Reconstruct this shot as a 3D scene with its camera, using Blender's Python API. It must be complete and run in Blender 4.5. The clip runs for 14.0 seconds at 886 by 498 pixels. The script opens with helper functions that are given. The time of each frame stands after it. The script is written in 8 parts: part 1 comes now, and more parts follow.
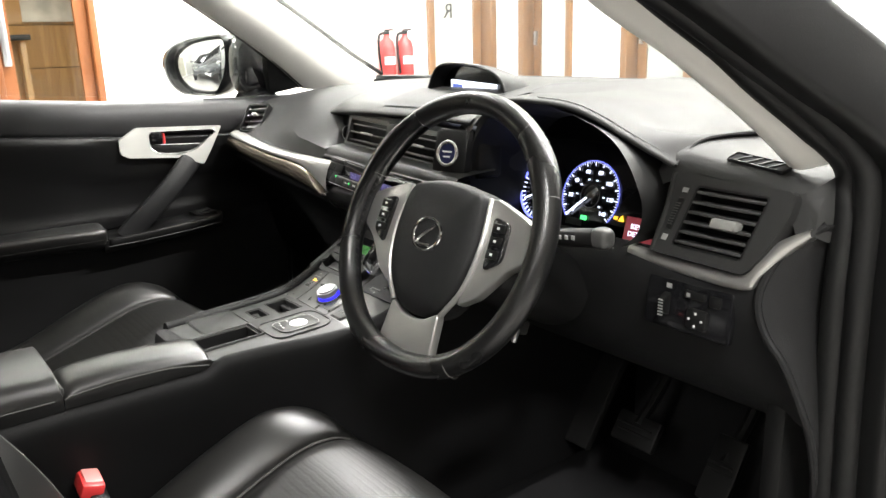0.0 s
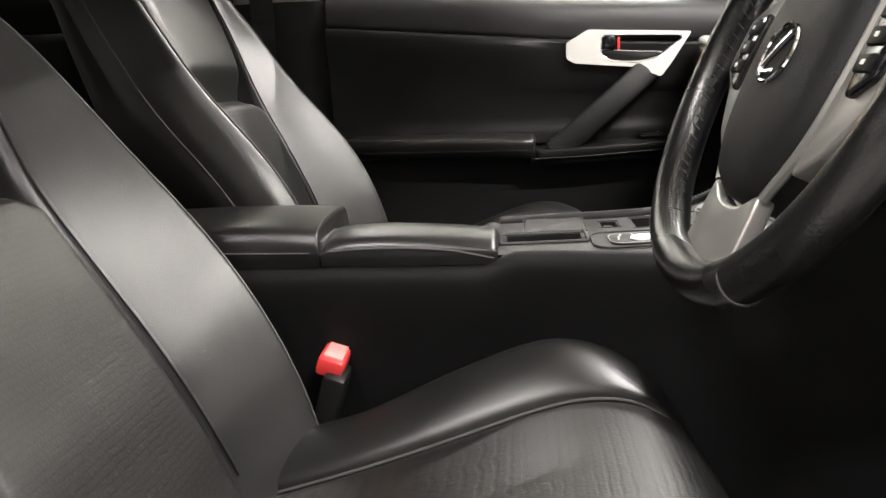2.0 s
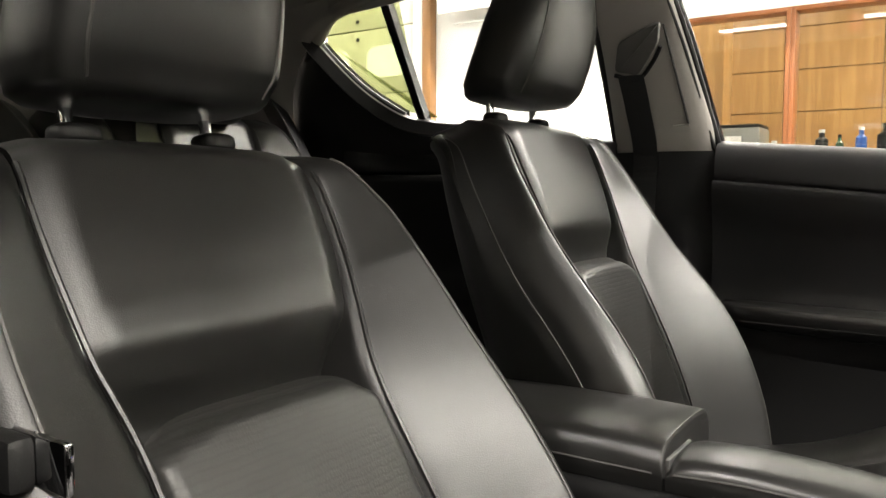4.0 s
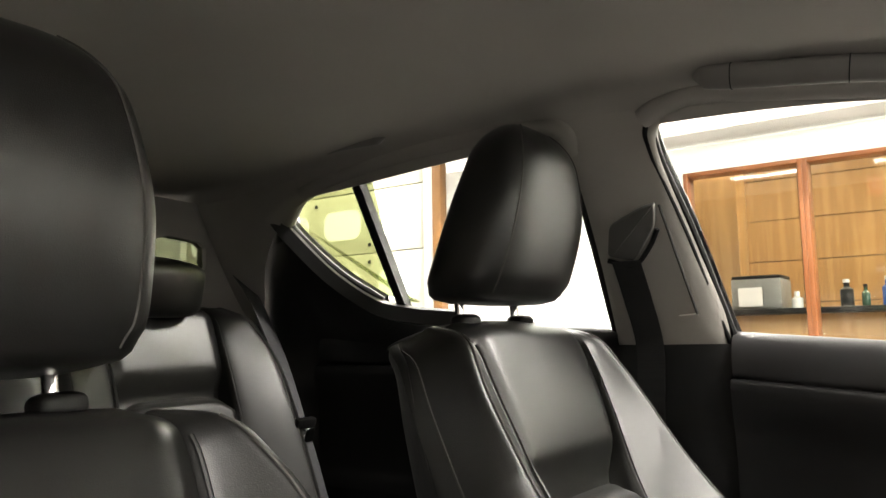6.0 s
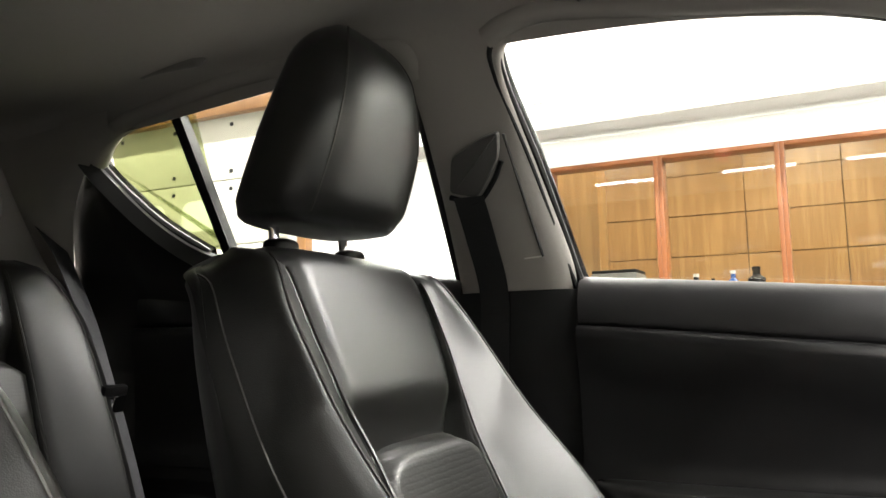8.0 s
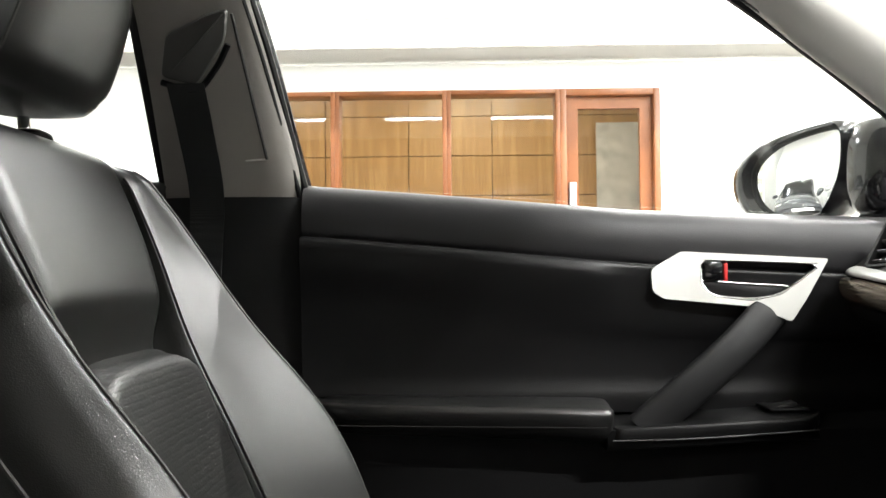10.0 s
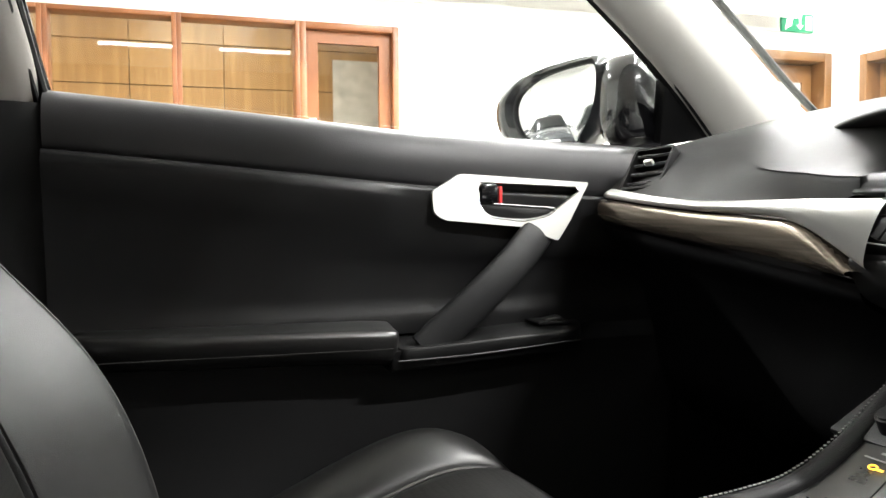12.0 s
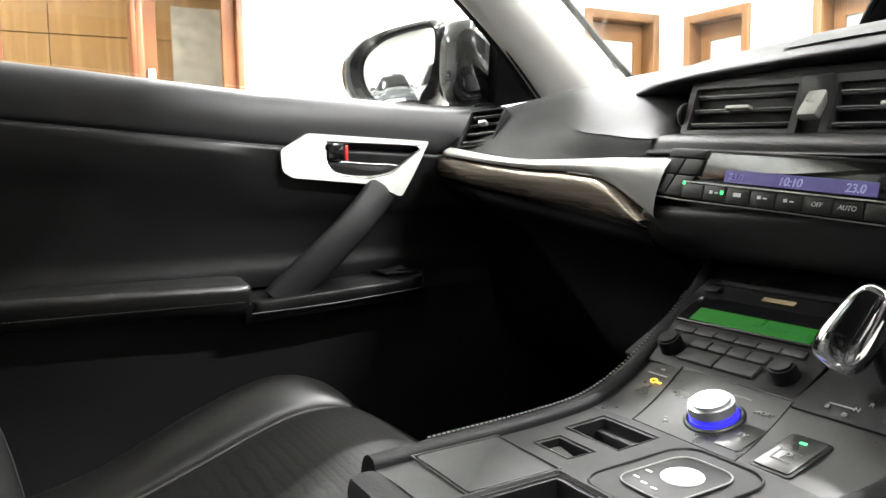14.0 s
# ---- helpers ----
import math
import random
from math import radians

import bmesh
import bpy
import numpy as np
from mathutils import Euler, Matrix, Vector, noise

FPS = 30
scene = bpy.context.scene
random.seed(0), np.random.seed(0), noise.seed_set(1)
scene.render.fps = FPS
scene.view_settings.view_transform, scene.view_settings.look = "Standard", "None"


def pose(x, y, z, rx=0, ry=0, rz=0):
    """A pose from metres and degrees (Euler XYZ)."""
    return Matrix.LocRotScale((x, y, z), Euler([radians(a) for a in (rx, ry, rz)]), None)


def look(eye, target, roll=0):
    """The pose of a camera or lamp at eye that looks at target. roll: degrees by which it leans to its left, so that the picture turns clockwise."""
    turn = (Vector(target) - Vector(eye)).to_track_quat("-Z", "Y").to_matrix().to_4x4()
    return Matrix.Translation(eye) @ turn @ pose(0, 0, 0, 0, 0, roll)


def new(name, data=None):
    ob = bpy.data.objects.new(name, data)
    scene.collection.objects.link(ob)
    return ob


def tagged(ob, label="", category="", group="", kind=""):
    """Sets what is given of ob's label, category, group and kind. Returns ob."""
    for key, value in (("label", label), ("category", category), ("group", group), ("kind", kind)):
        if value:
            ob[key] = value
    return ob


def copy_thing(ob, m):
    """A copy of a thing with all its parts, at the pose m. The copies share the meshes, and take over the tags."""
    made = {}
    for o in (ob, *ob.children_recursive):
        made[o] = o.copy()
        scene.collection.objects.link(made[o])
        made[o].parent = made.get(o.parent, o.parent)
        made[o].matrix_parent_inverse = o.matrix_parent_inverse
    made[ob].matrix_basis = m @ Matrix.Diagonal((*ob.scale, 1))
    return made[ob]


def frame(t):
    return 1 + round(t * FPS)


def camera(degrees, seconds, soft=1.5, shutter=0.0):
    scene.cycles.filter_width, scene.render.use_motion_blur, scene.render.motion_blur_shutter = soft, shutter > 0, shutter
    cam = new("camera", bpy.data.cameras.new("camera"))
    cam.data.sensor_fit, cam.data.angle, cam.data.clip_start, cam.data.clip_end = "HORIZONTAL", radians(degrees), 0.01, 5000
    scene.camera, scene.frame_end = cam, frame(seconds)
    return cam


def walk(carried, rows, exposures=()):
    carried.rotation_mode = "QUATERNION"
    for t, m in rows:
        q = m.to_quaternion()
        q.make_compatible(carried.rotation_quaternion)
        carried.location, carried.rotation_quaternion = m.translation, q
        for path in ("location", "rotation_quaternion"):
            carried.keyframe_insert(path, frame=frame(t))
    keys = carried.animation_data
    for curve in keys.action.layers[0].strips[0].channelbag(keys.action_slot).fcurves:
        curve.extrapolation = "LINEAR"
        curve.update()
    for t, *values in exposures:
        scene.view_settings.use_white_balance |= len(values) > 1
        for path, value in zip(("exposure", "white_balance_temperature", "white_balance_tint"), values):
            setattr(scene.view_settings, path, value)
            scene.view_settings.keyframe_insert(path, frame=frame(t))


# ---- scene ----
cam = camera(59.1, 14.0)
PATH = [
    (0, (1.111, -0.117, 1.1), (-0.42, 1.057, 0.573), -1.6),
    (0.5, (1.115, -0.029, 1.062), (-0.482, 1.056, 0.542), -2.0),
    (1, (1.051, 0.068, 0.988), (-0.742, 0.789, 0.474), -2.6),
    (1.5, (0.983, 0.199, 0.901), (-0.952, 0.375, 0.426), -2.3),
    (2, (0.909, 0.276, 0.855), (-1.03, 0.067, 0.415), -2.4),
    (2.5, (0.848, 0.299, 0.828), (-1.051, -0.195, 0.439), -2.0),
    (3, (0.817, 0.292, 0.854), (-1.002, -0.469, 0.519), -1.4),
    (3.5, (0.804, 0.275, 0.883), (-0.925, -0.699, 0.632), -0.5),
    (4, (0.791, 0.271, 0.929), (-0.87, -0.832, 0.78), 0.1),
    (4.2, (0.783, 0.271, 0.956), (-0.866, -0.857, 0.869), 0.3),
    (6.3, (0.549, 0.224, 1.019), (-1.08, -0.912, 1.261), -1.1),
    (6.5, (0.523, 0.22, 1.009), (-1.109, -0.909, 1.258), -1.1),
    (7, (0.485, 0.222, 0.976), (-1.175, -0.863, 1.238), -1.1),
    (7.5, (0.461, 0.224, 0.949), (-1.257, -0.767, 1.205), -1.0),
    (8, (0.447, 0.215, 0.931), (-1.342, -0.649, 1.163), -1.2),
    (8.5, (0.428, 0.199, 0.919), (-1.425, -0.525, 1.121), -1.1),
    (9, (0.407, 0.162, 0.915), (-1.524, -0.331, 1.079), -1.2),
    (9.2, (0.404, 0.153, 0.914), (-1.551, -0.24, 1.061), -1.4),
    (11.3, (0.345, 0.053, 0.864), (-1.613, 0.462, 0.818), 0.1),
    (11.5, (0.339, 0.057, 0.869), (-1.604, 0.528, 0.809), -0.6),
    (12, (0.34, 0.048, 0.87), (-1.556, 0.676, 0.78), -0.5),
    (12.5, (0.366, 0.047, 0.879), (-1.49, 0.783, 0.762), -0.7),
    (13, (0.394, 0.036, 0.878), (-1.414, 0.881, 0.732), -0.7),
    (13.5, (0.406, 0.036, 0.878), (-1.358, 0.962, 0.7), -0.8),
    (14, (0.407, 0.029, 0.876), (-1.332, 0.994, 0.663), -0.9),
]
# seconds, stops, kelvin, tint: the clip's camera opens up a little in the dark rear
EXPOSURES = [(0.0, 1.37, 6450, 10), (0.5, 1.42, 6450, 10), (1.0, 1.65, 6450, 11), (1.5, 1.36, 6550, 13), (2.0, 1.32, 6650, 14), (2.5, 1.22, 6700, 13), (3.5, 1.4, 6800, 11), (4.0, 1.42, 6900, 11), (6.5, 1.46, 6850, 11), (7.5, 1.46, 6700, 10), (8.5, 1.18, 6450, 10), (9.0, 1.1, 6350, 10), (11.5, 1.4, 6350, 10), (14.0, 1.42, 6300, 10)]
walk(cam, [(t, look(eye, target, roll)) for t, eye, target, roll in PATH], EXPOSURES)

# ---- world and lights ----
world = bpy.data.worlds.new("world")
scene.world = world
world.use_nodes = True
world.node_tree.nodes["Background"].inputs[0].default_value = (0.9, 0.95, 1.0, 1)
world.node_tree.nodes["Background"].inputs[1].default_value = 0.05
TUBE_POWER = 190.0


def tube_lamp(name, x, y, z, lx, ly, power, colour=(1.0, 0.98, 0.94)):
    data = bpy.data.lights.new(name, "AREA")
    data.shape, data.size, data.size_y = "RECTANGLE", lx, ly
    data.energy, data.color = power, colour
    ob = new(name, data)
    ob.matrix_world = pose(x, y, z)
    return ob


# ---- materials ----
def mat(name, colour, rough=0.5, metal=0.0, bump=0.0, bump_scale=300.0, vary=0.12, vary_scale=6.0, spec=0.5, coat=0.0,
        emit=0.0, emit_colour=None, rough_vary=0.08, detail=4.0, stretch=(1, 1, 1), kind="noise"):
    m = bpy.data.materials.new(name)
    m.use_nodes = True
    nt = m.node_tree
    b = nt.nodes["Principled BSDF"]
    b.inputs["Metallic"].default_value = metal
    b.inputs["Specular IOR Level"].default_value = spec
    b.inputs["Coat Weight"].default_value = coat
    tc = nt.nodes.new("ShaderNodeTexCoord")
    mp = nt.nodes.new("ShaderNodeMapping")
    mp.inputs["Scale"].default_value = stretch
    nt.links.new(tc.outputs["Object"], mp.inputs["Vector"])
    n1 = nt.nodes.new("ShaderNodeTexNoise")
    n1.inputs["Scale"].default_value = vary_scale
    n1.inputs["Detail"].default_value = detail
    nt.links.new(mp.outputs[0], n1.inputs["Vector"])
    mix = nt.nodes.new("ShaderNodeMix")
    mix.data_type = "RGBA"
    lo = [max(0.0, c * (1 - vary)) for c in colour]
    hi = [min(1.0, c * (1 + vary)) for c in colour]
    mix.inputs[6].default_value, mix.inputs[7].default_value = (*lo, 1), (*hi, 1)
    nt.links.new(n1.outputs["Fac"], mix.inputs[0])
    nt.links.new(mix.outputs[2], b.inputs["Base Color"])
    mr = nt.nodes.new("ShaderNodeMapRange")
    mr.inputs["To Min"].default_value, mr.inputs["To Max"].default_value = max(0.02, rough - rough_vary), min(1.0, rough + rough_vary)
    nt.links.new(n1.outputs["Fac"], mr.inputs["Value"])
    nt.links.new(mr.outputs[0], b.inputs["Roughness"])
    if bump:
        if kind == "leather":
            n2 = nt.nodes.new("ShaderNodeTexVoronoi")
            n2.inputs["Scale"].default_value = bump_scale
            out = n2.outputs["Distance"]
        elif kind == "weave":
            n2 = nt.nodes.new("ShaderNodeTexWave")
            n2.inputs["Scale"].default_value = bump_scale
            n2.inputs["Distortion"].default_value = 2.0
            out = n2.outputs["Fac"]
        else:
            n2 = nt.nodes.new("ShaderNodeTexNoise")
            n2.inputs["Scale"].default_value = bump_scale
            n2.inputs["Detail"].default_value = 3.0
            out = n2.outputs["Fac"]
        nt.links.new(mp.outputs[0], n2.inputs["Vector"])
        bp = nt.nodes.new("ShaderNodeBump")
        bp.inputs["Strength"].default_value = bump
        bp.inputs["Distance"].default_value = 0.002
        nt.links.new(out, bp.inputs["Height"])
        nt.links.new(bp.outputs[0], b.inputs["Normal"])
    if emit:
        b.inputs["Emission Color"].default_value = (*(emit_colour or colour), 1)
        b.inputs["Emission Strength"].default_value = emit
    return m


def perforated(name, colour, rough):
    """Leather with fine holes set in wavy rows."""
    m = mat(name, colour, rough, bump=0.0, vary=0.1)
    nt = m.node_tree
    b = nt.nodes["Principled BSDF"]
    tc = nt.nodes.new("ShaderNodeTexCoord")
    mp = nt.nodes.new("ShaderNodeMapping")
    mp.inputs["Rotation"].default_value = (0, 0, radians(90))
    nt.links.new(tc.outputs["UV"], mp.inputs["Vector"])
    w = nt.nodes.new("ShaderNodeTexWave")
    w.wave_type, w.bands_direction, w.wave_profile = "BANDS", "X", "SIN"
    w.inputs["Scale"].default_value, w.inputs["Distortion"].default_value = 19.0, 1.5
    w.inputs["Detail"].default_value, w.inputs["Detail Scale"].default_value = 0.0, 1.0
    nt.links.new(mp.outputs[0], w.inputs["Vector"])
    v = nt.nodes.new("ShaderNodeTexVoronoi")
    v.inputs["Scale"].default_value = 120.0
    nt.links.new(tc.outputs["UV"], v.inputs["Vector"])
    ramp = nt.nodes.new("ShaderNodeMapRange")
    ramp.inputs["From Min"].default_value, ramp.inputs["From Max"].default_value = 0.55, 0.95
    nt.links.new(w.outputs["Fac"], ramp.inputs["Value"])
    mul = nt.nodes.new("ShaderNodeMath")
    mul.operation = "MULTIPLY_ADD"
    mul.inputs[1].default_value = -1.0
    nt.links.new(ramp.outputs[0], mul.inputs[0])
    nt.links.new(v.outputs["Distance"], mul.inputs[2])
    bp = nt.nodes.new("ShaderNodeBump")
    bp.inputs["Strength"].default_value, bp.inputs["Distance"].default_value = 0.10, 0.0012
    nt.links.new(mul.outputs[0], bp.inputs["Height"])
    nt.links.new(bp.outputs[0], b.inputs["Normal"])
    old = b.inputs["Base Color"].links[0].from_socket
    mx = nt.nodes.new("ShaderNodeMix")
    mx.data_type, mx.blend_type = "RGBA", "MULTIPLY"
    mx.inputs[7].default_value = (0.7, 0.7, 0.7, 1)
    nt.links.new(ramp.outputs[0], mx.inputs[0])
    nt.links.new(old, mx.inputs[6])
    nt.links.new(mx.outputs[2], b.inputs["Base Color"])
    return m


def glass(name, tint=(1, 1, 1), gloss=1.0):
    m = bpy.data.materials.new(name)
    m.use_nodes = True
    nt = m.node_tree
    nt.nodes.clear()
    out = nt.nodes.new("ShaderNodeOutputMaterial")
    t, g, mx, fr, pw, ad = (nt.nodes.new("ShaderNode" + k) for k in ("BsdfTransparent", "BsdfGlossy", "MixShader", "LayerWeight", "Math", "Math"))
    t.inputs[0].default_value = (*tint, 1)
    g.inputs["Roughness"].default_value = 0.01
    g.inputs["Color"].default_value = (gloss, gloss, gloss, 1)
    fr.inputs["Blend"].default_value = 0.5
    pw.operation, pw.inputs[1].default_value = "POWER", 5.0
    ad.operation, ad.inputs[1].default_value, ad.inputs[2].default_value = "MULTIPLY_ADD", 0.96, 0.04
    nt.links.new(fr.outputs["Facing"], pw.inputs[0])
    nt.links.new(pw.outputs[0], ad.inputs[0])
    nt.links.new(ad.outputs[0], mx.inputs[0])
    nt.links.new(t.outputs[0], mx.inputs[1])
    nt.links.new(g.outputs[0], mx.inputs[2])
    nt.links.new(mx.outputs[0], out.inputs[0])
    return m


def wood(name, colour, scale=6.0, rough=0.4, dark=0.72, stretch=(6, 1, 0.35)):
    m = mat(name, colour, rough, vary=0.1, vary_scale=scale, coat=0.15, bump=0.1, bump_scale=60, stretch=stretch)
    nt = m.node_tree
    b = nt.nodes["Principled BSDF"]
    tc = nt.nodes.new("ShaderNodeTexCoord")
    mp = nt.nodes.new("ShaderNodeMapping")
    mp.inputs["Scale"].default_value = stretch
    w = nt.nodes.new("ShaderNodeTexWave")
    w.inputs["Scale"].default_value, w.inputs["Distortion"].default_value, w.inputs["Detail"].default_value = 2.2, 7.0, 3.0
    nt.links.new(tc.outputs["Object"], mp.inputs["Vector"])
    nt.links.new(mp.outputs[0], w.inputs["Vector"])
    old = b.inputs["Base Color"].links[0].from_socket
    mx = nt.nodes.new("ShaderNodeMix")
    mx.data_type, mx.blend_type = "RGBA", "MULTIPLY"
    mx.inputs[7].default_value = (dark, dark * 0.95, dark * 0.9, 1)
    nt.links.new(w.outputs["Fac"], mx.inputs[0])
    nt.links.new(old, mx.inputs[6])
    nt.links.new(mx.outputs[2], b.inputs["Base Color"])
    return m


LEATHER = mat("black_leather", (0.0085, 0.0083, 0.0078), 0.37, bump=0.09, bump_scale=900, vary=0.2, vary_scale=9, kind="leather", spec=0.6)
LEATHER_ARM = mat("smooth_arm_leather", (0.0095, 0.0094, 0.009), 0.33, bump=0.05, bump_scale=900, vary=0.12, vary_scale=60, rough_vary=0.02, kind="leather", spec=0.6)
LEATHER_PERF = perforated("perforated_leather", (0.0125, 0.0122, 0.0115), 0.42)
LEATHER_WHEEL = mat("wheel_leather", (0.008, 0.008, 0.008), 0.28, bump=0.1, bump_scale=500, vary=0.2, kind="leather")
THREAD = mat("seam_thread", (0.05, 0.048, 0.045), 0.6, vary=0.2, vary_scale=200)
THREAD_LIGHT = mat("grey_thread", (0.03, 0.0295, 0.028), 0.6, vary=0.3, vary_scale=300)
HOOD = mat("stitched_hood_vinyl", (0.036, 0.036, 0.0355), 0.56, bump=0.12, bump_scale=1000, vary=0.12, kind="leather", spec=0.2)
DASH = mat("dash_soft_plastic", (0.030, 0.030, 0.0296), 0.48, bump=0.14, bump_scale=1000, vary=0.12, kind="leather", spec=0.2)
DASH_DARK = mat("dark_soft_plastic", (0.014, 0.014, 0.0144), 0.52, bump=0.2, bump_scale=1000, vary=0.15, kind="leather", spec=0.22)
# black lowered against the side lamps' light, so shade is in the colour
DOORCARD = mat("shaded_door_card_vinyl", (0.0048, 0.0047, 0.005), 0.38, bump=0.1, bump_scale=900, vary=0.15, kind="leather", spec=0.35)
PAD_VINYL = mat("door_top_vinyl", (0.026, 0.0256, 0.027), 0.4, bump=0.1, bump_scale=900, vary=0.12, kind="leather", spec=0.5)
PLASTIC = mat("black_plastic", (0.008, 0.008, 0.008), 0.45, bump=0.12, bump_scale=700, vary=0.15, spec=0.25)
STITCH = mat("pale_stitch_thread", (0.22, 0.22, 0.21), 0.6, vary=0.2, vary_scale=300)
PLASTIC_MID = mat("charcoal_plastic", (0.042, 0.042, 0.041), 0.4, bump=0.1, bump_scale=700, vary=0.1, metal=0.25)
FRAME_GREY = mat("vent_frame_plastic", (0.045, 0.045, 0.044), 0.4, bump=0.08, bump_scale=900, vary=0.1, spec=0.4)
PLASTIC_TILE = mat("key_plastic", (0.03, 0.03, 0.0295), 0.45, bump=0.08, bump_scale=900, vary=0.1, spec=0.3)
VENT_MATT = mat("matt_vent_plastic", (0.007, 0.007, 0.007), 0.62, vary=0.15, spec=0.12)
SLAT = mat("vent_slat_plastic", (0.016, 0.016, 0.016), 0.32, vary=0.1)
GLOSS = mat("gloss_black", (0.008, 0.008, 0.009), 0.12, vary=0.2, rough_vary=0.04, coat=0.4)
WHEEL_SILVER = mat("wheel_satin_silver", (0.42, 0.415, 0.40), 0.34, metal=0.75, vary=0.05, vary_scale=30, bump=0.03, bump_scale=900)
SILVER = mat("satin_silver", (0.54, 0.54, 0.515), 0.32, metal=0.45, vary=0.05, vary_scale=30, bump=0.03, bump_scale=900)
CHROME = mat("chrome", (0.85, 0.85, 0.86), 0.07, metal=1.0, vary=0.03, rough_vary=0.03)
CONSOLE = mat("console_metallic_plastic", (0.06, 0.06, 0.0585), 0.3, metal=0.55, vary=0.08, vary_scale=40, bump=0.02, bump_scale=900)
# black taken further down: the shade of the footwell is in this colour
CONSOLE_SIDE = mat("shaded_side_plastic", (0.0060, 0.0060, 0.0062), 0.55, bump=0.2, bump_scale=1000, vary=0.15, kind="leather", spec=0.15)
CONSOLE_DARK = mat("console_dark_plastic", (0.019, 0.019, 0.0188), 0.46, metal=0.1, spec=0.3, vary=0.1, vary_scale=40, bump=0.03, bump_scale=900)
STREAK = mat("streaked_gloss_inlay", (0.34, 0.29, 0.23), 0.16, metal=0.6, vary=0.75, vary_scale=5, stretch=(0.8, 30, 60), rough_vary=0.05, coat=0.3)
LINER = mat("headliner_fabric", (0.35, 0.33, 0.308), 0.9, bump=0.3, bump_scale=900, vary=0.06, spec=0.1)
# paler than the headliner: light through the windscreen is put into the colour
PILLAR = mat("lit_pillar_fabric", (0.7, 0.685, 0.645), 0.75, bump=0.2, bump_scale=800, vary=0.05, spec=0.25)
CARPET = mat("black_carpet", (0.024, 0.024, 0.025), 0.95, bump=0.6, bump_scale=500, vary=0.3, spec=0.03)
RUBBER = mat("black_rubber", (0.007, 0.007, 0.007), 0.55, vary=0.2, spec=0.3)
WEB = mat("belt_webbing", (0.012, 0.012, 0.0125), 0.6, bump=0.3, bump_scale=400, vary=0.12, kind="weave")
PAINT = mat("black_car_paint", (0.008, 0.008, 0.009), 0.15, coat=1.0, vary=0.1, rough_vary=0.02)
RED = mat("red_plastic", (0.75, 0.05, 0.05), 0.35, vary=0.06)
GREY_PLASTIC = mat("light_grey_plastic", (0.22, 0.22, 0.21), 0.4, vary=0.05)
GLASS = glass("clear_glass", (0.97, 0.985, 0.97))
GLASS_TINT = glass("green_tinted_glass", (0.60, 0.63, 0.46))
GLASS_DARK = glass("dark_tinted_glass", (0.36, 0.38, 0.30))
MIRROR = mat("mirror_silvering", (0.93, 0.94, 0.94), 0.01, metal=1.0, vary=0.0, rough_vary=0.0)
WALL = mat("white_wall_paint", (0.82, 0.82, 0.8), 0.7, bump=0.1, bump_scale=60, vary=0.02, vary_scale=1.5, spec=0.3)
WALL_GREY = mat("grey_painted_beam", (0.21, 0.203, 0.195), 0.7, bump=0.1, bump_scale=60, vary=0.05, vary_scale=1.2)
# the grey puts the shading under the bulkhead into the cove's colour
WALL_COVE = mat("shaded_cove_grey", (0.74, 0.72, 0.69), 0.7, bump=0.1, bump_scale=60, vary=0.06, vary_scale=0.8)
# for the unseen east wall: dark so that it bounces little light
WALL_DARK = mat("bounce_cutting_wall_grey", (0.13, 0.13, 0.13), 0.7, bump=0.1, bump_scale=60, vary=0.06, vary_scale=1.5, spec=0.2)
CEIL = mat("ceiling_paint", (0.8, 0.8, 0.78), 0.8, bump=0.1, bump_scale=40, vary=0.03)
FLOOR = mat("grey_floor_tile", (0.36, 0.35, 0.335), 0.25, vary=0.06, vary_scale=2, rough_vary=0.05)
GROUT = mat("tile_grout", (0.22, 0.21, 0.2), 0.8, vary=0.1)
OAK = wood("oak_frame", (0.24, 0.115, 0.04))
RED_WOOD = wood("reddish_wood_frame", (0.27, 0.092, 0.028))
PANEL_WOOD = wood("pale_wood_panel", (0.50, 0.30, 0.13), scale=3, stretch=(2, 6, 0.4), dark=0.8)
LIGHT_ON = mat("lit_tube", (1, 1, 1), 0.4, emit=9.0, emit_colour=(1, 0.98, 0.95), vary=0)
SIGN_GREEN = mat("exit_sign_green", (0.01, 0.22, 0.10), 0.4, emit=0.12, vary=0.02)
SIGN_WHITE = mat("exit_sign_white", (0.9, 0.9, 0.9), 0.4, emit=0.5, vary=0.0)
LCD_BLUE = mat("blue_lcd", (0.04, 0.035, 0.09), 0.3, emit=0.14, emit_colour=(0.22, 0.19, 0.5), vary=0.1)
LCD_DIGIT = mat("lcd_digits", (0.5, 0.5, 0.7), 0.3, emit=0.1, emit_colour=(0.5, 0.52, 0.85), vary=0.0)
LCD_DIM = mat("lcd_dim_digits", (0.2, 0.19, 0.36), 0.3, emit=0.1, emit_colour=(0.3, 0.27, 0.6), vary=0.0)
LCD_GREEN = mat("green_lcd", (0.015, 0.08, 0.012), 0.3, emit=0.06, emit_colour=(0.05, 0.5, 0.05), vary=0.35, vary_scale=14)
LCD_GREEN_DARK = mat("green_lcd_segments", (0.015, 0.09, 0.02), 0.3, emit=0.05, emit_colour=(0.05, 0.4, 0.08), vary=0.1)
LED_GREEN = mat("green_indicator", (0.05, 0.5, 0.1), 0.3, emit=0.7, emit_colour=(0.1, 1, 0.25), vary=0)
LED_AMBER = mat("amber_indicator", (0.9, 0.5, 0.05), 0.3, emit=0.8, emit_colour=(1, 0.5, 0.03), vary=0)
LED_BLUE = mat("blue_light_ring", (0.02, 0.02, 0.5), 0.35, emit=0.9, emit_colour=(0.02, 0.015, 1.0), vary=0)
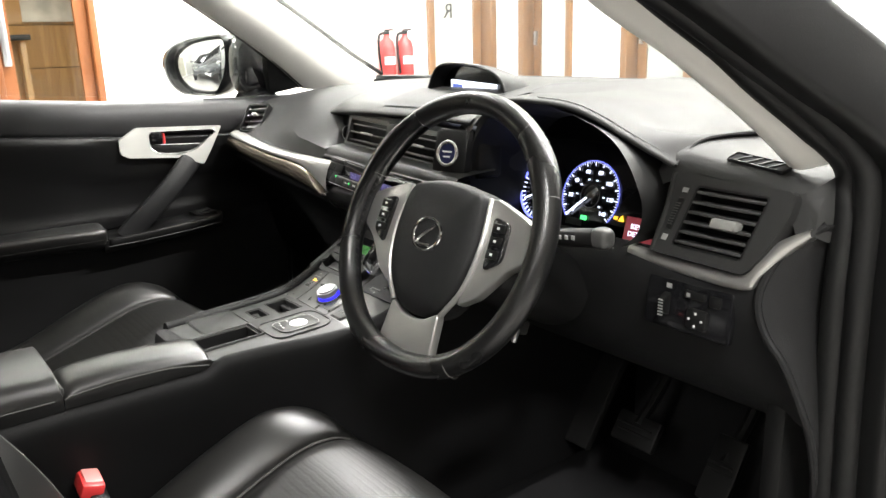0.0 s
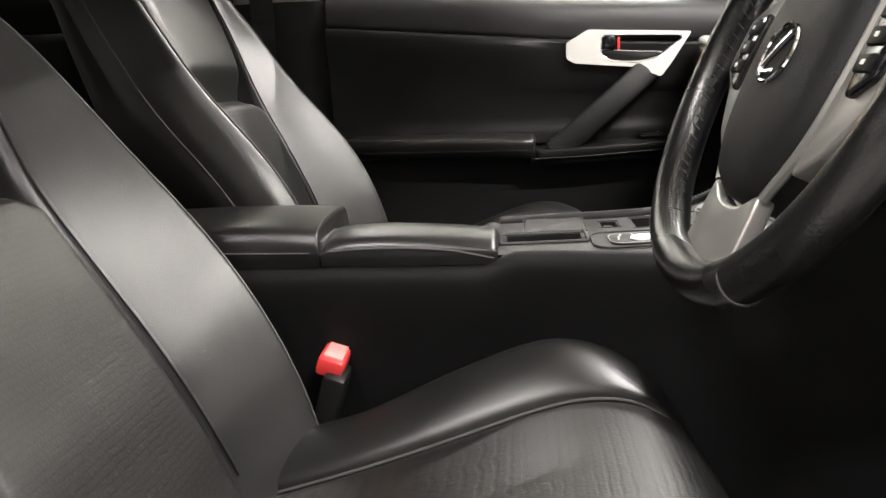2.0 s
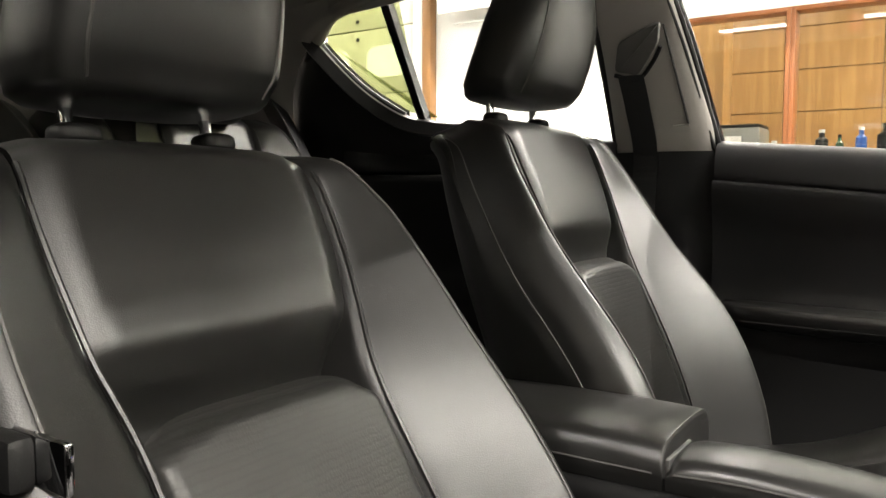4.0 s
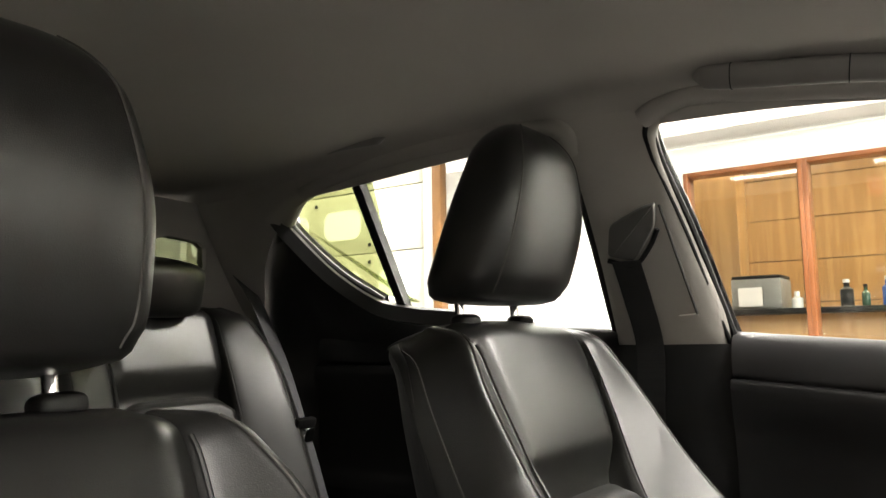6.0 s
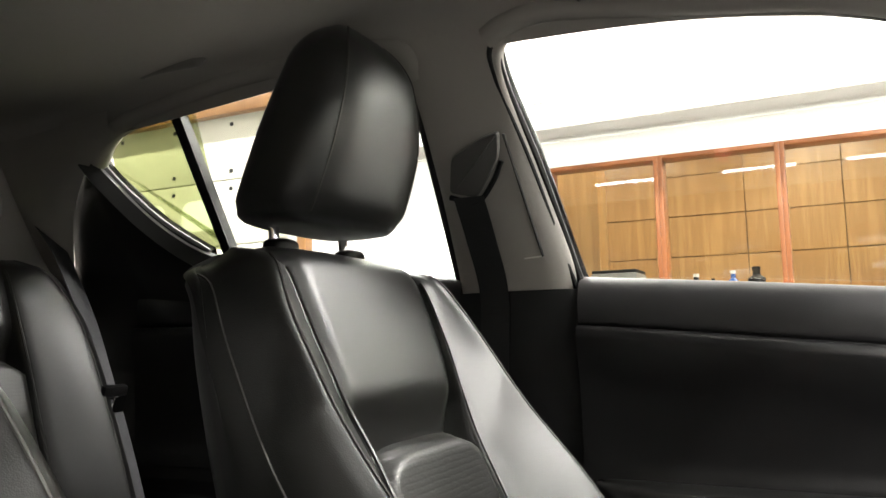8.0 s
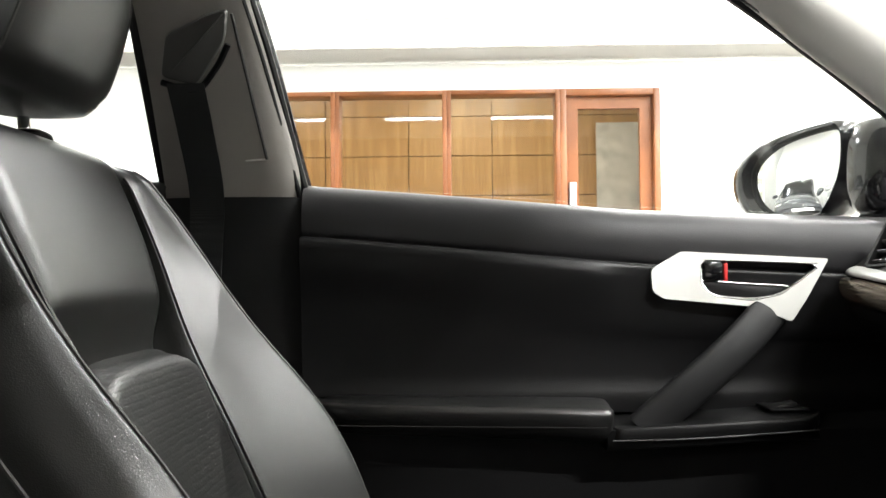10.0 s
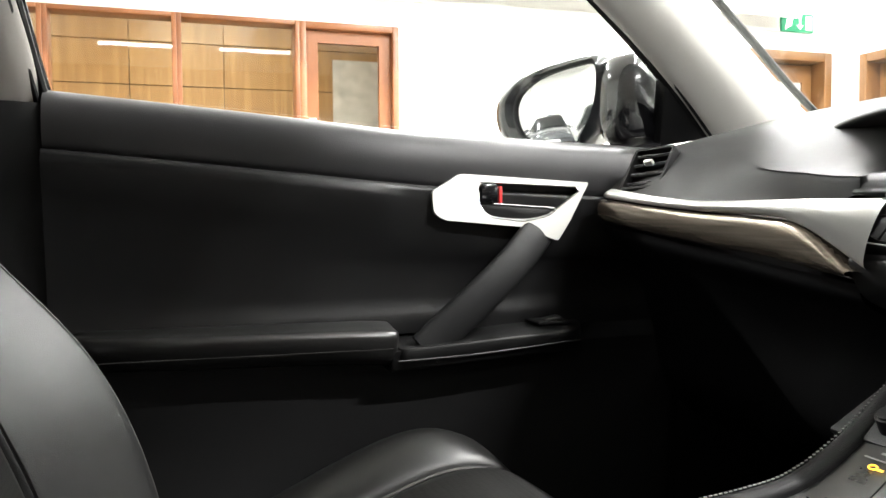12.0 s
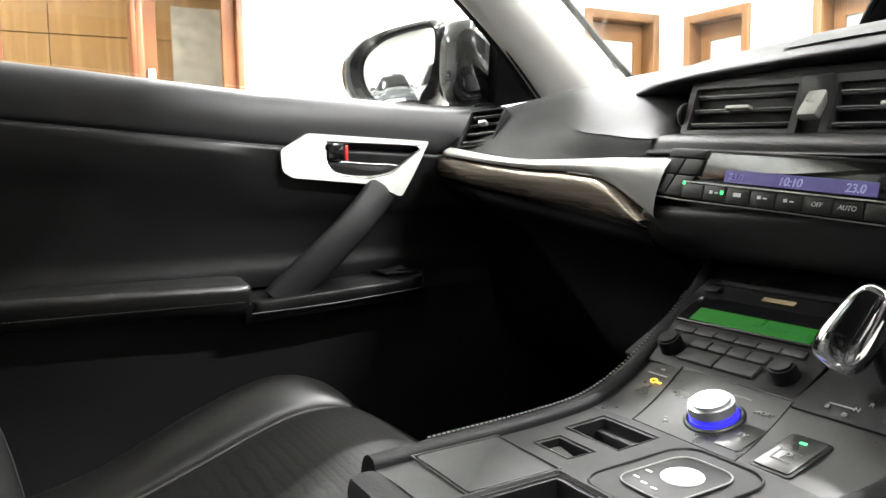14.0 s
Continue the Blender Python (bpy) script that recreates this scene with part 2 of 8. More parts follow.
DIAL_GLOW = mat("dial_backlight", (0.8, 0.85, 1.0), 0.3, emit=0.9, emit_colour=(0.75, 0.8, 1.0), vary=0)
DIAL_BLUE = mat("dial_blue_ring", (0.1, 0.15, 0.9), 0.3, emit=1.0, emit_colour=(0.18, 0.2, 1.0), vary=0)
SCREEN_WHITE = mat("lit_screen", (0.8, 0.85, 0.95), 0.15, emit=0.9, emit_colour=(0.85, 0.9, 1.0), vary=0.02)
SCREEN_BLUE = mat("lit_screen_blue", (0.1, 0.15, 0.5), 0.15, emit=0.25, emit_colour=(0.2, 0.25, 0.7), vary=0.05)
SCREEN_RED = mat("lit_screen_red", (0.22, 0.05, 0.07), 0.2, emit=0.10, emit_colour=(0.7, 0.12, 0.14), vary=0.05)
PRINT = mat("white_print", (0.7, 0.7, 0.7), 0.5, vary=0.03)
PRINT_DIM = mat("grey_print", (0.28, 0.28, 0.27), 0.5, vary=0.05)
GOLD = mat("gold_print", (0.5, 0.4, 0.22), 0.4, metal=0.5, vary=0.05)
TYRE = mat("tyre_rubber", (0.02, 0.02, 0.02), 0.8, bump=0.3, bump_scale=80, vary=0.2)
ALLOY = mat("alloy_wheel", (0.5, 0.5, 0.52), 0.3, metal=0.9, vary=0.05)


# ---- mesh helpers ----
WORLD_OF, TILTED = {}, []


def thing(name, at=(0, 0, 0), label="", category="", group="", kind=""):
    ob = new(name)
    ob.empty_display_size = 0.05
    ob.location = at
    WORLD_OF[ob] = Matrix.Translation(at)
    return tagged(ob, label, category, group, kind)


def finish(bm, sharp=40):
    bmesh.ops.recalc_face_normals(bm, faces=bm.faces)
    for f in bm.faces:
        f.smooth = True
    lim = radians(sharp)
    for e in bm.edges:
        if len(e.link_faces) == 2 and e.calc_face_angle(0.0) > lim:
            e.smooth = False


def part(name, bm, material, parent, label="", sharp=40):
    """One mesh under a thing or a part, from a bmesh in world places."""
    finish(bm, sharp)
    if TILTED:
        bm.transform(TILTED[0])
    m = WORLD_OF.get(parent, Matrix())
    bm.transform(m.inverted())
    me = bpy.data.meshes.new(name)
    bm.to_mesh(me)
    bm.free()
    me.materials.append(material)
    ob = new(name, me)
    if parent:
        ob.parent = parent
        WORLD_OF[ob] = m
    return tagged(ob, label)


def solo(name, bm, material, label, category, kind="", group="", sharp=40):
    """A top-level thing that is one mesh."""
    return tagged(part(name, bm, material, None, sharp=sharp), label, category, group, kind)


def cr(points, n, closed=False):
    """A smooth curve through the points, n places along it."""
    p = np.asarray(points, float)
    if closed:
        p = np.vstack([p[-1], p, p[0], p[1]])
    else:
        p = np.vstack([2 * p[0] - p[1], p, 2 * p[-1] - p[-2]])
    k = len(p) - 3
    t = np.linspace(0, k, n, endpoint=not closed)
    i = np.minimum(t.astype(int), k - 1)
    f = (t - i)[:, None]
    a, b, c, d = p[i], p[i + 1], p[i + 2], p[i + 3]
    return 0.5 * (2 * b + (c - a) * f + (2 * a - 5 * b + 4 * c - d) * f**2 + (3 * b - a - 3 * c + d) * f**3)


def grid(pts, close_u=False, cap=False, uv=False):
    """A bmesh from an array of places [rows, columns, 3]."""
    pts = np.asarray(pts, float)
    r, c = pts.shape[:2]
    bm = bmesh.new()
    vs = [[bm.verts.new(p) for p in row] for row in pts]
    layer = bm.loops.layers.uv.new("uv") if uv else None
    for i in range(r - 1):
        for j in range(c if close_u else c - 1):
            q = (vs[i][j], vs[i][(j + 1) % c], vs[i + 1][(j + 1) % c], vs[i + 1][j])
            try:
                f = bm.faces.new(q)
            except ValueError:
                continue
            if layer:
                for lp, (a, b) in zip(f.loops, ((i, j), (i, j + 1), (i + 1, j + 1), (i + 1, j))):
                    lp[layer].uv = (b / (c - 1), a / (r - 1))
    if cap:
        for row in (vs[0], vs[-1]):
            try:
                bm.faces.new(row)
            except ValueError:
                pass
    return bm


def loft(sections, nu=24, nv=24, close=False, cap=False):
    """A smooth skin over sections with the same number of places each."""
    s = np.array([cr(sec, nu, close) for sec in sections])
    s = np.stack([cr(s[:, j], nv) for j in range(s.shape[1])], 1)
    return grid(s, close, cap)


def thicken(bm, d):
    """Gives an open sheet a thickness d along its normals."""
    bmesh.ops.recalc_face_normals(bm, faces=bm.faces)
    bmesh.ops.solidify(bm, geom=bm.faces[:], thickness=d)
    return bm


def tube(points, r, n=40, sides=10, closed=False, smooth=True):
    p = cr(points, n, closed) if smooth else np.asarray(points, float)
    n = len(p)
    tan = np.roll(p, -1, 0) - np.roll(p, 1, 0)
    if not closed:
        tan[0], tan[-1] = p[1] - p[0], p[-1] - p[-2]
    tan /= np.linalg.norm(tan, axis=1)[:, None] + 1e-12
    up = np.array([0.0, 0, 1]) if abs(tan[0][2]) < 0.9 else np.array([1.0, 0, 0])
    rad = np.broadcast_to(r, (n,)) if np.ndim(r) else np.full(n, r)
    rows = []
    for k in range(n):
        a = np.cross(tan[k], up)
        a /= np.linalg.norm(a) + 1e-12
        b = np.cross(a, tan[k])
        up = b
        ang = np.linspace(0, 2 * np.pi, sides, endpoint=False)
        rows.append(p[k] + rad[k] * (np.cos(ang)[:, None] * a + np.sin(ang)[:, None] * b))
    if closed:
        rows.append(rows[0])
    return grid(rows, True, not closed)


def sweep(points, profile, n=40, side=(1, 0, 0), closed=False, smooth=True):
    """A profile of (across, out) places carried along a path; side is the way that across points."""
    p = cr(points, n, closed) if smooth else np.asarray(points, float)
    tan = np.gradient(p, axis=0)
    tan /= np.linalg.norm(tan, axis=1)[:, None] + 1e-12
    rows = []
    for k in range(len(p)):
        s = np.array(side, float)
        s = s - tan[k] * (s @ tan[k])
        s /= np.linalg.norm(s) + 1e-12
        o = np.cross(tan[k], s)
        rows.append([p[k] + a * s + b * o for a, b in profile])
    if closed:
        rows.append(rows[0])
    return grid(rows, True, not closed)


def box(c, size, bevel=0.004, seg=2, m=None):
    bm = bmesh.new()
    bmesh.ops.create_cube(bm, size=1)
    bmesh.ops.scale(bm, vec=size, verts=bm.verts)
    if bevel:
        bmesh.ops.bevel(bm, geom=bm.edges[:], offset=min(bevel, min(size) * 0.45), segments=seg, affect="EDGES", profile=0.5)
    bm.transform(Matrix.Translation(c) @ (m or Matrix()))
    return bm


def slab(poly, way, bevel=0.0, seg=2):
    """A flat outline of places, drawn out along a way."""
    bm = bmesh.new()
    f = bm.faces.new([bm.verts.new(p) for p in poly])
    ext = bmesh.ops.extrude_face_region(bm, geom=[f])
    bmesh.ops.translate(bm, vec=way, verts=[v for v in ext["geom"] if isinstance(v, bmesh.types.BMVert)])
    bmesh.ops.recalc_face_normals(bm, faces=bm.faces)
    if bevel:
        w = Vector(way).normalized()
        es = [e for e in bm.edges if abs((e.verts[0].co - e.verts[1].co).normalized().dot(w)) < 0.5]
        bmesh.ops.bevel(bm, geom=es, offset=bevel, segments=seg, affect="EDGES", profile=0.5)
    return bm


def ring_fill(outer, holes, way):
    """A flat outline with holes, drawn out along a way."""
    bm = bmesh.new()
    es = []
    for loop in (outer, *holes):
        vs = [bm.verts.new(p) for p in loop]
        es += [bm.edges.new((vs[i], vs[(i + 1) % len(vs)])) for i in range(len(vs))]
    bmesh.ops.triangle_fill(bm, edges=es, use_beauty=True)
    ext = bmesh.ops.extrude_face_region(bm, geom=bm.faces[:])
    bmesh.ops.translate(bm, vec=way, verts=[v for v in ext["geom"] if isinstance(v, bmesh.types.BMVert)])
    return bm


def disc(c, r, h, m=None, seg=40, bevel=0.001, r2=None):
    bm = bmesh.new()
    bmesh.ops.create_cone(bm, cap_ends=True, segments=seg, radius1=r, radius2=r if r2 is None else r2, depth=h)
    if bevel:
        es = [e for e in bm.edges if abs(e.verts[0].co.z - e.verts[1].co.z) < 1e-6]
        bmesh.ops.bevel(bm, geom=es, offset=bevel, segments=2, affect="EDGES")
    bm.transform(Matrix.Translation(c) @ (m or Matrix()))
    return bm


def torus(c, R, r, m=None, n=64, sides=12):
    a = np.linspace(0, 2 * np.pi, n, endpoint=False)
    b = np.linspace(0, 2 * np.pi, sides, endpoint=False)
    pts = np.array([[((R + r * math.cos(q)) * math.cos(p), (R + r * math.cos(q)) * math.sin(p), r * math.sin(q)) for q in b] for p in a])
    bm = grid(np.concatenate([pts, pts[:1]]), True)
    bmesh.ops.remove_doubles(bm, verts=bm.verts, dist=1e-6)
    bm.transform(Matrix.Translation(c) @ (m or Matrix()))
    return bm


def superell(c, a, b, d, e=2.6, m=None, nu=36, nv=20):
    """A rounded cushion: half sizes a, b, d and how square it is."""
    f = lambda w: math.copysign(abs(w) ** (2 / e), w)  # noqa: E731
    pts = [[(a * f(math.cos(v)) * f(math.cos(u)), b * f(math.cos(v)) * f(math.sin(u)), d * f(math.sin(v)))
            for u in np.linspace(0, 2 * np.pi, nu, endpoint=False)] for v in np.linspace(-np.pi / 2 + 0.02, np.pi / 2 - 0.02, nv)]
    bm = grid(pts, True, True)
    bm.transform(Matrix.Translation(c) @ (m or Matrix()))
    return bm


def round_poly(pts, r, n=5):
    """Rounds the corners of a closed outline of 2D or 3D places."""
    p = [np.array(q, float) for q in pts]
    out = []
    for i in range(len(p)):
        a, b, c = p[i - 1], p[i], p[(i + 1) % len(p)]
        u, v = (a - b), (c - b)
        k = min(r, 0.45 * np.linalg.norm(u), 0.45 * np.linalg.norm(v))
        s, e = b + u / np.linalg.norm(u) * k, b + v / np.linalg.norm(v) * k
        for t in np.linspace(0, 1, n):
            out.append((1 - t) ** 2 * s + 2 * t * (1 - t) * b + t**2 * e)
    return out


def letters(name, text, m, size, material, parent, depth=0.0006):
    """Writing as a mesh of its own."""
    cu = bpy.data.curves.new(name, "FONT")
    cu.body, cu.size, cu.extrude, cu.align_x, cu.align_y = text, size, depth, "CENTER", "CENTER"
    tmp = bpy.data.objects.new(name, cu)
    scene.collection.objects.link(tmp)
    me = bpy.data.meshes.new_from_object(tmp.evaluated_get(bpy.context.evaluated_depsgraph_get()))
    bpy.data.objects.remove(tmp)
    bm = bmesh.new()
    bm.from_mesh(me)
    bpy.data.meshes.remove(me)
    bm.transform(m)
    return part(name, bm, material, parent)


def basis(o, ex, ey):
    """A pose with its origin and its x and y ways."""
    ex = Vector(ex).normalized()
    ez = ex.cross(Vector(ey)).normalized()
    ey = ez.cross(ex)
    return Matrix(((ex.x, ey.x, ez.x, o[0]), (ex.y, ey.y, ez.y, o[1]), (ex.z, ey.z, ez.z, o[2]), (0, 0, 0, 1)))


# ---- showroom ----
WX, NY, EX, SY, CZ = -5.0, 5.6, 10.0, -9.0, 4.5
OFF_Y = (-1.54, -0.745, 0.03, 0.81, 1.497)
GATE = (-7.4, -3.9)
DOOR1, DOOR2, DOOR3 = (4.45, 5.30), (-4.95, -4.22), (-3.62, -2.87)


def wall_with_openings(name, axis, at, lo, hi, top, openings, thick, label):
    """A wall in the plane axis = at, with openings (a, b, bottom, top) through it."""
    put = (lambda u, z: (at, u, z)) if axis == "x" else (lambda u, z: (u, at, z))
    holes = [[put(a, b0), put(b, b0), put(b, b1), put(a, b1)] for a, b, b0, b1 in openings]
    way = (thick, 0, 0) if axis == "x" else (0, thick, 0)
    bm = ring_fill([put(lo, -0.02), put(hi, -0.02), put(hi, top), put(lo, top)], holes, way)
    return solo(name, bm, WALL, label, "wall", "structure")


floor = solo("floor", box(((EX + WX - 4) / 2, (NY + SY + 3) / 2, -0.06), (EX - WX + 4.4, NY - SY + 3.4, 0.1), 0), GROUT,
             "pale grey grout bed under the showroom floor tiles", "floor", "structure")
ceiling = solo("ceiling", box(((EX + WX - 4) / 2, (NY + SY + 3) / 2, CZ + 0.06), (EX - WX + 4.4, NY - SY + 3.4, 0.1), 0), CEIL,
               "white painted showroom ceiling", "ceiling", "structure")
wall_west = wall_with_openings("wall_west", "x", WX, SY, NY, CZ,
                               [(OFF_Y[0], OFF_Y[3], 0.85, 2.17), (OFF_Y[3] + 0.001, OFF_Y[4], 0.02, 2.17), (DOOR1[0], DOOR1[1], 0.02, 2.2), (GATE[0], GATE[1], 0.02, 3.05)],
                               -0.16, "white painted showroom wall with office glazing")
wall_north = wall_with_openings("wall_north", "y", NY, WX - 0.16, EX, CZ,
                                [(DOOR2[0], DOOR2[1], 0.02, 2.2), (DOOR3[0], DOOR3[1], 0.02, 2.2)], 0.16, "white painted showroom end wall with doors")
# closes the room out of view; its dark colour only holds back bounce
wall_east = wall_with_openings("wall_east", "x", EX, SY, NY, CZ, [], 0.16, "unseen showroom side wall, darkened to cut bounced light")
wall_east.data.materials[0] = WALL_DARK
wall_south = wall_with_openings("wall_south", "y", SY, WX - 0.16, EX, CZ, [], -0.16, "white painted showroom rear wall")

tile_mesh = None
for i in range(14):
    for j in range(14):
        if tile_mesh is None:
            bmt = box((0, 0, 0), (0.995, 0.995, 0.02), 0.003, 1)
            tile_ob = part("tile", bmt, FLOOR, floor)
            tile_mesh = tile_ob.data
        else:
            tile_ob = new("tile", tile_mesh)
            tile_ob.parent = floor
        tile_ob.location = (WX + 0.5 + i, SY + 0.52 + j, -0.008)

# the bulkhead above the office: its coved underside meets the wall over a thin moulding
under = [(WX + 0.012 + 0.26 * (1 - math.sin(a)), 2.40 + 0.175 * (1 - math.cos(a)) ** 0.8) for a in np.linspace(1.45, 0.0, 10)]
solo("wall_bulkhead", slab([(x, -3.45, z) for x, z in [(WX, CZ), (WX + 0.30, CZ), (WX + 0.30, 2.585), (WX, 2.585)]], (0, 8.2, 0)), WALL, "white painted bulkhead above the office glazing", "bulkhead", "structure", sharp=25)
# cove in its own grey, which carries the underside's shading
solo("wall_cove", slab([(x, -3.45, z) for x, z in [(WX, 2.582), (WX + 0.296, 2.582)] + under[::-1] + [(WX, 2.385)]], (0, 8.2, 0)), WALL_COVE, "pale cove under the bulkhead with shading in its grey", "cove", "structure", sharp=25)
solo("wall_moulding", box((WX + 0.02, 0.65, 2.365), (0.04, 8.2, 0.02), 0.006), WALL, "thin white moulding under the bulkhead", "moulding", "structure")


def ceiling_light(x, y, length, along, power):
    t = thing("ceiling_light", (x, y, CZ - 0.05), "white ceiling batten with lit fluorescent tube", "ceiling light", "showroom tube lights")
    d = (length, 0.12, 0.05) if along == "x" else (0.12, length, 0.05)
    part("housing", box((x, y, CZ - 0.025), d, 0.01), GREY_PLASTIC, t)
    e = (length / 2 - 0.02, 0, 0) if along == "x" else (0, length / 2 - 0.02, 0)
    c = np.array((x, y, CZ - 0.075))
    part("tube", tube([c - e, c + e], 0.02, 2, 12, smooth=False), LIGHT_ON, t, "lit fluorescent tube")
    if power:
        tube_lamp("tube_lamp", x, y, CZ - 0.11, *((length, 0.1) if along == "x" else (0.1, length)), power)
    return t


for lx, ly in ((-3.8, -6.0), (-3.8, -2.0), (-3.8, 2.4), (3.4, -6.0), (3.4, -1.5), (3.4, 2.4)):
    ceiling_light(lx, ly, 1.5, "y", TUBE_POWER * (0.85 if lx < 0 else 0.75) * (0.4 if ly < -5 else 1.0))
for lx, ly, k in ((-0.6, 5.1, 0.65), (1.2, 5.1, 0.55), (-0.9, 2.9, 0.85), (1.0, 2.9, 0.3)):
    ceiling_light(lx, ly, 1.5, "x", TUBE_POWER * k)
for lx, ly in ((7.0, -3.6), (7.0, -0.8), (7.0, 1.6)):
    ceiling_light(lx, ly, 1.5, "y", TUBE_POWER * 0.05)


def glazed_frame(y0, y1, z0, z1, name, label, is_door=False):
    w = thing(name, (WX - 0.05, (y0 + y1) / 2, z0), label, "door" if is_door else "window", "" if is_door else "office panes", "structure")
    f, x = (0.045 if is_door else 0.03), WX - 0.05
    zt = z1
    part("jamb", box((x, y0 + f / 2, (z0 + zt) / 2), (0.16, f, zt - z0), 0.004), RED_WOOD, w)
    part("jamb", box((x, y1 - f / 2, (z0 + zt) / 2), (0.16, f, zt - z0), 0.004), RED_WOOD, w)
    part("head", box((x, (y0 + y1) / 2, zt - f / 2), (0.155, y1 - y0 - 2 * f, f), 0.004), RED_WOOD, w)
    part("sill", box((x, (y0 + y1) / 2, z0 + f / 2), (0.155, y1 - y0 - 2 * f, f), 0.004), RED_WOOD, w)
    a, b, c, d = y0 + f, y1 - f, z0 + f, zt - f
    if is_door:
        s = 0.085
        leaf = part("door_leaf", ring_fill([(x - 0.02, a + 0.004, c), (x - 0.02, b - 0.004, c), (x - 0.02, b - 0.004, d - 0.004), (x - 0.02, a + 0.004, d - 0.004)],
                                           [[(x - 0.02, a + s, c + 0.25), (x - 0.02, b - s, c + 0.25), (x - 0.02, b - s, d - s), (x - 0.02, a + s, d - s)]], (0.045, 0, 0)), RED_WOOD, w, "reddish stained glazed door leaf")
        part("door_pull", box((x + 0.05, a + 0.04, 1.25), (0.03, 0.05, 0.55), 0.008), ALLOY, leaf, "satin metal pull plate")
        a, b, c, d = a + s, b - s, c + 0.25, d - s
    p = part("pane", box((x, (a + b) / 2, (c + d) / 2), (0.006, b - a, d - c), 0), GLASS, w, "clear glass pane")
    p.visible_shadow = False
    return w


for k in range(3):
    glazed_frame(OFF_Y[k], OFF_Y[k + 1], 0.85, 2.17, "window_%d" % (k + 1), "reddish wood framed office window pane")
glazed_frame(OFF_Y[3], OFF_Y[4], 0.02, 2.17, "door_1", "closed reddish wood office door with glass panel", True)

# office behind the glass
OX = WX - 3.2
office_floor = solo("office_floor", box(((WX + OX) / 2 - 0.08, 0, 0.0), (3.0, 6.6, 0.04), 0), mat("office_carpet", (0.12, 0.11, 0.1), 0.9, bump=0.4, bump_scale=200), "dark office carpet", "floor", "structure")
solo("office_ceiling", box(((WX + OX) / 2 - 0.08, 0, 3.2), (3.0, 6.6, 0.05), 0), CEIL, "white office ceiling", "ceiling", "structure")
back = solo("office_wall_back", box((OX - 0.06, 0, 1.6), (0.1, 6.6, 3.2), 0), mat("panel_joint_dark", (0.08, 0.05, 0.03), 0.7), "dark backing behind pale wood wall panels", "wall", "structure")
for i, y in enumerate(np.arange(-3.2, 3.3, 0.92)):
    for j in range(7):
        part("panel", box((OX, y + 0.46, 0.22 + 0.44 * j), (0.03, 0.912, 0.432), 0.003, 1), PANEL_WOOD, back)
for y in (-3.3, 3.3):
    solo("office_wall_end", box(((WX + OX) / 2 - 0.08, y, 1.6), (2.9, 0.1, 3.2), 0), WALL, "cream painted office partition wall", "wall", "structure")
solo("office_column", box((OX + 1.6, -1.75, 1.6), (0.3, 0.4, 3.1), 0.004), PANEL_WOOD, "pale wood clad office wall pier", "pier", "structure")
tube_lamp("office_lamp", (WX + OX) / 2, 0.3, 3.1, 1.2, 1.2, 42, (1.0, 0.86, 0.66))
tube_lamp("office_lamp", (WX + OX) / 2, -1.8, 3.1, 1.0, 1.0, 26, (1.0, 0.86, 0.66))


def office_desk():
    t = thing("office_counter", (WX - 0.75, -0.5, 0.02), "wood office counter with dark top behind the glass", "counter")
    part("worktop", box((WX - 0.75, -0.3, 1.17), (0.6, 2.9, 0.04), 0.006), PLASTIC, t, "dark worktop")
    part("front_panel", box((WX - 0.62, -0.3, 0.585), (0.04, 2.8, 1.12), 0.004), PANEL_WOOD, t)
    for y in (-1.7, 1.1):
        part("side_panel", box((WX - 0.75, y, 0.585), (0.5, 0.04, 1.12), 0.004), PANEL_WOOD, t)


office_desk()


def printer():
    x, y, z = WX - 0.72, -1.22, 1.19
    t = thing("printer", (x, y, z), "grey office printer on the counter", "printer")
    part("body", box((x, y, z + 0.115), (0.36, 0.36, 0.23), 0.015), GREY_PLASTIC, t)
    part("lid", box((x, y, z + 0.243), (0.35, 0.35, 0.022), 0.008), PLASTIC, t)
    part("paper", box((x + 0.22, y - 0.03, z + 0.09), (0.02, 0.17, 0.14), 0.002), PRINT, t, "white paper sheet")


printer()
for k, (dy, h, r, mm, lab) in enumerate(((-0.86, 0.16, 0.035, PLASTIC, "small black bottle on the office counter"), (-0.62, 0.17, 0.045, PLASTIC, "black tin on the office counter"),
                                         (-0.5, 0.13, 0.028, mat("dark_green_bottle", (0.03, 0.09, 0.05), 0.2), "dark green bottle on the office counter"), (-0.36, 0.18, 0.038, mat("blue_bottle", (0.04, 0.12, 0.45), 0.25), "blue bottle on the office counter"),
                                         (-0.2, 0.2, 0.06, PLASTIC, "black coffee jug on the office counter"), (-0.95, 0.1, 0.04, PRINT, "white cup on the office counter"))):
    x, y, z = WX - 0.62, dy, 1.19
    t = thing("bottle", (x, y, z), lab, "bottle", "bottles on the counter")
    pr = [(0, 0), (r, 0), (r, h * 0.7), (r * 0.45, h * 0.82), (r * 0.45, h)]
    ang = np.linspace(0, 2 * np.pi, 16, endpoint=False)
    part("body", grid([[(x + q * math.cos(a), y + q * math.sin(a), z + w + 0.001) for a in ang] for q, w in pr[1:]], True, True), mm, t)
    part("cap", disc((x, y, z + h + 0.012), r * 0.5, 0.024, seg=14), PRINT if k % 2 else PLASTIC, t)

# poster seen through the glazed office door
solo("poster", box((OX + 0.03, 2.12, 1.95), (0.01, 1.0, 1.2), 0.002), mat("blurred_poster", (0.6, 0.59, 0.66), 0.5, vary=0.7, vary_scale=5.5, detail=3), "pale blue and grey picture on the office wall", "poster")


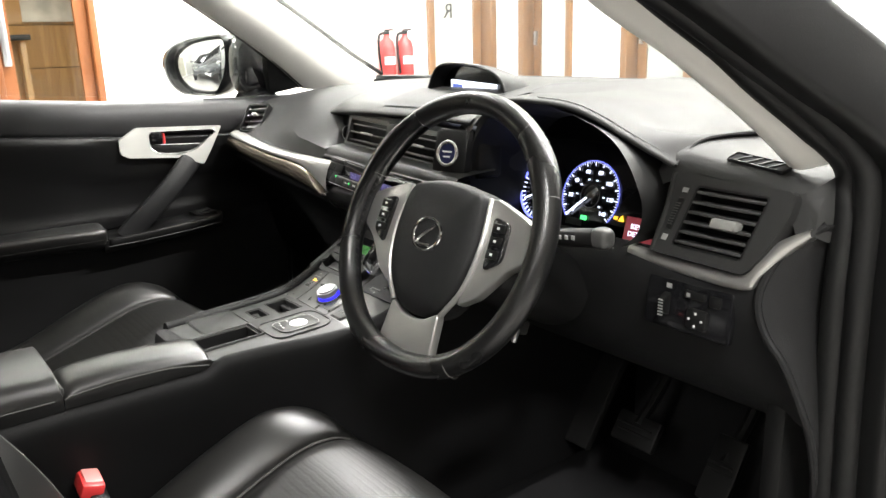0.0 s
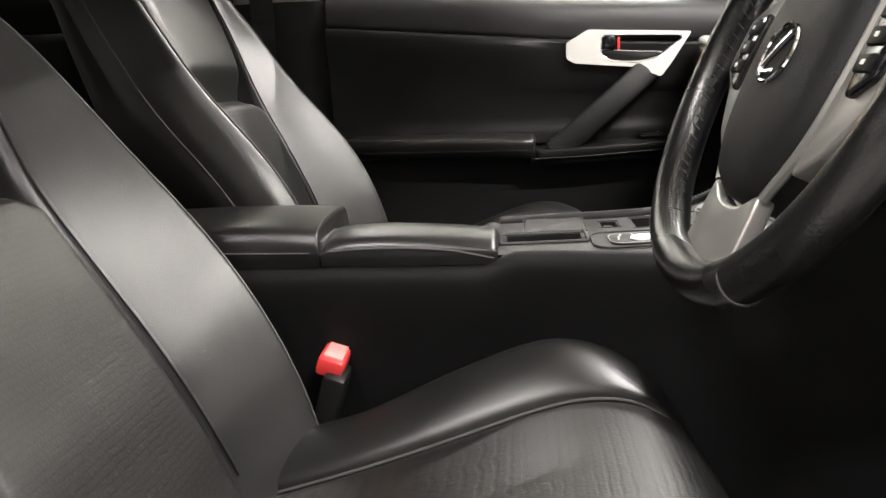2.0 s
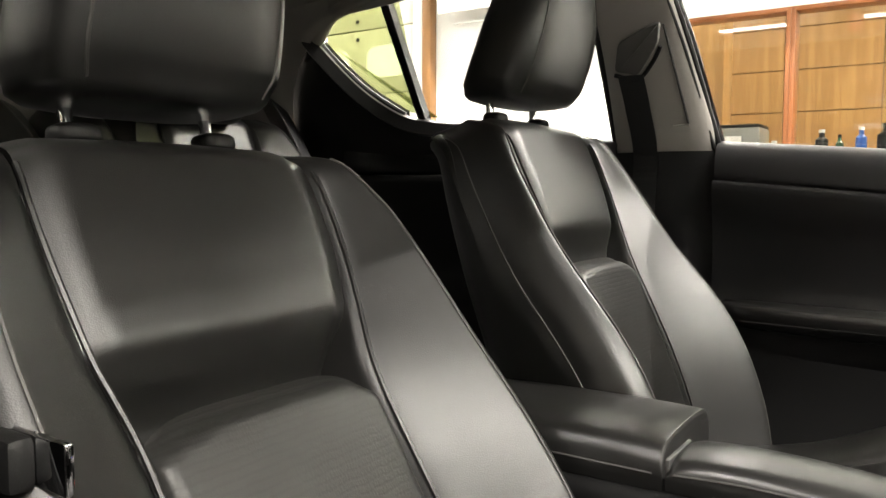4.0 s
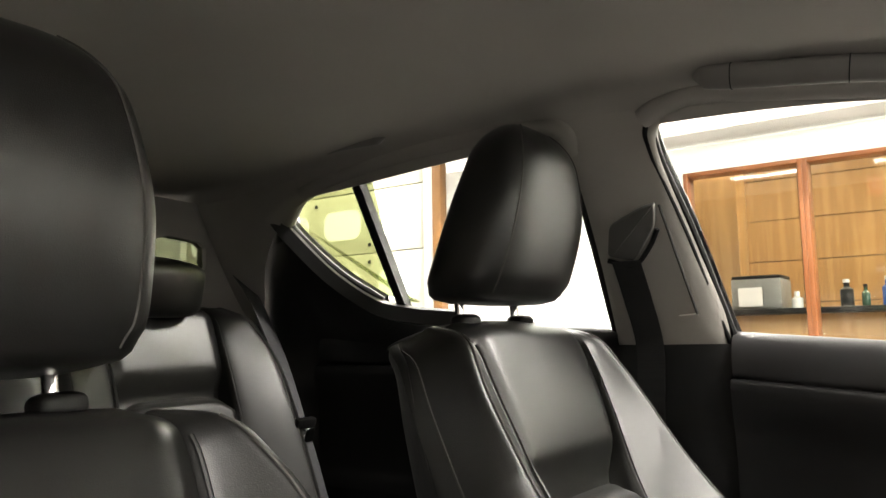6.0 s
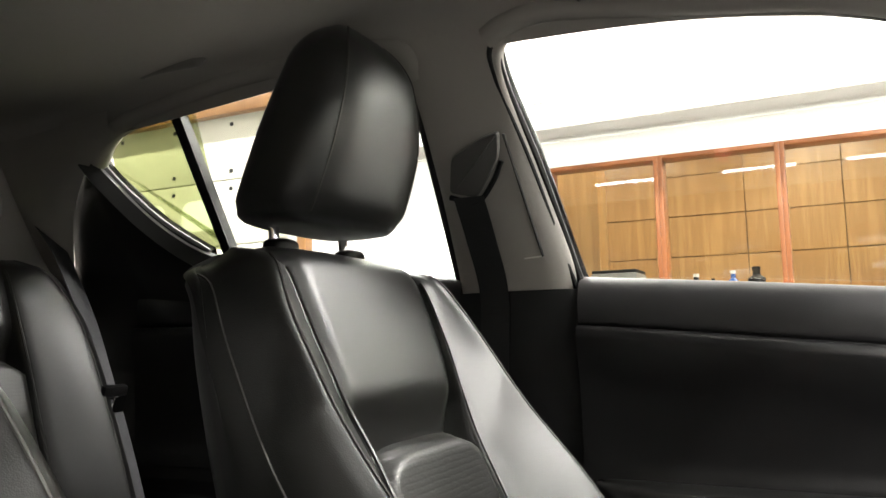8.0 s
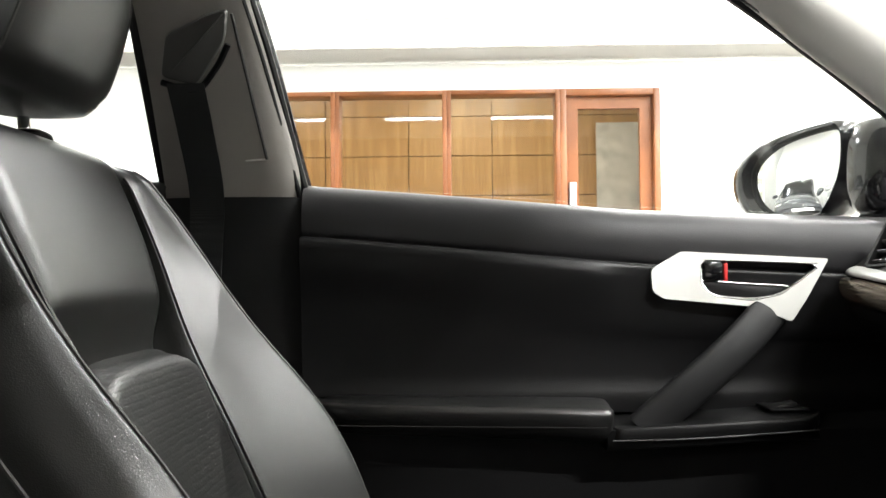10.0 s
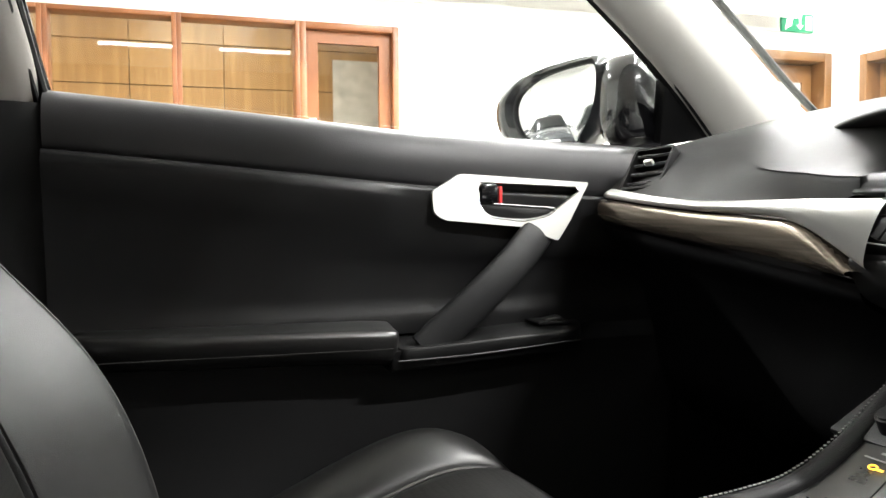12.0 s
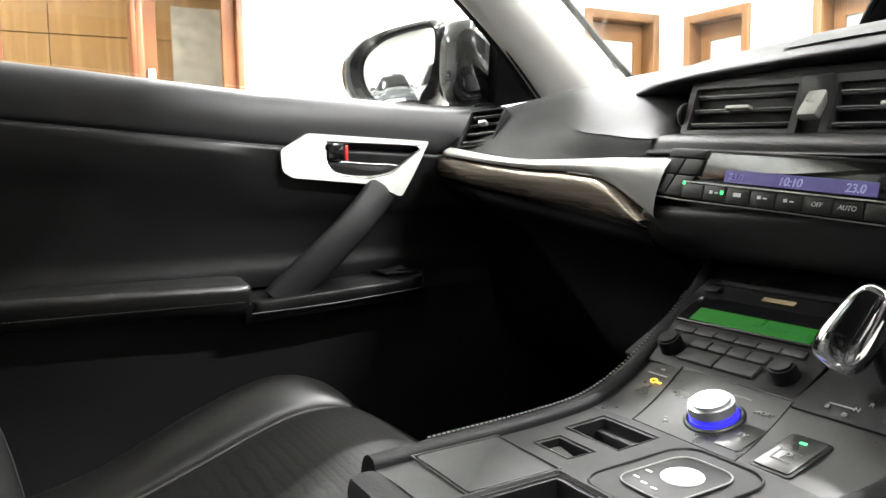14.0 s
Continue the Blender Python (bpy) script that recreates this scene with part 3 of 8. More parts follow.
def wood_doorway(axis, at, a, b, name, glass_top=True, n=0):
    """A wood-lined doorway with a part-glazed leaf set back in it."""
    put = (lambda u, d, z: (at - d, u, z)) if axis == "x" else (lambda u, d, z: (u, at + d, z))
    dim = (lambda su, sd, sz: (sd, su, sz)) if axis == "x" else (lambda su, sd, sz: (su, sd, sz))
    t = thing(name, put((a + b) / 2, 0.08, 0.02), "oak framed doorway with frosted glass door leaf", "door", "showroom doors", "structure")
    f = 0.075
    part("jamb", box(put(a + f / 2, 0.07, 1.11), dim(f, 0.2, 2.18), 0.005), OAK, t)
    part("jamb", box(put(b - f / 2, 0.07, 1.11), dim(f, 0.2, 2.18), 0.005), OAK, t)
    part("head", box(put((a + b) / 2, 0.07, 2.2 - f / 2), dim(b - a - 2 * f, 0.195, f), 0.005), OAK, t)
    lo, hi = a + f + 0.004, b - f - 0.004
    d = 0.12
    s = 0.1
    leaf = part("door_leaf", ring_fill([put(lo, d, 0.03), put(hi, d, 0.03), put(hi, d, 2.115), put(lo, d, 2.115)],
                                       [[put(lo + s, d, 0.2), put(hi - s, d, 0.2), put(hi - s, d, 1.97), put(lo + s, d, 1.97)]], Vector(put(0, d + 0.04, 0)) - Vector(put(0, d, 0))), OAK, t, "oak door leaf with glass")
    part("pane", box(put((lo + hi) / 2, d + 0.02, 1.085), dim(hi - lo - 2 * s, 0.008, 1.77), 0), n, leaf, "glass door panel")
    part("handle", box(put(lo + 0.05, d - 0.02, 1.05), dim(0.02, 0.05, 0.14), 0.006), ALLOY, leaf)
    return t


FROST = mat("frosted_glass", (0.62, 0.62, 0.57), 0.3, vary=0.03, vary_scale=2)
FROST2 = mat("grey_glass", (0.36, 0.4, 0.38), 0.12, vary=0.1, vary_scale=2)
d1 = wood_doorway("x", WX, *DOOR1, "door_2", n=FROST)
wood_doorway("y", NY, *DOOR2, "door_3", n=FROST)
wood_doorway("y", NY, *DOOR3, "door_4", n=FROST2)
part("bar", box((WX - 0.115, 4.78, 1.72), (0.004, 0.28, 0.1), 0.001), PLASTIC_MID, d1, "dark lettering strip on the glass")
letters("letter", "R", basis((WX - 0.112, 4.80, 1.32), (0, 1, 0), (0, 0, 1)) @ Matrix.Diagonal((-1, 1, 1, 1)), 0.2, PLASTIC_MID, d1)
solo("lobby_wall", box((WX - 1.2, NY - 0.2, 1.3), (0.1, 2.4, 2.6), 0), WALL, "pale wall behind the glass doors", "wall", "structure")
solo("lobby_wall", box((-3.6, NY + 1.4, 1.3), (3.6, 0.1, 2.6), 0), WALL, "pale wall behind the glass doors", "wall", "structure")

# exit sign and fire extinguishers on the west wall
sg = thing("exit_sign", (WX + 0.02, 4.93, 2.35), "green and white emergency exit sign on the wall", "exit sign")
part("plate", box((WX + 0.02, 4.93, 2.43), (0.03, 0.32, 0.15), 0.004), SIGN_GREEN, sg)
part("arrow_stem", box((WX + 0.037, 4.95, 2.435), (0.004, 0.018, 0.09), 0), SIGN_WHITE, sg)
part("arrow_head", slab([(WX + 0.036, 4.915, 2.41), (WX + 0.036, 4.985, 2.41), (WX + 0.036, 4.95, 2.375)], (0.003, 0, 0)), SIGN_WHITE, sg)
part("door_symbol", box((WX + 0.037, 5.04, 2.43), (0.004, 0.06, 0.115), 0), SIGN_WHITE, sg)
part("symbol", slab([(WX + 0.036, 4.80, 2.37), (WX + 0.036, 4.86, 2.40), (WX + 0.036, 4.88, 2.47), (WX + 0.036, 4.83, 2.49), (WX + 0.036, 4.81, 2.43)], (0.003, 0, 0)), SIGN_WHITE, sg)


def extinguisher(y, label):
    x, z = WX + 0.09, 0.66
    t = thing("fire_extinguisher", (x, y, z), label, "fire extinguisher", "fire extinguishers on the wall")
    pr = [(0.02, 0), (0.07, 0.015), (0.075, 0.04), (0.075, 0.34), (0.06, 0.4), (0.03, 0.43), (0.025, 0.46)]
    ang = np.linspace(0, 2 * np.pi, 24, endpoint=False)
    part("cylinder", grid([[(x + q * math.cos(a), y + q * math.sin(a), z + w) for a in ang] for q, w in pr], True, True), RED, t, "red cylinder")
    part("label", grid([[(x + 0.0765 * math.cos(a), y + 0.0765 * math.sin(a), z + w) for a in np.linspace(-0.9, 0.9, 9)] for w in (0.2, 0.27)]), PRINT, t, "pale instruction band")
    part("valve", box((x, y, z + 0.475), (0.035, 0.05, 0.035), 0.006), PLASTIC, t)
    part("lever", box((x, y + 0.03, z + 0.5), (0.02, 0.1, 0.014), 0.004), PLASTIC, t)
    part("hose", tube([(x + 0.02, y - 0.03, z + 0.475), (x + 0.03, y - 0.1, z + 0.45), (x + 0.04, y - 0.11, z + 0.3), (x + 0.05, y - 0.095, z + 0.12)], 0.011, 24, 8), RUBBER, t)
    part("wall_bracket", box((WX + 0.012, y, z + 0.3), (0.024, 0.06, 0.12), 0.003), PLASTIC, t)


extinguisher(3.93, "red fire extinguisher with black hose on the white wall")
extinguisher(4.13, "red fire extinguisher beside another on the white wall")


# sectional gate in the west wall, with its oak-brown lintel and post
gate = thing("sectional_gate", (WX - 0.08, sum(GATE) / 2, 0.02), "closed pale sectional garage door with rounded windows", "garage door")
GATE_PANEL = mat("gate_panel_paint", (0.7, 0.68, 0.58), 0.5, bump=0.15, bump_scale=90, vary=0.04)
GATE_LIGHT = mat("gate_window_acrylic", (0.85, 0.87, 0.84), 0.3, vary=0.03, emit=0.55, emit_colour=(1.0, 1.0, 0.95))
for k in range(5):
    z0 = 0.02 + 0.606 * k
    leafp = part("section", box((WX - 0.1, sum(GATE) / 2, z0 + 0.301), (0.05, GATE[1] - GATE[0] - 0.01, 0.596), 0.008), GATE_PANEL, gate)
    for q in range(5):
        yq = GATE[0] + 0.35 + 0.7 * q
        if k in (2, 3):
            part("window", slab(round_poly([(WX - 0.074, yq - 0.24, z0 + 0.15), (WX - 0.074, yq + 0.24, z0 + 0.15), (WX - 0.074, yq + 0.24, z0 + 0.44), (WX - 0.074, yq - 0.24, z0 + 0.44)], 0.12), (0.008, 0, 0)), GATE_LIGHT, leafp, "rounded acrylic window")
        for dz in (0.08, 0.52):
            part("bolt", box((WX - 0.07, yq + 0.35, z0 + dz), (0.02, 0.035, 0.035), 0.006), PLASTIC_MID, leafp)
solo("gate_lintel", box((WX + 0.04, -4.6, 3.09), (0.1, 3.6, 0.15), 0.006), OAK, "brown wooden lintel above the garage door", "lintel", "structure")
solo("gate_post", box((WX + 0.05, -3.69, 1.5), (0.1, 0.09, 3.05), 0.006), OAK, "brown wooden post beside the garage door", "post", "structure")


# ---- parked cars and the raised deck that the glass reflects ----
def parked_car(m, paint, label, roof_box=False):
    """A hatchback built round its own origin, nose towards +y."""
    t = thing("parked_car", (0, 0, 0), label, "car", "parked cars")
    st = [(-2.1, 0.62, 0.45, 0.86, 0.98), (-1.9, 0.86, 0.30, 0.9, 1.02), (-1.2, 0.9, 0.22, 0.92, 0.98), (0.0, 0.9, 0.2, 0.9, 0.94), (0.8, 0.9, 0.2, 0.88, 0.92), (1.5, 0.87, 0.24, 0.78, 0.86), (1.95, 0.78, 0.3, 0.64, 0.74), (2.12, 0.6, 0.38, 0.56, 0.62)]
    secs = []
    for y, w, z0, zs, zt in st:
        secs.append([(-w * 0.9, y, z0), (-w, y, z0 + 0.12), (-w, y, zs - 0.1), (-w * 0.93, y, zs), (-w * 0.5, y, zt), (0, y, zt + 0.01), (w * 0.5, y, zt), (w * 0.93, y, zs), (w, y, zs - 0.1), (w, y, z0 + 0.12), (w * 0.9, y, z0)])
    part("body", loft(secs, 40, 40, False, True), paint, t)
    cab = []
    for y, w, z0, zt in [(-1.75, 0.66, 0.95, 1.0), (-1.35, 0.66, 0.95, 1.3), (-0.8, 0.66, 0.92, 1.43), (-0.1, 0.66, 0.9, 1.46), (0.4, 0.66, 0.9, 1.38), (1.05, 0.7, 0.88, 0.93)]:
        cab.append([(-w - 0.12, y, z0 - 0.06), (-w, y, zt - 0.1), (-w * 0.75, y, zt), (0, y, zt + 0.015), (w * 0.75, y, zt), (w, y, zt - 0.1), (w + 0.12, y, z0 - 0.06)])
    part("cabin", loft(cab, 40, 30), GLOSS, t, "dark tinted glasshouse")
    part("roof", loft([[(-0.52, y, z), (-0.3, y, z + 0.02), (0, y, z + 0.025), (0.3, y, z + 0.02), (0.52, y, z)] for y, z in ((-1.3, 1.36), (-0.8, 1.44), (-0.1, 1.465), (0.25, 1.42))], 14, 14), paint, t)
    for s in (-1, 1):
        part("pillar", tube([(s * 0.52, 0.3, 1.41), (s * 0.64, 0.75, 1.16), (s * 0.76, 1.08, 0.92)], 0.035, 14, 8), paint, t)
        part("headlight", superell((s * 0.62, 1.86, 0.66), 0.17, 0.16, 0.055, 2.4), CHROME, t, "clear headlight")
        part("tail_light", superell((s * 0.66, -1.96, 0.84), 0.16, 0.08, 0.06, 2.4), RED, t, "red tail light")
        part("door_mirror", superell((s * 0.98, 0.62, 0.98), 0.12, 0.07, 0.075, 2.6), paint, t)
        for y in (-1.28, 1.32):
            r = Matrix.Rotation(radians(90), 4, "Y")
            wh = part("wheel", torus((s * 0.8, y, 0.31), 0.25, 0.075, r, 32, 10), TYRE, t, "black tyre")
            part("rim", disc((s * 0.83, y, 0.31), 0.2, 0.06, r, 24, 0.01), ALLOY, wh, "alloy wheel")
    part("grille", slab(round_poly([(-0.36, 2.02, 0.36), (0.36, 2.02, 0.36), (0.42, 2.0, 0.54), (-0.42, 2.0, 0.54)], 0.05), (0, 0.09, 0), 0.01), PLASTIC, t)
    part("number_plate", box((0, 2.115, 0.40), (0.5, 0.015, 0.11), 0.003), PRINT, t, "blank white plate")
    part("rear_plate", box((0, -2.11, 0.66), (0.5, 0.015, 0.11), 0.003), PRINT, t, "blank white plate")
    part("badge", torus((0, 2.115, 0.52), 0.04, 0.008, Matrix.Rotation(radians(90), 4, "X"), 24, 8), CHROME, t, "plain chrome badge ring")
    t.matrix_basis = m
    if roof_box:
        o = m @ Vector((0, -0.2, 1.49))
        solo("roof_sign", box((o.x, o.y, o.z + 0.03), (0.17, 0.12, 0.05), 0.015), mat("blue_sign", (0.012, 0.07, 0.11), 0.4, vary=0.1), "blue sign board standing on the car's roof", "sign")
    return t


GREY_PAINT = mat("grey_car_paint", (0.12, 0.125, 0.135), 0.25, metal=0.5, coat=0.8, vary=0.05)
AMBER_PAINT = mat("bronze_car_paint", (0.2, 0.13, 0.05), 0.25, metal=0.4, coat=0.8, vary=0.05)
WHITE_PAINT = mat("silver_car_paint", (0.5, 0.5, 0.5), 0.25, metal=0.5, coat=0.8, vary=0.05)
parked_car(pose(-2.85, -6.6, 0, 0, 0, -14), GREY_PAINT, "grey hatchback with a blue roof sign parked behind", True)
parked_car(pose(-0.4, -6.3, 0, 0, 0, 2), WHITE_PAINT, "silver hatchback parked in the showroom behind")
deck = thing("display_deck", (7.3, 0.2, 0.0), "raised white display deck on posts along the wall", "display deck")
part("platform", box((7.4, 0.0, 1.62), (4.4, 8.0, 0.16), 0.01), WALL_GREY, deck)
for x in (5.4, 9.4):
    for y in (-3.8, 0, 3.8):
        part("post", box((x, y, 0.77), (0.14, 0.14, 1.54), 0.008), WALL_GREY, deck)
parked_car(pose(7.3, 1.3, 1.7, 0, 0, 90), AMBER_PAINT, "bronze hatchback standing on the raised display deck")
parked_car(pose(7.3, -1.2, 1.7, 0, 0, 90), AMBER_PAINT, "bronze hatchback on the display deck beside another")


# ---- front seats ----
REC = Vector((0, -0.399, 0.917))
NRM = Vector((0, 0.917, 0.399))


def smooth01(t):
    t = np.clip(t, 0, 1)
    return t * t * (3 - 2 * t)


def interp_smooth(x, xs, ys):
    """Values between the given ones, with rounded passages."""
    xs, ys = np.asarray(xs, float), np.asarray(ys, float)
    c = cr(np.stack([xs, ys], 1), 400)
    o = np.argsort(c[:, 0], kind="stable")
    return np.interp(x, c[o, 0], c[o, 1])


def back_section(s, p):
    """Half a cross section of a backrest at s along it: (x, forward) from the middle to the back."""
    cw = interp_smooth(s, *p["centre"])
    w = interp_smooth(s, *p["width"])
    b = interp_smooth(s, *p["bolster"])
    rx = cw + (w - cw) * (0.70 - 0.2 * smooth01((s - p["s1"] + 0.12) / 0.12))
    return cw, w, b, rx


def seat_back(t, ox, oy, oz, p, rec=REC, nrm=NRM, side_sign=1):
    """Backrest parts of a seat: upper panel, insert, bolsters, flanks and rear shell."""
    s0, s1, mid = p["s0"], p["s1"], p["mid"]
    O = np.array((ox, oy, oz))
    R, N = np.array(rec), np.array(nrm)
    tofs = lambda s: interp_smooth(s, *p["curve"])  # noqa: E731

    skew = lambda s: interp_smooth(s, *p["skew"]) if "skew" in p else 0.0  # noqa: E731

    def place(x, s, d):
        return O + np.array((x, 0, 0)) + R * s + N * (d + tofs(s))

    def centre_panel(sa, sb, kind):
        rows = []
        for s in np.linspace(sa, sb, 50):
            cw, w, b, rx = back_section(s, p)
            row = []
            for u in np.linspace(-1, 1, 41):
                e = 1 - abs(u)
                if kind == "insert":
                    top = sb - 0.030 * abs(u) ** 5
                    ss = min(s, top)
                    k = smooth01(min(e / 0.07, (top - ss) / 0.020 + 0.02))
                    d = 0.022 * k - 0.013
                else:
                    d = 0.009 * smooth01(e / 0.2) - 0.006
                    d += -p.get("dip", 0.024) * (1 - smooth01((s - mid - 0.004) / p.get("dip_length", 0.066))) - 0.006 * (1 - smooth01((s - mid) / 0.14)) - 0.05 * smooth01((s - (s1 - 0.055)) / 0.075) ** 2
                    ss = s + 0.006 * max(0.0, s - mid) / (sb - mid) * (1 - (abs(u)) ** 2.5)
                row.append(place(u * cw + skew(s), ss, d))
            rows.append(row)
        return grid(rows, uv=True)

    part("upper_panel", centre_panel(mid - 0.05, s1, "upper"), LEATHER, t, sharp=80)
    part("insert", centre_panel(s0, mid + 0.010, "insert"), LEATHER_PERF, t, "perforated leather centre insert", sharp=80)
    ns = 60
    S = np.linspace(s0, s1, ns)
    for sg in (-1, 1):
        front, flank = [], []
        for s in S:
            cw, w, b, rx = back_section(s, p)
            k = smooth01((s - (s1 - 0.07)) / 0.09)
            drop = -0.058 * k**2
            prof = [(cw - 0.010, -0.055), (cw - 0.003, -0.02), (cw + 0.004, -0.003 + 0.10 * b), (cw + (rx - cw) * 0.45, b * 0.47), (rx - 0.008, b - 0.0035), (rx, b), (rx + 0.010, b - 0.0035), (rx + (w - rx) * 0.6, b - 0.015), (w - 0.005, b - 0.038), (w, b - 0.062)]
            c = cr(prof, 37)
            k0 = skew(s)
            front.append([place(sg * x + k0 * min(1.0, max(0.0, (w - x) / (w - cw))), s, d + drop) for x, d in c])
            prof2 = [(w, b - 0.062), (w + 0.004, b - 0.085), (w + 0.002, -0.060), (w - 0.012, -0.090), (w - 0.05, -0.108), (0.0, -0.112)]
            flank.append([place(sg * x, s, d + drop * 0.6) for x, d in cr(prof2, 18)])
        part("bolster", grid(front), LEATHER, t, sharp=80)
        part("flank", grid(flank), LEATHER, t, sharp=80)
        # piping and stitch lines
        part("piping", tube([place(sg * (back_section(s, p)[0] + 0.0025) + skew(s), s, 0.15 * back_section(s, p)[2] - 0.06 * smooth01((s - (s1 - 0.07)) / 0.09) ** 2) for s in S[6:-4]], 0.0024, 60, 6), LEATHER, t)
        part("seam", tube([r[-1] for r in front[2:-1]], 0.0016, 60, 6), THREAD, t)
        part("seam", tube([r[20] + N * 0.0006 for r in front[2:-3]], 0.0015, 60, 6), THREAD, t)
    # closing roll over the top
    rows = []
    cw, w, b, rx = back_section(s1, p)
    top = []
    for u in np.linspace(-1, 1, 41):
        e = abs(u)
        top.append(place(u * w, s1 + 0.016 * (1 - e**2.5), -0.058 + 0.0 * e))
    for k in np.linspace(0, 1, 8):
        a = k * np.pi * 0.62
        rows.append([q + N * (-0.075 * math.sin(a * 0.8) * 0.7) + R * (0.012 * math.sin(a) - 0.012 * k) for q in top])
    part("top_roll", grid(rows), LEATHER, t, sharp=80)


def seat_cushion(t, ox, dy, dz, lift=0.0, wide=0.0, sag=0.0):
    """Cushion: perforated middle, plain side bolsters and a front roll."""
    ys = np.array([-0.10, 0.0, 0.10, 0.20, 0.28, 0.33, 0.375, 0.41, 0.435, 0.445, 0.44])
    zc = np.array([0.415, 0.447, 0.478, 0.512, 0.540, 0.551, 0.548, 0.528, 0.49, 0.44, 0.36])
    zb = np.array([0.44, 0.478, 0.512, 0.548, 0.570, 0.572, 0.556, 0.526, 0.485, 0.435, 0.36])
    n = 60
    zb = zb + lift * np.exp(-((ys - 0.27) / 0.11) ** 2) - sag * np.exp(-((ys - 0.10) / 0.13) ** 2)
    c = cr(np.stack([ys, zc, zb], 1), n)
    def rowat(k, prof):
        return [np.array((ox + x, c[k, 0] + dy - 0.0, z + dz)) for x, z in prof]
    for sg in (-1, 1):
        rows = []
        for k in range(n):
            y, m, b = c[k]
            hw = 0.138 + wide + 0.012 * smooth01((y - 0.1) / 0.3)
            w = 0.252 - 0.03 * smooth01((y - 0.30) / 0.13) ** 2
            prof = [(hw - 0.002, m - 0.012), (hw + 0.004, m + 0.15 * (b - m)), (hw + 0.03, m + 0.7 * (b - m) + 0.004), (hw + 0.062, b + 0.004), (w - 0.014, b - 0.012), (w, b - 0.045), (w + 0.002, b - 0.10), (w - 0.01, b - 0.2)]
            rows.append(rowat(k, [(sg * x, max(z, 0.3)) for x, z in cr(prof, 26)]))
        part("side_bolster", grid(rows), LEATHER, t, sharp=80)
        part("seam", tube([r[15] + np.array((0, 0, 0.0)) for r in rows[4:-8]], 0.0014, 50, 6), THREAD, t)
        part("seam", tube([r[0] + np.array((0, 0.001, 0.004)) for r in rows[4:-4]], 0.0018, 50, 6), THREAD, t)
    rows = []
    for k in range(n):
        y, m, b = c[k]
        hw = 0.138 + wide + 0.012 * smooth01((y - 0.1) / 0.3)
        rows.append([np.array((ox + u * hw, y + dy + 0.012 * (1 - u * u) * smooth01((y - 0.3) / 0.1), m + dz - 0.012 + 0.012 * smooth01((1 - abs(u)) / 0.2))) for u in np.linspace(-1, 1, 33)])
    part("seat_insert", grid(rows, uv=True), LEATHER_PERF, t, "perforated leather seat middle", sharp=80)
    part("cushion_base", box((ox, 0.13 + dy, 0.33 + dz), (0.46, 0.5, 0.16), 0.03), PLASTIC, t)


def headrest(t, ox, y, z, half=0.128, h=0.230, post=True, tall=0.05, ahead=0.0):
    """Head restraint on two chrome posts; y, z: the middle of its foot."""
    rows = []
    f = lambda q, e: math.copysign(abs(q) ** (2 / e), q)  # noqa: E731
    for v in np.concatenate([np.linspace(0, 0.76, 24), 1 - 0.24 * np.cos(np.linspace(0.06, 1.0, 14) * np.pi / 2)]):
        zz = z + h * v
        hw = half * (0.97 + 0.02 * smooth01(v / 0.15) - 0.13 * v - 0.20 * smooth01((v - 0.35) / 0.75))
        fy = y + ahead + 0.060 + 0.026 * math.sin(np.pi * v * 0.95) + 0.018 * v
        by = y + ahead - 0.068 + 0.082 * v
        k = max(0.0, (v - 0.76) / 0.24)
        close = max(0.02, (1 - k**2.3)) ** (1 / 2.1)
        foot = 1 - 0.10 * (1 - smooth01(v / 0.08))
        mid, dep = (fy + by) / 2, (fy - by) / 2 * close * foot
        hw *= (1 - (1 - close) * 0.8) * (1 - 0.05 * (1 - smooth01(v / 0.08)))
        rows.append([np.array((ox + hw * f(math.cos(a), 3.8), mid + dep * f(math.sin(a), 3.0), zz)) for a in np.linspace(0, 2 * np.pi, 48, endpoint=False)])
    top = rows[-1]
    mt = np.mean(top, 0)
    for q in (0.6, 0.2):
        rows.append([mt + (r - mt) * q + np.array((0, 0, 0.001)) for r in top])
    bot = rows[0]
    mb = np.mean(bot, 0)
    rows = [[mb + (r - mb) * q + np.array((0, 0, -dz)) for r in bot] for q, dz in ((0.2, 0.012), (0.7, 0.011), (0.93, 0.006))] + rows
    hr = part("headrest", grid(rows, True, True), LEATHER, t, "black leather head restraint", sharp=80)
    for sg in (-1, 1):
        col = 7 if sg > 0 else 17
        part("seam", tube([r[col] for r in rows[3:-3]], 0.0016, 40, 6), THREAD, hr)
    if post:
        for sg in (-1, 1):
            px = ox + sg * 0.072
            part("post", tube([(px, y + 0.001, z - tall - 0.02), (px, y - 0.008, z + 0.03)], 0.0062, 2, 12, smooth=False), CHROME, t, "chrome headrest post")
            part("collar", superell((px, y + 0.006, z - tall + 0.027), 0.021, 0.016, 0.010, 3), PLASTIC, t, "black plastic post collar")


FRONT = dict(s0=-0.40, s1=0.252, mid=-0.002,
             centre=([-0.42, -0.2, -0.03, 0.06, 0.13, 0.20, 0.26], [0.127, 0.122, 0.118, 0.134, 0.144, 0.147, 0.141]),
             width=([-0.42, -0.3, -0.15, 0.0, 0.12, 0.18, 0.215, 0.24, 0.256], [0.248, 0.260, 0.260, 0.251, 0.234, 0.218, 0.204, 0.185, 0.162]),
             bolster=([-0.42, -0.3, -0.15, 0.0, 0.12, 0.2, 0.26], [0.052, 0.064, 0.064, 0.048, 0.033, 0.020, 0.008]),
             curve=([-0.42, -0.25, -0.1, 0.05, 0.2, 0.26], [-0.03, -0.006, 0.0, -0.002, -0.004, -0.010]))
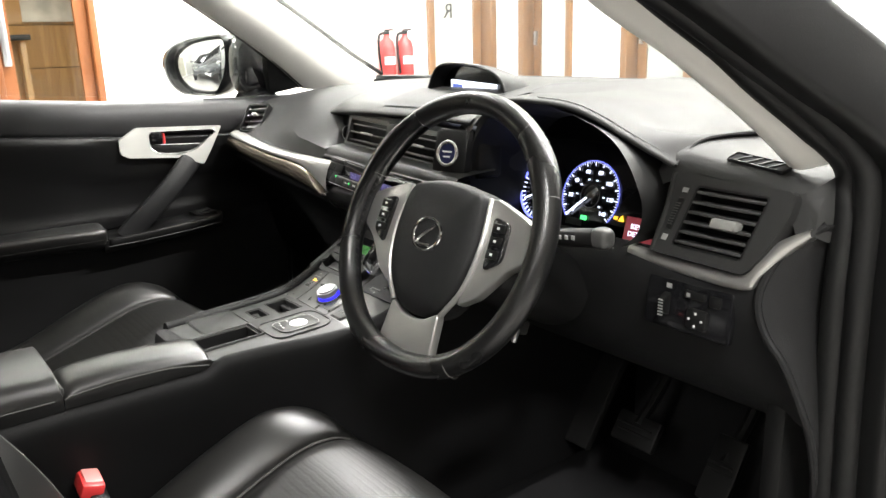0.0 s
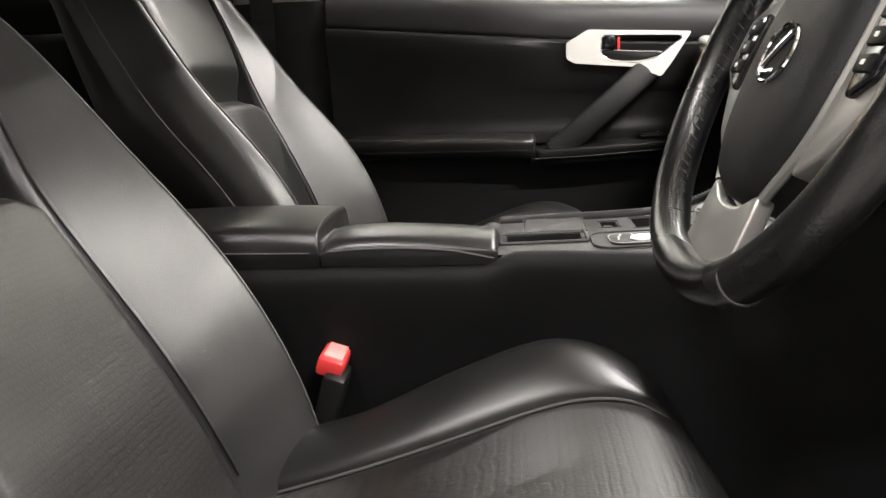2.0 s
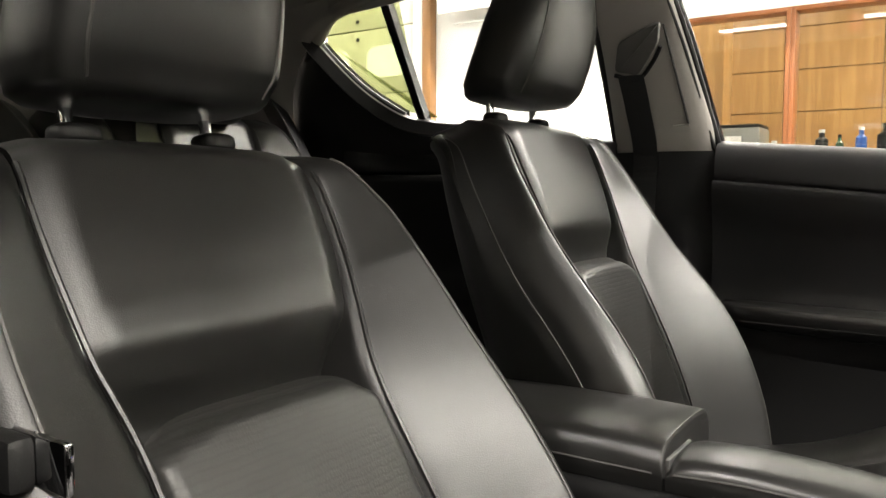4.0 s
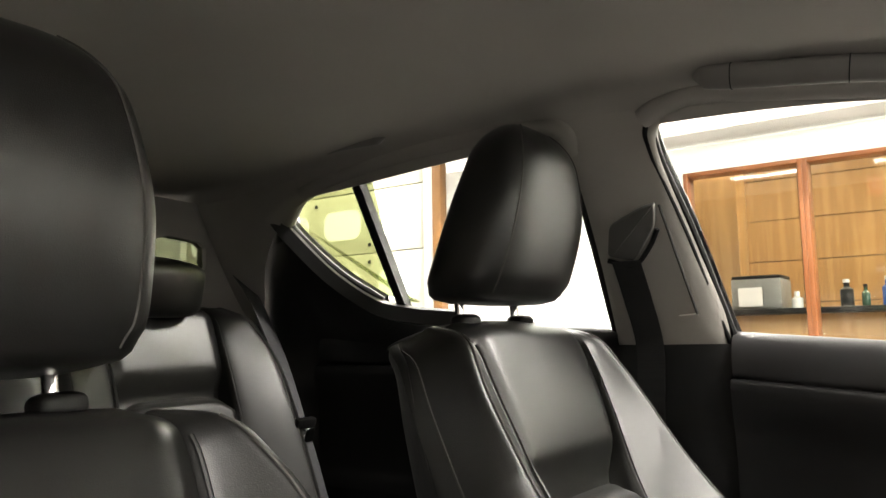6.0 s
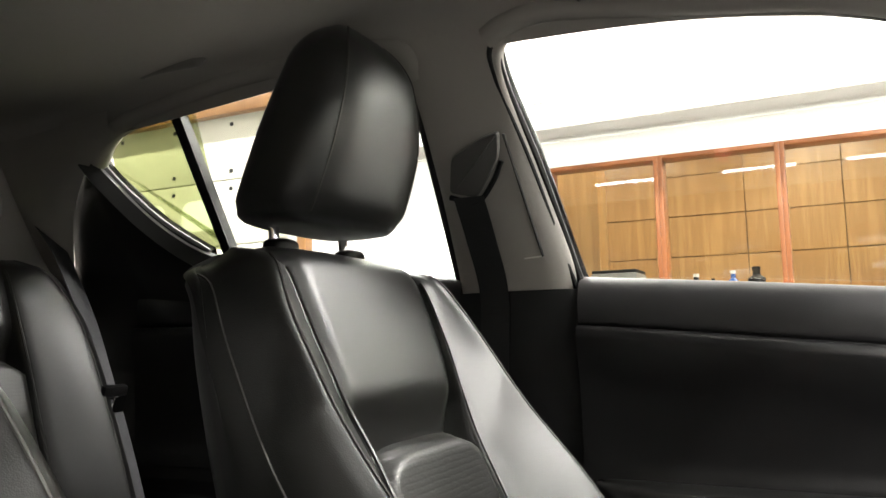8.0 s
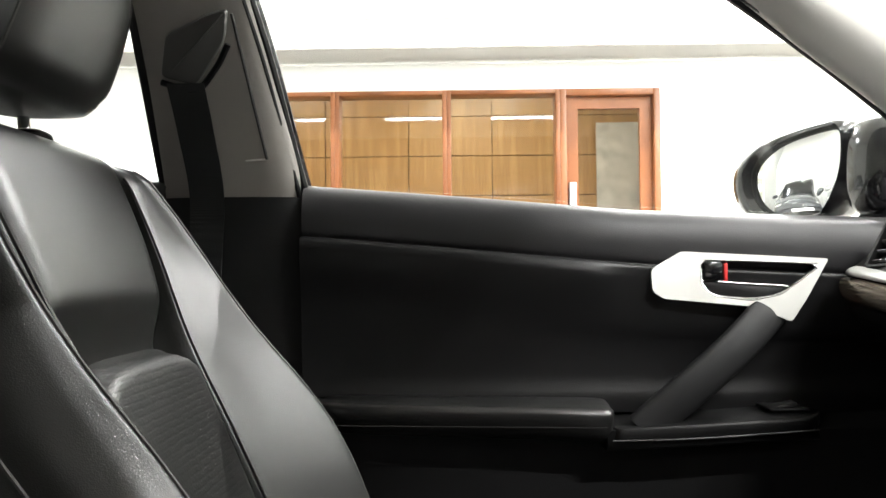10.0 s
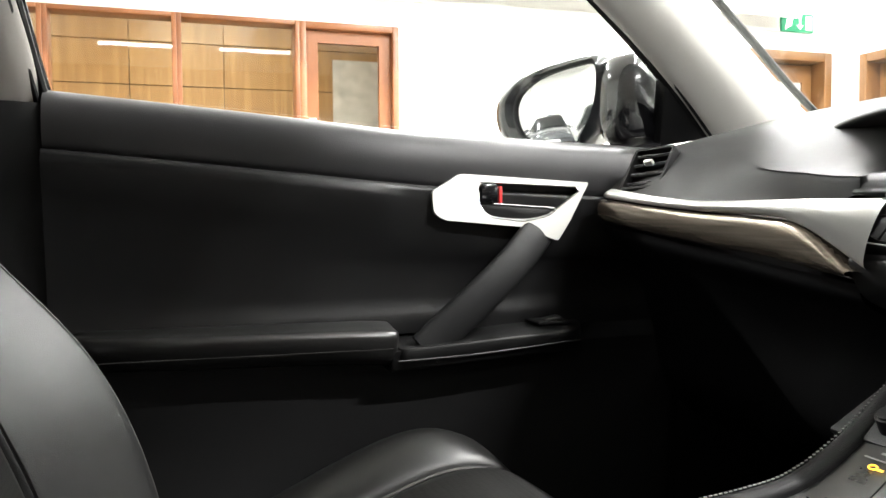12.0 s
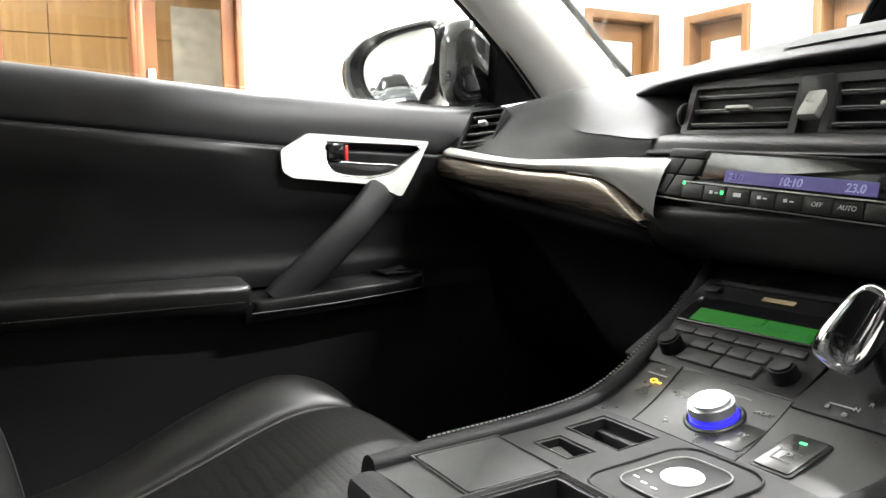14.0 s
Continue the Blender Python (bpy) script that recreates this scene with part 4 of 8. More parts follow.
PX, PY, PZ = -0.353, -0.192, 0.821


PASSENGER = dict(FRONT, bolster=([-0.42, -0.3, -0.15, 0.0, 0.12, 0.2, 0.26], [0.090, 0.098, 0.088, 0.048, 0.026, 0.014, 0.006]), width=([-0.42, -0.3, -0.15, 0.0, 0.12, 0.18, 0.215, 0.24, 0.256], [0.258, 0.268, 0.268, 0.256, 0.234, 0.218, 0.204, 0.185, 0.162]), skew=([-0.42, 0.0, 0.1, 0.26], [0.010, 0.010, 0.003, -0.004]))
DRIVER = dict(FRONT, dip=0.046, dip_length=0.066, skew=([-0.42, -0.2, 0.0, 0.12, 0.26], [0.015, 0.018, 0.018, 0.006, -0.006]))


def front_seat(x, y, z, lean, label):
    """A front seat about the upper corner line of its backrest insert; lean: degrees further back than the other."""
    t = thing("front_seat", (x, y + 0.27, z - 0.52), label, "car seat", "front seats")
    TILTED[:] = [Matrix.Translation((x, y, z)) @ Matrix.Rotation(radians(lean), 4, "X") @ Matrix.Translation((-x, -y, -z))] if lean else []
    seat_back(t, x, y, z, DRIVER if x > 0 else PASSENGER)
    headrest(t, x + (0.012 if x < 0 else -0.006), y - 0.150, z + (0.254 if x < 0 else 0.258), tall=0.062, ahead=0.015)
    TILTED.clear()
    seat_cushion(t, x + (0.012 if x < 0 else 0.0), y + (0.190 if x < 0 else 0.170), z - (0.785 if x < 0 else 0.772), 0.0 if x < 0 else 0.007, 0.0 if x < 0 else 0.006, 0.016 if x < 0 else 0.013)
    part("rail", box((x, y + 0.29, z - 0.537), (0.4, 0.5, 0.04), 0.008), PLASTIC, t)
    part("adjuster_shield", box((x + math.copysign(0.24, x), y + 0.25, z - 0.41), (0.03, 0.46, 0.12), 0.012), PLASTIC, t)
    return t


front_seat(0.352, -0.170, 0.772, 7.6, "black leather driver's seat with perforated centre panels")
front_seat(PX, PY, PZ, 0, "black leather passenger seat with a raised tapered headrest")

# ---- rear bench ----
REAR = dict(s0=-0.36, s1=0.20, mid=-0.002,
            centre=([-0.4, 0.0, 0.25], [0.125, 0.122, 0.122]),
            width=([-0.4, -0.2, 0.0, 0.1, 0.2], [0.275, 0.275, 0.262, 0.248, 0.225]),
            bolster=([-0.4, -0.2, 0.0, 0.1, 0.2], [0.05, 0.05, 0.042, 0.03, 0.012]),
            curve=([-0.4, -0.2, 0.0, 0.2], [0.0, 0.0, 0.0, -0.01]))
rr, rn = Vector((0, -0.32, 0.947)), Vector((0, 0.947, 0.32))
bench = thing("rear_bench", (0.0, -0.9, 0.25), "black leather rear bench seat with folded low headrests", "car seat")
for sx in (-0.305, 0.305):
    seat_back(bench, sx, -0.985, 0.915, REAR, rr, rn)
    part("headrest", superell((sx + (0.05 if sx < 0 else -0.05), -1.05, 1.125), 0.122, 0.062, 0.054, 5.0, Matrix.Rotation(radians(-12), 4, "X")), LEATHER, bench, "low black leather head restraint")
    part("cushion", superell((sx, -0.72, 0.53), 0.27, 0.26, 0.085, 3.4, Matrix.Rotation(radians(8), 4, "X")), LEATHER, bench)
part("middle_cushion", superell((0, -0.74, 0.52), 0.14, 0.25, 0.08, 3), LEATHER, bench)
part("middle_backrest", superell((0, -1.0, 0.87), 0.08, 0.07, 0.22, 3, Matrix.Rotation(radians(18), 4, "X")), LEATHER, bench)
part("bench_base", box((0, -0.8, 0.35), (1.16, 0.62, 0.2), 0.03), CARPET, bench)


# ---- car shell: floor, roof lining, pillars, doors, glass ----
def side(y, z, out=0.0, sg=-1):
    """A place on the leaning side of the cabin, out metres towards the outside."""
    return np.array((sg * (0.69 - 0.6 * (z - 1.0) + out * 0.857), y, z + out * 0.514))


FRONT_WIN = [(-0.107, 1.005), (-0.109, 1.03), (-0.133, 1.174), (-0.158, 1.29), (-0.146, 1.327), (-0.07, 1.337), (0.081, 1.318), (0.239, 1.295), (0.368, 1.258), (0.44, 1.228), (0.57, 1.156), (0.688, 1.085), (0.75, 1.043), (0.83, 0.985), (0.80, 0.955), (0.4, 0.972), (0.1, 0.995)]
REAR_WIN = [(-0.300, 1.02), (-0.296, 1.168), (-0.297, 1.30), (-0.322, 1.333), (-0.509, 1.336), (-0.714, 1.324), (-0.87, 1.302), (-0.932, 1.272), (-0.942, 1.245), (-0.868, 1.156), (-0.782, 1.094), (-0.71, 1.078), (-0.57, 1.062), (-0.40, 1.04)]


car = thing("hatchback_car", (0, 0, 0.2), "black hatchback body with open driver's door aperture", "car")


FRONT_EDGE = [np.array(q) for q in cr([(-0.10, 0.99)] + FRONT_WIN[1:14], 90)]
REAR_EDGE = [np.array(q) for q in cr([(-0.300, 1.0)] + REAR_WIN[1:11], 90)]


def window_ring(edge, sg, wide=0.055):
    """A painted frame over a window opening, with thickness, open along the sill."""
    p = np.array(edge, float)
    c = p.mean(0)
    tan = np.gradient(p, axis=0)
    nor = np.stack([tan[:, 1], -tan[:, 0]], 1)
    nor /= np.linalg.norm(nor, axis=1)[:, None] + 1e-9
    nor *= np.sign(((p - c) * nor).sum(1))[:, None]
    q = p + nor * wide
    rows = [[side(y, z, 0.004, sg) for y, z in p], [side(y, z, 0.004, sg) for y, z in q], [side(y, z, 0.05, sg) for y, z in q], [side(y, z, 0.028, sg) for y, z in p]]
    return grid(rows + rows[:1])


part("window_frame", window_ring(FRONT_EDGE, -1), PAINT, car, "black painted window frame")
seal = np.array(FRONT_EDGE)
out_way = np.stack([np.gradient(seal[:, 1]), -np.gradient(seal[:, 0])], 1)
out_way /= np.linalg.norm(out_way, axis=1)[:, None]
out_way *= np.sign(((seal - seal.mean(0)) * out_way).sum(1))[:, None]
part("window_seal", tube([side(y, z, -0.007) for y, z in seal + out_way * 0.006], 0.0042, 120, 8), RUBBER, car, "black rubber seal round the passenger window")
for sg in (-1, 1):
    part("window_frame", window_ring(REAR_EDGE, sg), PAINT, car, "black painted window frame")
# the open driver's side: where the windscreen pillar and the aperture run
PILLAR_OUT = [(0.491, 0.36, 1.265), (0.536, 0.47, 1.19), (0.58, 0.564, 1.117), (0.604, 0.618, 1.077), (0.626, 0.658, 1.039), (0.653, 0.71, 0.995), (0.682, 0.756, 0.947)]
PILLAR_IN = [(0.46, 0.41, 1.255), (0.503, 0.49, 1.175), (0.537, 0.552, 1.121), (0.562, 0.612, 1.083), (0.585, 0.668, 1.042), (0.610, 0.716, 1.0), (0.640, 0.762, 0.947)]
PILLAR_SEAL = [(0.60, 0.46, 1.172), (0.64, 0.539, 1.116), (0.671, 0.615, 1.065), (0.698, 0.683, 1.02), (0.728, 0.738, 0.965), (0.738, 0.748, 0.91), (0.74, 0.747, 0.815), (0.74, 0.756, 0.676), (0.74, 0.779, 0.45)]
side_roof = [tuple(side(y, z, 0.02, 1)) for y, z in ((-0.2, 1.0), (-0.2, 1.15), (-0.2, 1.31), (-0.12, 1.358), (0.081, 1.348), (0.239, 1.315), (0.33, 1.27))]
part("door_aperture_rail", tube(side_roof + PILLAR_SEAL, 0.014, 120, 10), RUBBER, car, "black rubber door aperture seal", sharp=70)
part("pillar_inner_seal", tube([np.array(q) + np.array((0.022, 0.006, 0.004)) for q in PILLAR_OUT] + [(0.715, 0.752, 0.90), (0.717, 0.745, 0.80), (0.717, 0.755, 0.66), (0.717, 0.775, 0.45)], 0.015, 80, 10), RUBBER, car, "black rubber pillar seal")
body = [np.array(q) + np.array(((0.034, 0.045, 0.012))) for q in PILLAR_SEAL]
part("pillar_skin", sweep(body, [tuple(q) for q in round_poly([(-0.045, -0.02), (0.045, -0.02), (0.045, 0.02), (-0.045, 0.02)], 0.012, 4)], 60, (0.25, 0.9, 0.3)), PLASTIC, car, "satin black windscreen pillar")

# roof lining
secs = []
for y, ze, zm, xe in ((0.40, 1.292, 1.300, 0.525), (0.30, 1.318, 1.335, 0.508), (0.1, 1.350, 1.372, 0.492), (-0.15, 1.362, 1.396, 0.482), (-0.45, 1.362, 1.402, 0.482), (-0.8, 1.342, 1.382, 0.488), (-1.1, 1.335, 1.360, 0.495), (-1.35, 1.33, 1.345, 0.51)):
    secs.append([(s * x, y, z) for s, x, z in ((-1, xe + 0.02, ze - 0.035), (-1, xe, ze - 0.005), (-1, xe - 0.045, ze + 0.02), (-1, 0.33, zm - 0.012), (-1, 0.12, zm), (1, 0.12, zm), (1, 0.33, zm - 0.012), (1, xe - 0.045, ze + 0.02), (1, xe, ze - 0.005), (1, xe + 0.02, ze - 0.035))])
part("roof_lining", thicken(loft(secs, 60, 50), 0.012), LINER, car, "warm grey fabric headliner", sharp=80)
roof = []
for y, z, x in ((0.46, 1.30, 0.56), (0.3, 1.36, 0.55), (-0.1, 1.425, 0.53), (-0.5, 1.43, 0.52), (-1.0, 1.42, 0.53), (-1.3, 1.41, 0.54)):
    roof.append([(-x, y, z - 0.045), (-x * 0.8, y, z - 0.008), (-x * 0.4, y, z + 0.008), (0, y, z + 0.012), (x * 0.4, y, z + 0.008), (x * 0.8, y, z - 0.008), (x, y, z - 0.045)])
part("roof_skin", thicken(loft(roof, 30, 30), 0.01), PAINT, car, "black painted roof")

# rounded cloth edge above the side windows
for sg, run in ((-1, ((-0.165, 1.332), (-0.13, 1.346), (-0.07, 1.351), (0.081, 1.331), (0.239, 1.308), (0.37, 1.272))), (-1, ((-0.285, 1.30), (-0.31, 1.343), (-0.509, 1.350), (-0.714, 1.336), (-0.87, 1.310), (-0.945, 1.265)))):
    part("lining_edge", tube([side(y, z, 0.0, sg) for y, z in run], 0.017, 50, 10), LINER, car, "rounded headliner edge", sharp=80)

# pillar trims
for sg in (-1, 1):
    # windscreen pillar
    out_e = [(0.355, 1.268), (0.44, 1.232), (0.53, 1.178), (0.66, 1.103), (0.75, 1.046), (0.835, 0.985)]
    in_e = [(0.42, 1.290), (0.55, 1.254), (0.70, 1.188), (0.845, 1.110), (0.955, 1.049), (1.06, 0.996)]
    rows = []
    for (ya, za), (yb, zb) in zip(out_e, in_e):
        a, b = side(ya, za, 0.0, sg), side(yb, zb, 0.004, sg)
        inw = np.array((-sg * 0.857, 0, -0.514))
        m1, m2, m3 = a * 0.8 + b * 0.2 + inw * 0.022, a * 0.5 + b * 0.5 + inw * 0.03, a * 0.2 + b * 0.8 + inw * 0.018
        rows.append([a - inw * 0.012, a + inw * 0.008, m1, m2, m3, b + inw * 0.004, b - inw * 0.012])
    if sg > 0:
        rows = []
        for a, b in zip(PILLAR_OUT, PILLAR_IN):
            a, b = np.array(a), np.array(b)
            rows.append([a + (0.02, 0.015, 0.006), a, a * 0.7 + b * 0.3 + (-0.006, -0.010, -0.006), a * 0.3 + b * 0.7 + (-0.008, -0.008, -0.006), b, b + (0.0, 0.02, 0.01)])
    # the windscreen's light on this trim is part of its pale colour
    part("windscreen_pillar_trim", loft(rows, 26, 40), PILLAR, car, "windscreen pillar trim coloured paler for the windscreen's light", sharp=80)
    # door pillar: pale upper part over a black lower part
    rows = []
    for z, yf, yr, bul in ((1.355, -0.115, -0.35, 0.004), (1.325, -0.142, -0.318, 0.006), (1.29, -0.156, -0.292, 0.012), (1.17, -0.134, -0.288, 0.022), (1.05, -0.112, -0.293, 0.026), (1.0, -0.112, -0.297, 0.026)):
        a, b = side(yf, z, 0, sg), side(yr, z, 0, sg)
        inw = np.array((-sg * 0.857, 0, -0.514))
        rows.append([a - inw * 0.02, a + inw * 0.006, a * 0.82 + b * 0.18 + inw * bul, a * 0.5 + b * 0.5 + inw * bul * 1.15, a * 0.18 + b * 0.82 + inw * bul, b + inw * 0.006, b - inw * 0.02])
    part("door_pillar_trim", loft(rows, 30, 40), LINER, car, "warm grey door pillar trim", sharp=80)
    low = []
    for z, yf, yr, x in ((1.002, -0.108, -0.302, 0.668), (0.93, -0.098, -0.31, 0.676), (0.8, -0.075, -0.325, 0.682), (0.6, -0.05, -0.36, 0.69), (0.3, -0.02, -0.40, 0.70)):
        low.append([(sg * (x + 0.03), yf + 0.012, z), (sg * x, yf, z), (sg * (x - 0.014), yf * 0.7 + yr * 0.3, z), (sg * (x - 0.014), yf * 0.3 + yr * 0.7, z), (sg * x, yr, z), (sg * (x + 0.03), yr - 0.012, z)])
    part("lower_pillar_trim", loft(low, 24, 24), DASH_DARK, car, "black lower door pillar trim", sharp=80)
    # rubber door seals
    if sg < 0:
        part("door_seal", tube([side(y, z, 0.004, sg) for y, z in FRONT_EDGE], 0.0065, 160, 8), RUBBER, car)
        part("window_run", tube([side(y, z, 0.024, sg) for y, z in FRONT_EDGE], 0.006, 160, 8), GLOSS, car)
    part("door_seal", tube([side(y, z, 0.006, sg) for y, z in REAR_EDGE], 0.008, 160, 8), RUBBER, car)
    # quarter window bar and rear glass
    bar = [side(-0.736, 1.335, 0.012, sg), side(-0.736, 1.2, 0.012, sg), side(-0.735, 1.075, 0.012, sg)]
    part("window_bar", sweep(bar, [(-0.010, -0.008), (0.010, -0.008), (0.010, 0.012), (-0.010, 0.012)], 12, (0, 1, 0)), GLOSS, car, "black window divider bar")
    q = [(y, z) for y, z in REAR_WIN if y <= -0.71] + [(-0.736, 1.08), (-0.736, 1.2)]
    gq = part("quarter_glass", slab([tuple(side(y, z, 0.025, sg)) for y, z in q], tuple(side(0, 1, 0.029, sg) - side(0, 1, 0.025, sg))), GLASS_TINT, car, "green tinted quarter glass")
    gr = part("rear_door_glass", slab([tuple(side(y, z, 0.025, sg)) for y, z in [(-0.295, 1.0), (-0.295, 1.32), (-0.322, 1.335), (-0.509, 1.338), (-0.730, 1.324), (-0.730, 1.05)]], tuple(side(0, 1, 0.029, sg) - side(0, 1, 0.025, sg))), GLASS, car, "clear rear door glass")
    gq.visible_shadow = gr.visible_shadow = False
    if sg < 0:
        gf = part("front_door_glass", slab([tuple(side(y, z, 0.028, sg)) for y, z in FRONT_WIN], tuple(side(0, 1, 0.032, sg) - side(0, 1, 0.028, sg))), GLASS, car, "clear front door glass")
        gf.visible_shadow = False
    # curved grey trim under the quarter window and the dark rear pillar panel
    lower = [(-0.965, 1.268), (-0.945, 1.232), (-0.880, 1.150), (-0.795, 1.088), (-0.71, 1.066), (-0.6, 1.055)]
    part("quarter_trim", sweep([side(y, z + 0.004, -0.010, sg) for y, z in lower], [(-0.018, -0.006), (0.018, -0.006), (0.014, 0.008), (-0.014, 0.008)], 30, (0, 0.4, 1)), PLASTIC_MID, car, "grey quarter window trim")
    rows = []
    for y, zt in ((-0.62, 1.05), (-0.74, 1.065), (-0.84, 1.12), (-0.92, 1.20), (-0.955, 1.262), (-0.985, 1.246), (-1.05, 1.187), (-1.095, 1.118), (-1.15, 1.03), (-1.25, 0.95)):
        hid = 0.04 if y < -0.96 else 0.0
        rows.append([side(y, zt + hid, -0.002 + 0.2 * hid, sg), side(y, zt * 0.7 + 0.9 * 0.3, -0.022, sg), side(y, 0.9, -0.02, sg), np.array((sg * 0.66, y, 0.7)), np.array((sg * 0.64, y, 0.45))])
    part("rear_side_panel", loft(rows, 24, 40), DASH_DARK, car, "black rear side trim panel", sharp=80)
    # black band between the glass and the cloth, over the rear of the window
    inner = cr([(-0.965, 1.232), (-0.945, 1.262), (-0.885, 1.298), (-0.80, 1.314), (-0.714, 1.325), (-0.60, 1.333)], 40)
    outer_b = cr([(-1.02, 1.222), (-0.983, 1.252), (-0.911, 1.291), (-0.826, 1.315), (-0.723, 1.333), (-0.60, 1.340)], 40)
    part("window_band", grid([[side(a[0], a[1], 0.012, sg), side(a[0], a[1], -0.006, sg), side((a[0] + b[0]) / 2, (a[1] + b[1]) / 2, -0.012, sg), side(b[0], b[1], -0.006, sg)] for a, b in zip(inner, outer_b)]), PLASTIC, car, "black band round the rear window", sharp=80)
    rows = []
    for y, zb, zt in ((-0.86, 1.300, 1.350), (-0.93, 1.276, 1.348), (-0.99, 1.240, 1.345), (-1.05, 1.184, 1.34), (-1.098, 1.112, 1.335), (-1.16, 1.02, 1.33), (-1.24, 0.96, 1.32)):
        rows.append([side(y, zt, -0.006, sg), side(y, zt * 0.6 + zb * 0.4, -0.022, sg), side(y, zt * 0.3 + zb * 0.7, -0.026, sg), side(y, zb, -0.016, sg)])
    part("rear_pillar_trim", loft(rows, 16, 30), LINER, car, "grey rear pillar trim", sharp=80)

# tailgate trim with its small corner lights of glass
RY = -1.27
def tail(x, z):
    return (x, RY + 0.10 * abs(x) / 0.6, z)
panes = []
for sg in (-1, 1):
    panes.append([tail(sg * x, z) for x, z in ((0.385, 1.14), (0.392, 1.20), (0.40, 1.238), (0.425, 1.247), (0.50, 1.238), (0.513, 1.225), (0.515, 1.187), (0.50, 1.14))])
outer = [tail(x, z) for x, z in ((-0.64, 0.7), (0.64, 0.7), (0.69, 1.0), (0.63, 1.2), (0.53, 1.32), (0.25, 1.34), (0.0, 1.345), (-0.25, 1.34), (-0.53, 1.32), (-0.63, 1.2), (-0.69, 1.0))]
part("tailgate_trim", ring_fill(outer, panes, (0, -0.03, 0)), LINER, car, "dark grey tailgate trim")
for p_ in panes:
    tgp = part("tailgate_glass", slab([(q[0], q[1] - 0.012, q[2]) for q in p_], (0, -0.004, 0)), GLASS_DARK, car, "dark tinted tailgate glass")
    tgp.visible_shadow = False
part("parcel_shelf", box((0, -1.2, 1.0), (1.1, 0.3, 0.02), 0.006), CARPET, car)

# screen glass in front
ws = []
for u in np.linspace(-1, 1, 13):
    bow = 0.16 * (1 - abs(u) ** 2.2)
    ws.append([np.array((u * 0.70, 1.06 + bow, 0.985)), np.array((u * 0.635, 0.80 + bow * 0.85, 1.125)), np.array((u * 0.565, 0.46 + bow * 0.5, 1.285))])
wsg = part("windscreen", thicken(loft(ws, 14, 30), 0.005), GLASS, car, "clear curved windscreen", sharp=80)
wsg.visible_shadow = False
part("windscreen_seal", tube([w[0] + np.array((0, 0, 0.006)) for w in ws], 0.012, 40, 8), RUBBER, car, "black windscreen edge")
for sg in (-1,):
    part("windscreen_seal", tube([side(y, z, 0.012, sg) for y, z in ((0.44, 1.294), (0.565, 1.259), (0.715, 1.193), (0.86, 1.115), (0.97, 1.054), (1.08, 0.999))], 0.006, 40, 8), RUBBER, car, "black windscreen edge")

# floor, sills, footwell walls
part("floor_pan", box((0, 0.0, 0.2), (1.36, 2.7, 0.06), 0.01), CARPET, car, "black carpeted car floor")
part("footwell_wall", box((0, 1.12, 0.55), (1.34, 0.05, 0.8), 0.01), CARPET, car)
part("rear_bulkhead", box((0, -1.2, 0.55), (1.3, 0.06, 0.7), 0.01), CARPET, car)
for sg in (-1, 1):
    part("kick_panel", box((sg * 0.66, 0.97, 0.54), (0.03, 0.46, 0.6), 0.01), PLASTIC, car)
    part("sill_trim", box((sg * 0.74, 0.1, 0.27), (0.14, 1.9, 0.1), 0.02), PLASTIC, car)
    sk = []
    for y, z0, z1, xo in ((-1.9, 0.35, 0.9, 0.74), (-1.5, 0.25, 0.95, 0.85), (-0.9, 0.22, 0.97, 0.875), (-0.31, 0.22, 0.97, 0.88)):
        sk.append([(sg * (xo - 0.06), y, z0), (sg * xo, y, z0 + 0.12), (sg * (xo + 0.005), y, 0.6), (sg * xo, y, z1 - 0.1), (sg * (xo - 0.07), y, z1), (sg * 0.70, y, z1 + 0.03)])
    part("rear_quarter_skin", thicken(loft(sk, 26, 24), 0.01), PAINT, car, "black painted rear flank")
    fk = []
    for y, z0, z1, xo in ((0.98, 0.22, 0.95, 0.875), (1.3, 0.25, 0.93, 0.87), (1.7, 0.3, 0.85, 0.83), (2.05, 0.4, 0.7, 0.7)):
        fk.append([(sg * (xo - 0.06), y, z0), (sg * xo, y, z0 + 0.12), (sg * (xo + 0.005), y, (z0 + z1) / 2), (sg * xo, y, z1 - 0.1), (sg * (xo - 0.08), y, z1), (sg * (xo - 0.2), y, z1 + 0.03)])
    part("front_wing", thicken(loft(fk, 26, 24), 0.01), PAINT, car, "black painted front wing")
    for y in (-1.45, 1.35):
        r = Matrix.Rotation(radians(90), 4, "Y")
        wh = part("wheel", torus((sg * 0.78, y, 0.315), 0.24, 0.08, r, 40, 12), TYRE, car, "black tyre")
        part("rim", disc((sg * 0.81, y, 0.315), 0.2, 0.07, r, 30, 0.012), ALLOY, wh, "alloy wheel")
part("scuttle_side", slab([(0.726, 0.76, 0.955), (0.726, 0.765, 0.40), (0.726, 1.2, 0.40), (0.726, 1.2, 0.97), (0.726, 0.95, 0.965)], (0.012, 0, 0)), PLASTIC, car, "black inner pillar panel")
bonnet = []
for y, z, w in ((1.2, 0.965, 0.74), (1.5, 0.93, 0.72), (1.85, 0.84, 0.66), (2.08, 0.72, 0.56), (2.14, 0.55, 0.5)):
    bonnet.append([(-w, y, z - 0.03), (-w * 0.6, y, z), (0, y, z + 0.02), (w * 0.6, y, z), (w, y, z - 0.03)])
part("bonnet", thicken(loft(bonnet, 24, 24), 0.01), PAINT, car, "black painted bonnet")
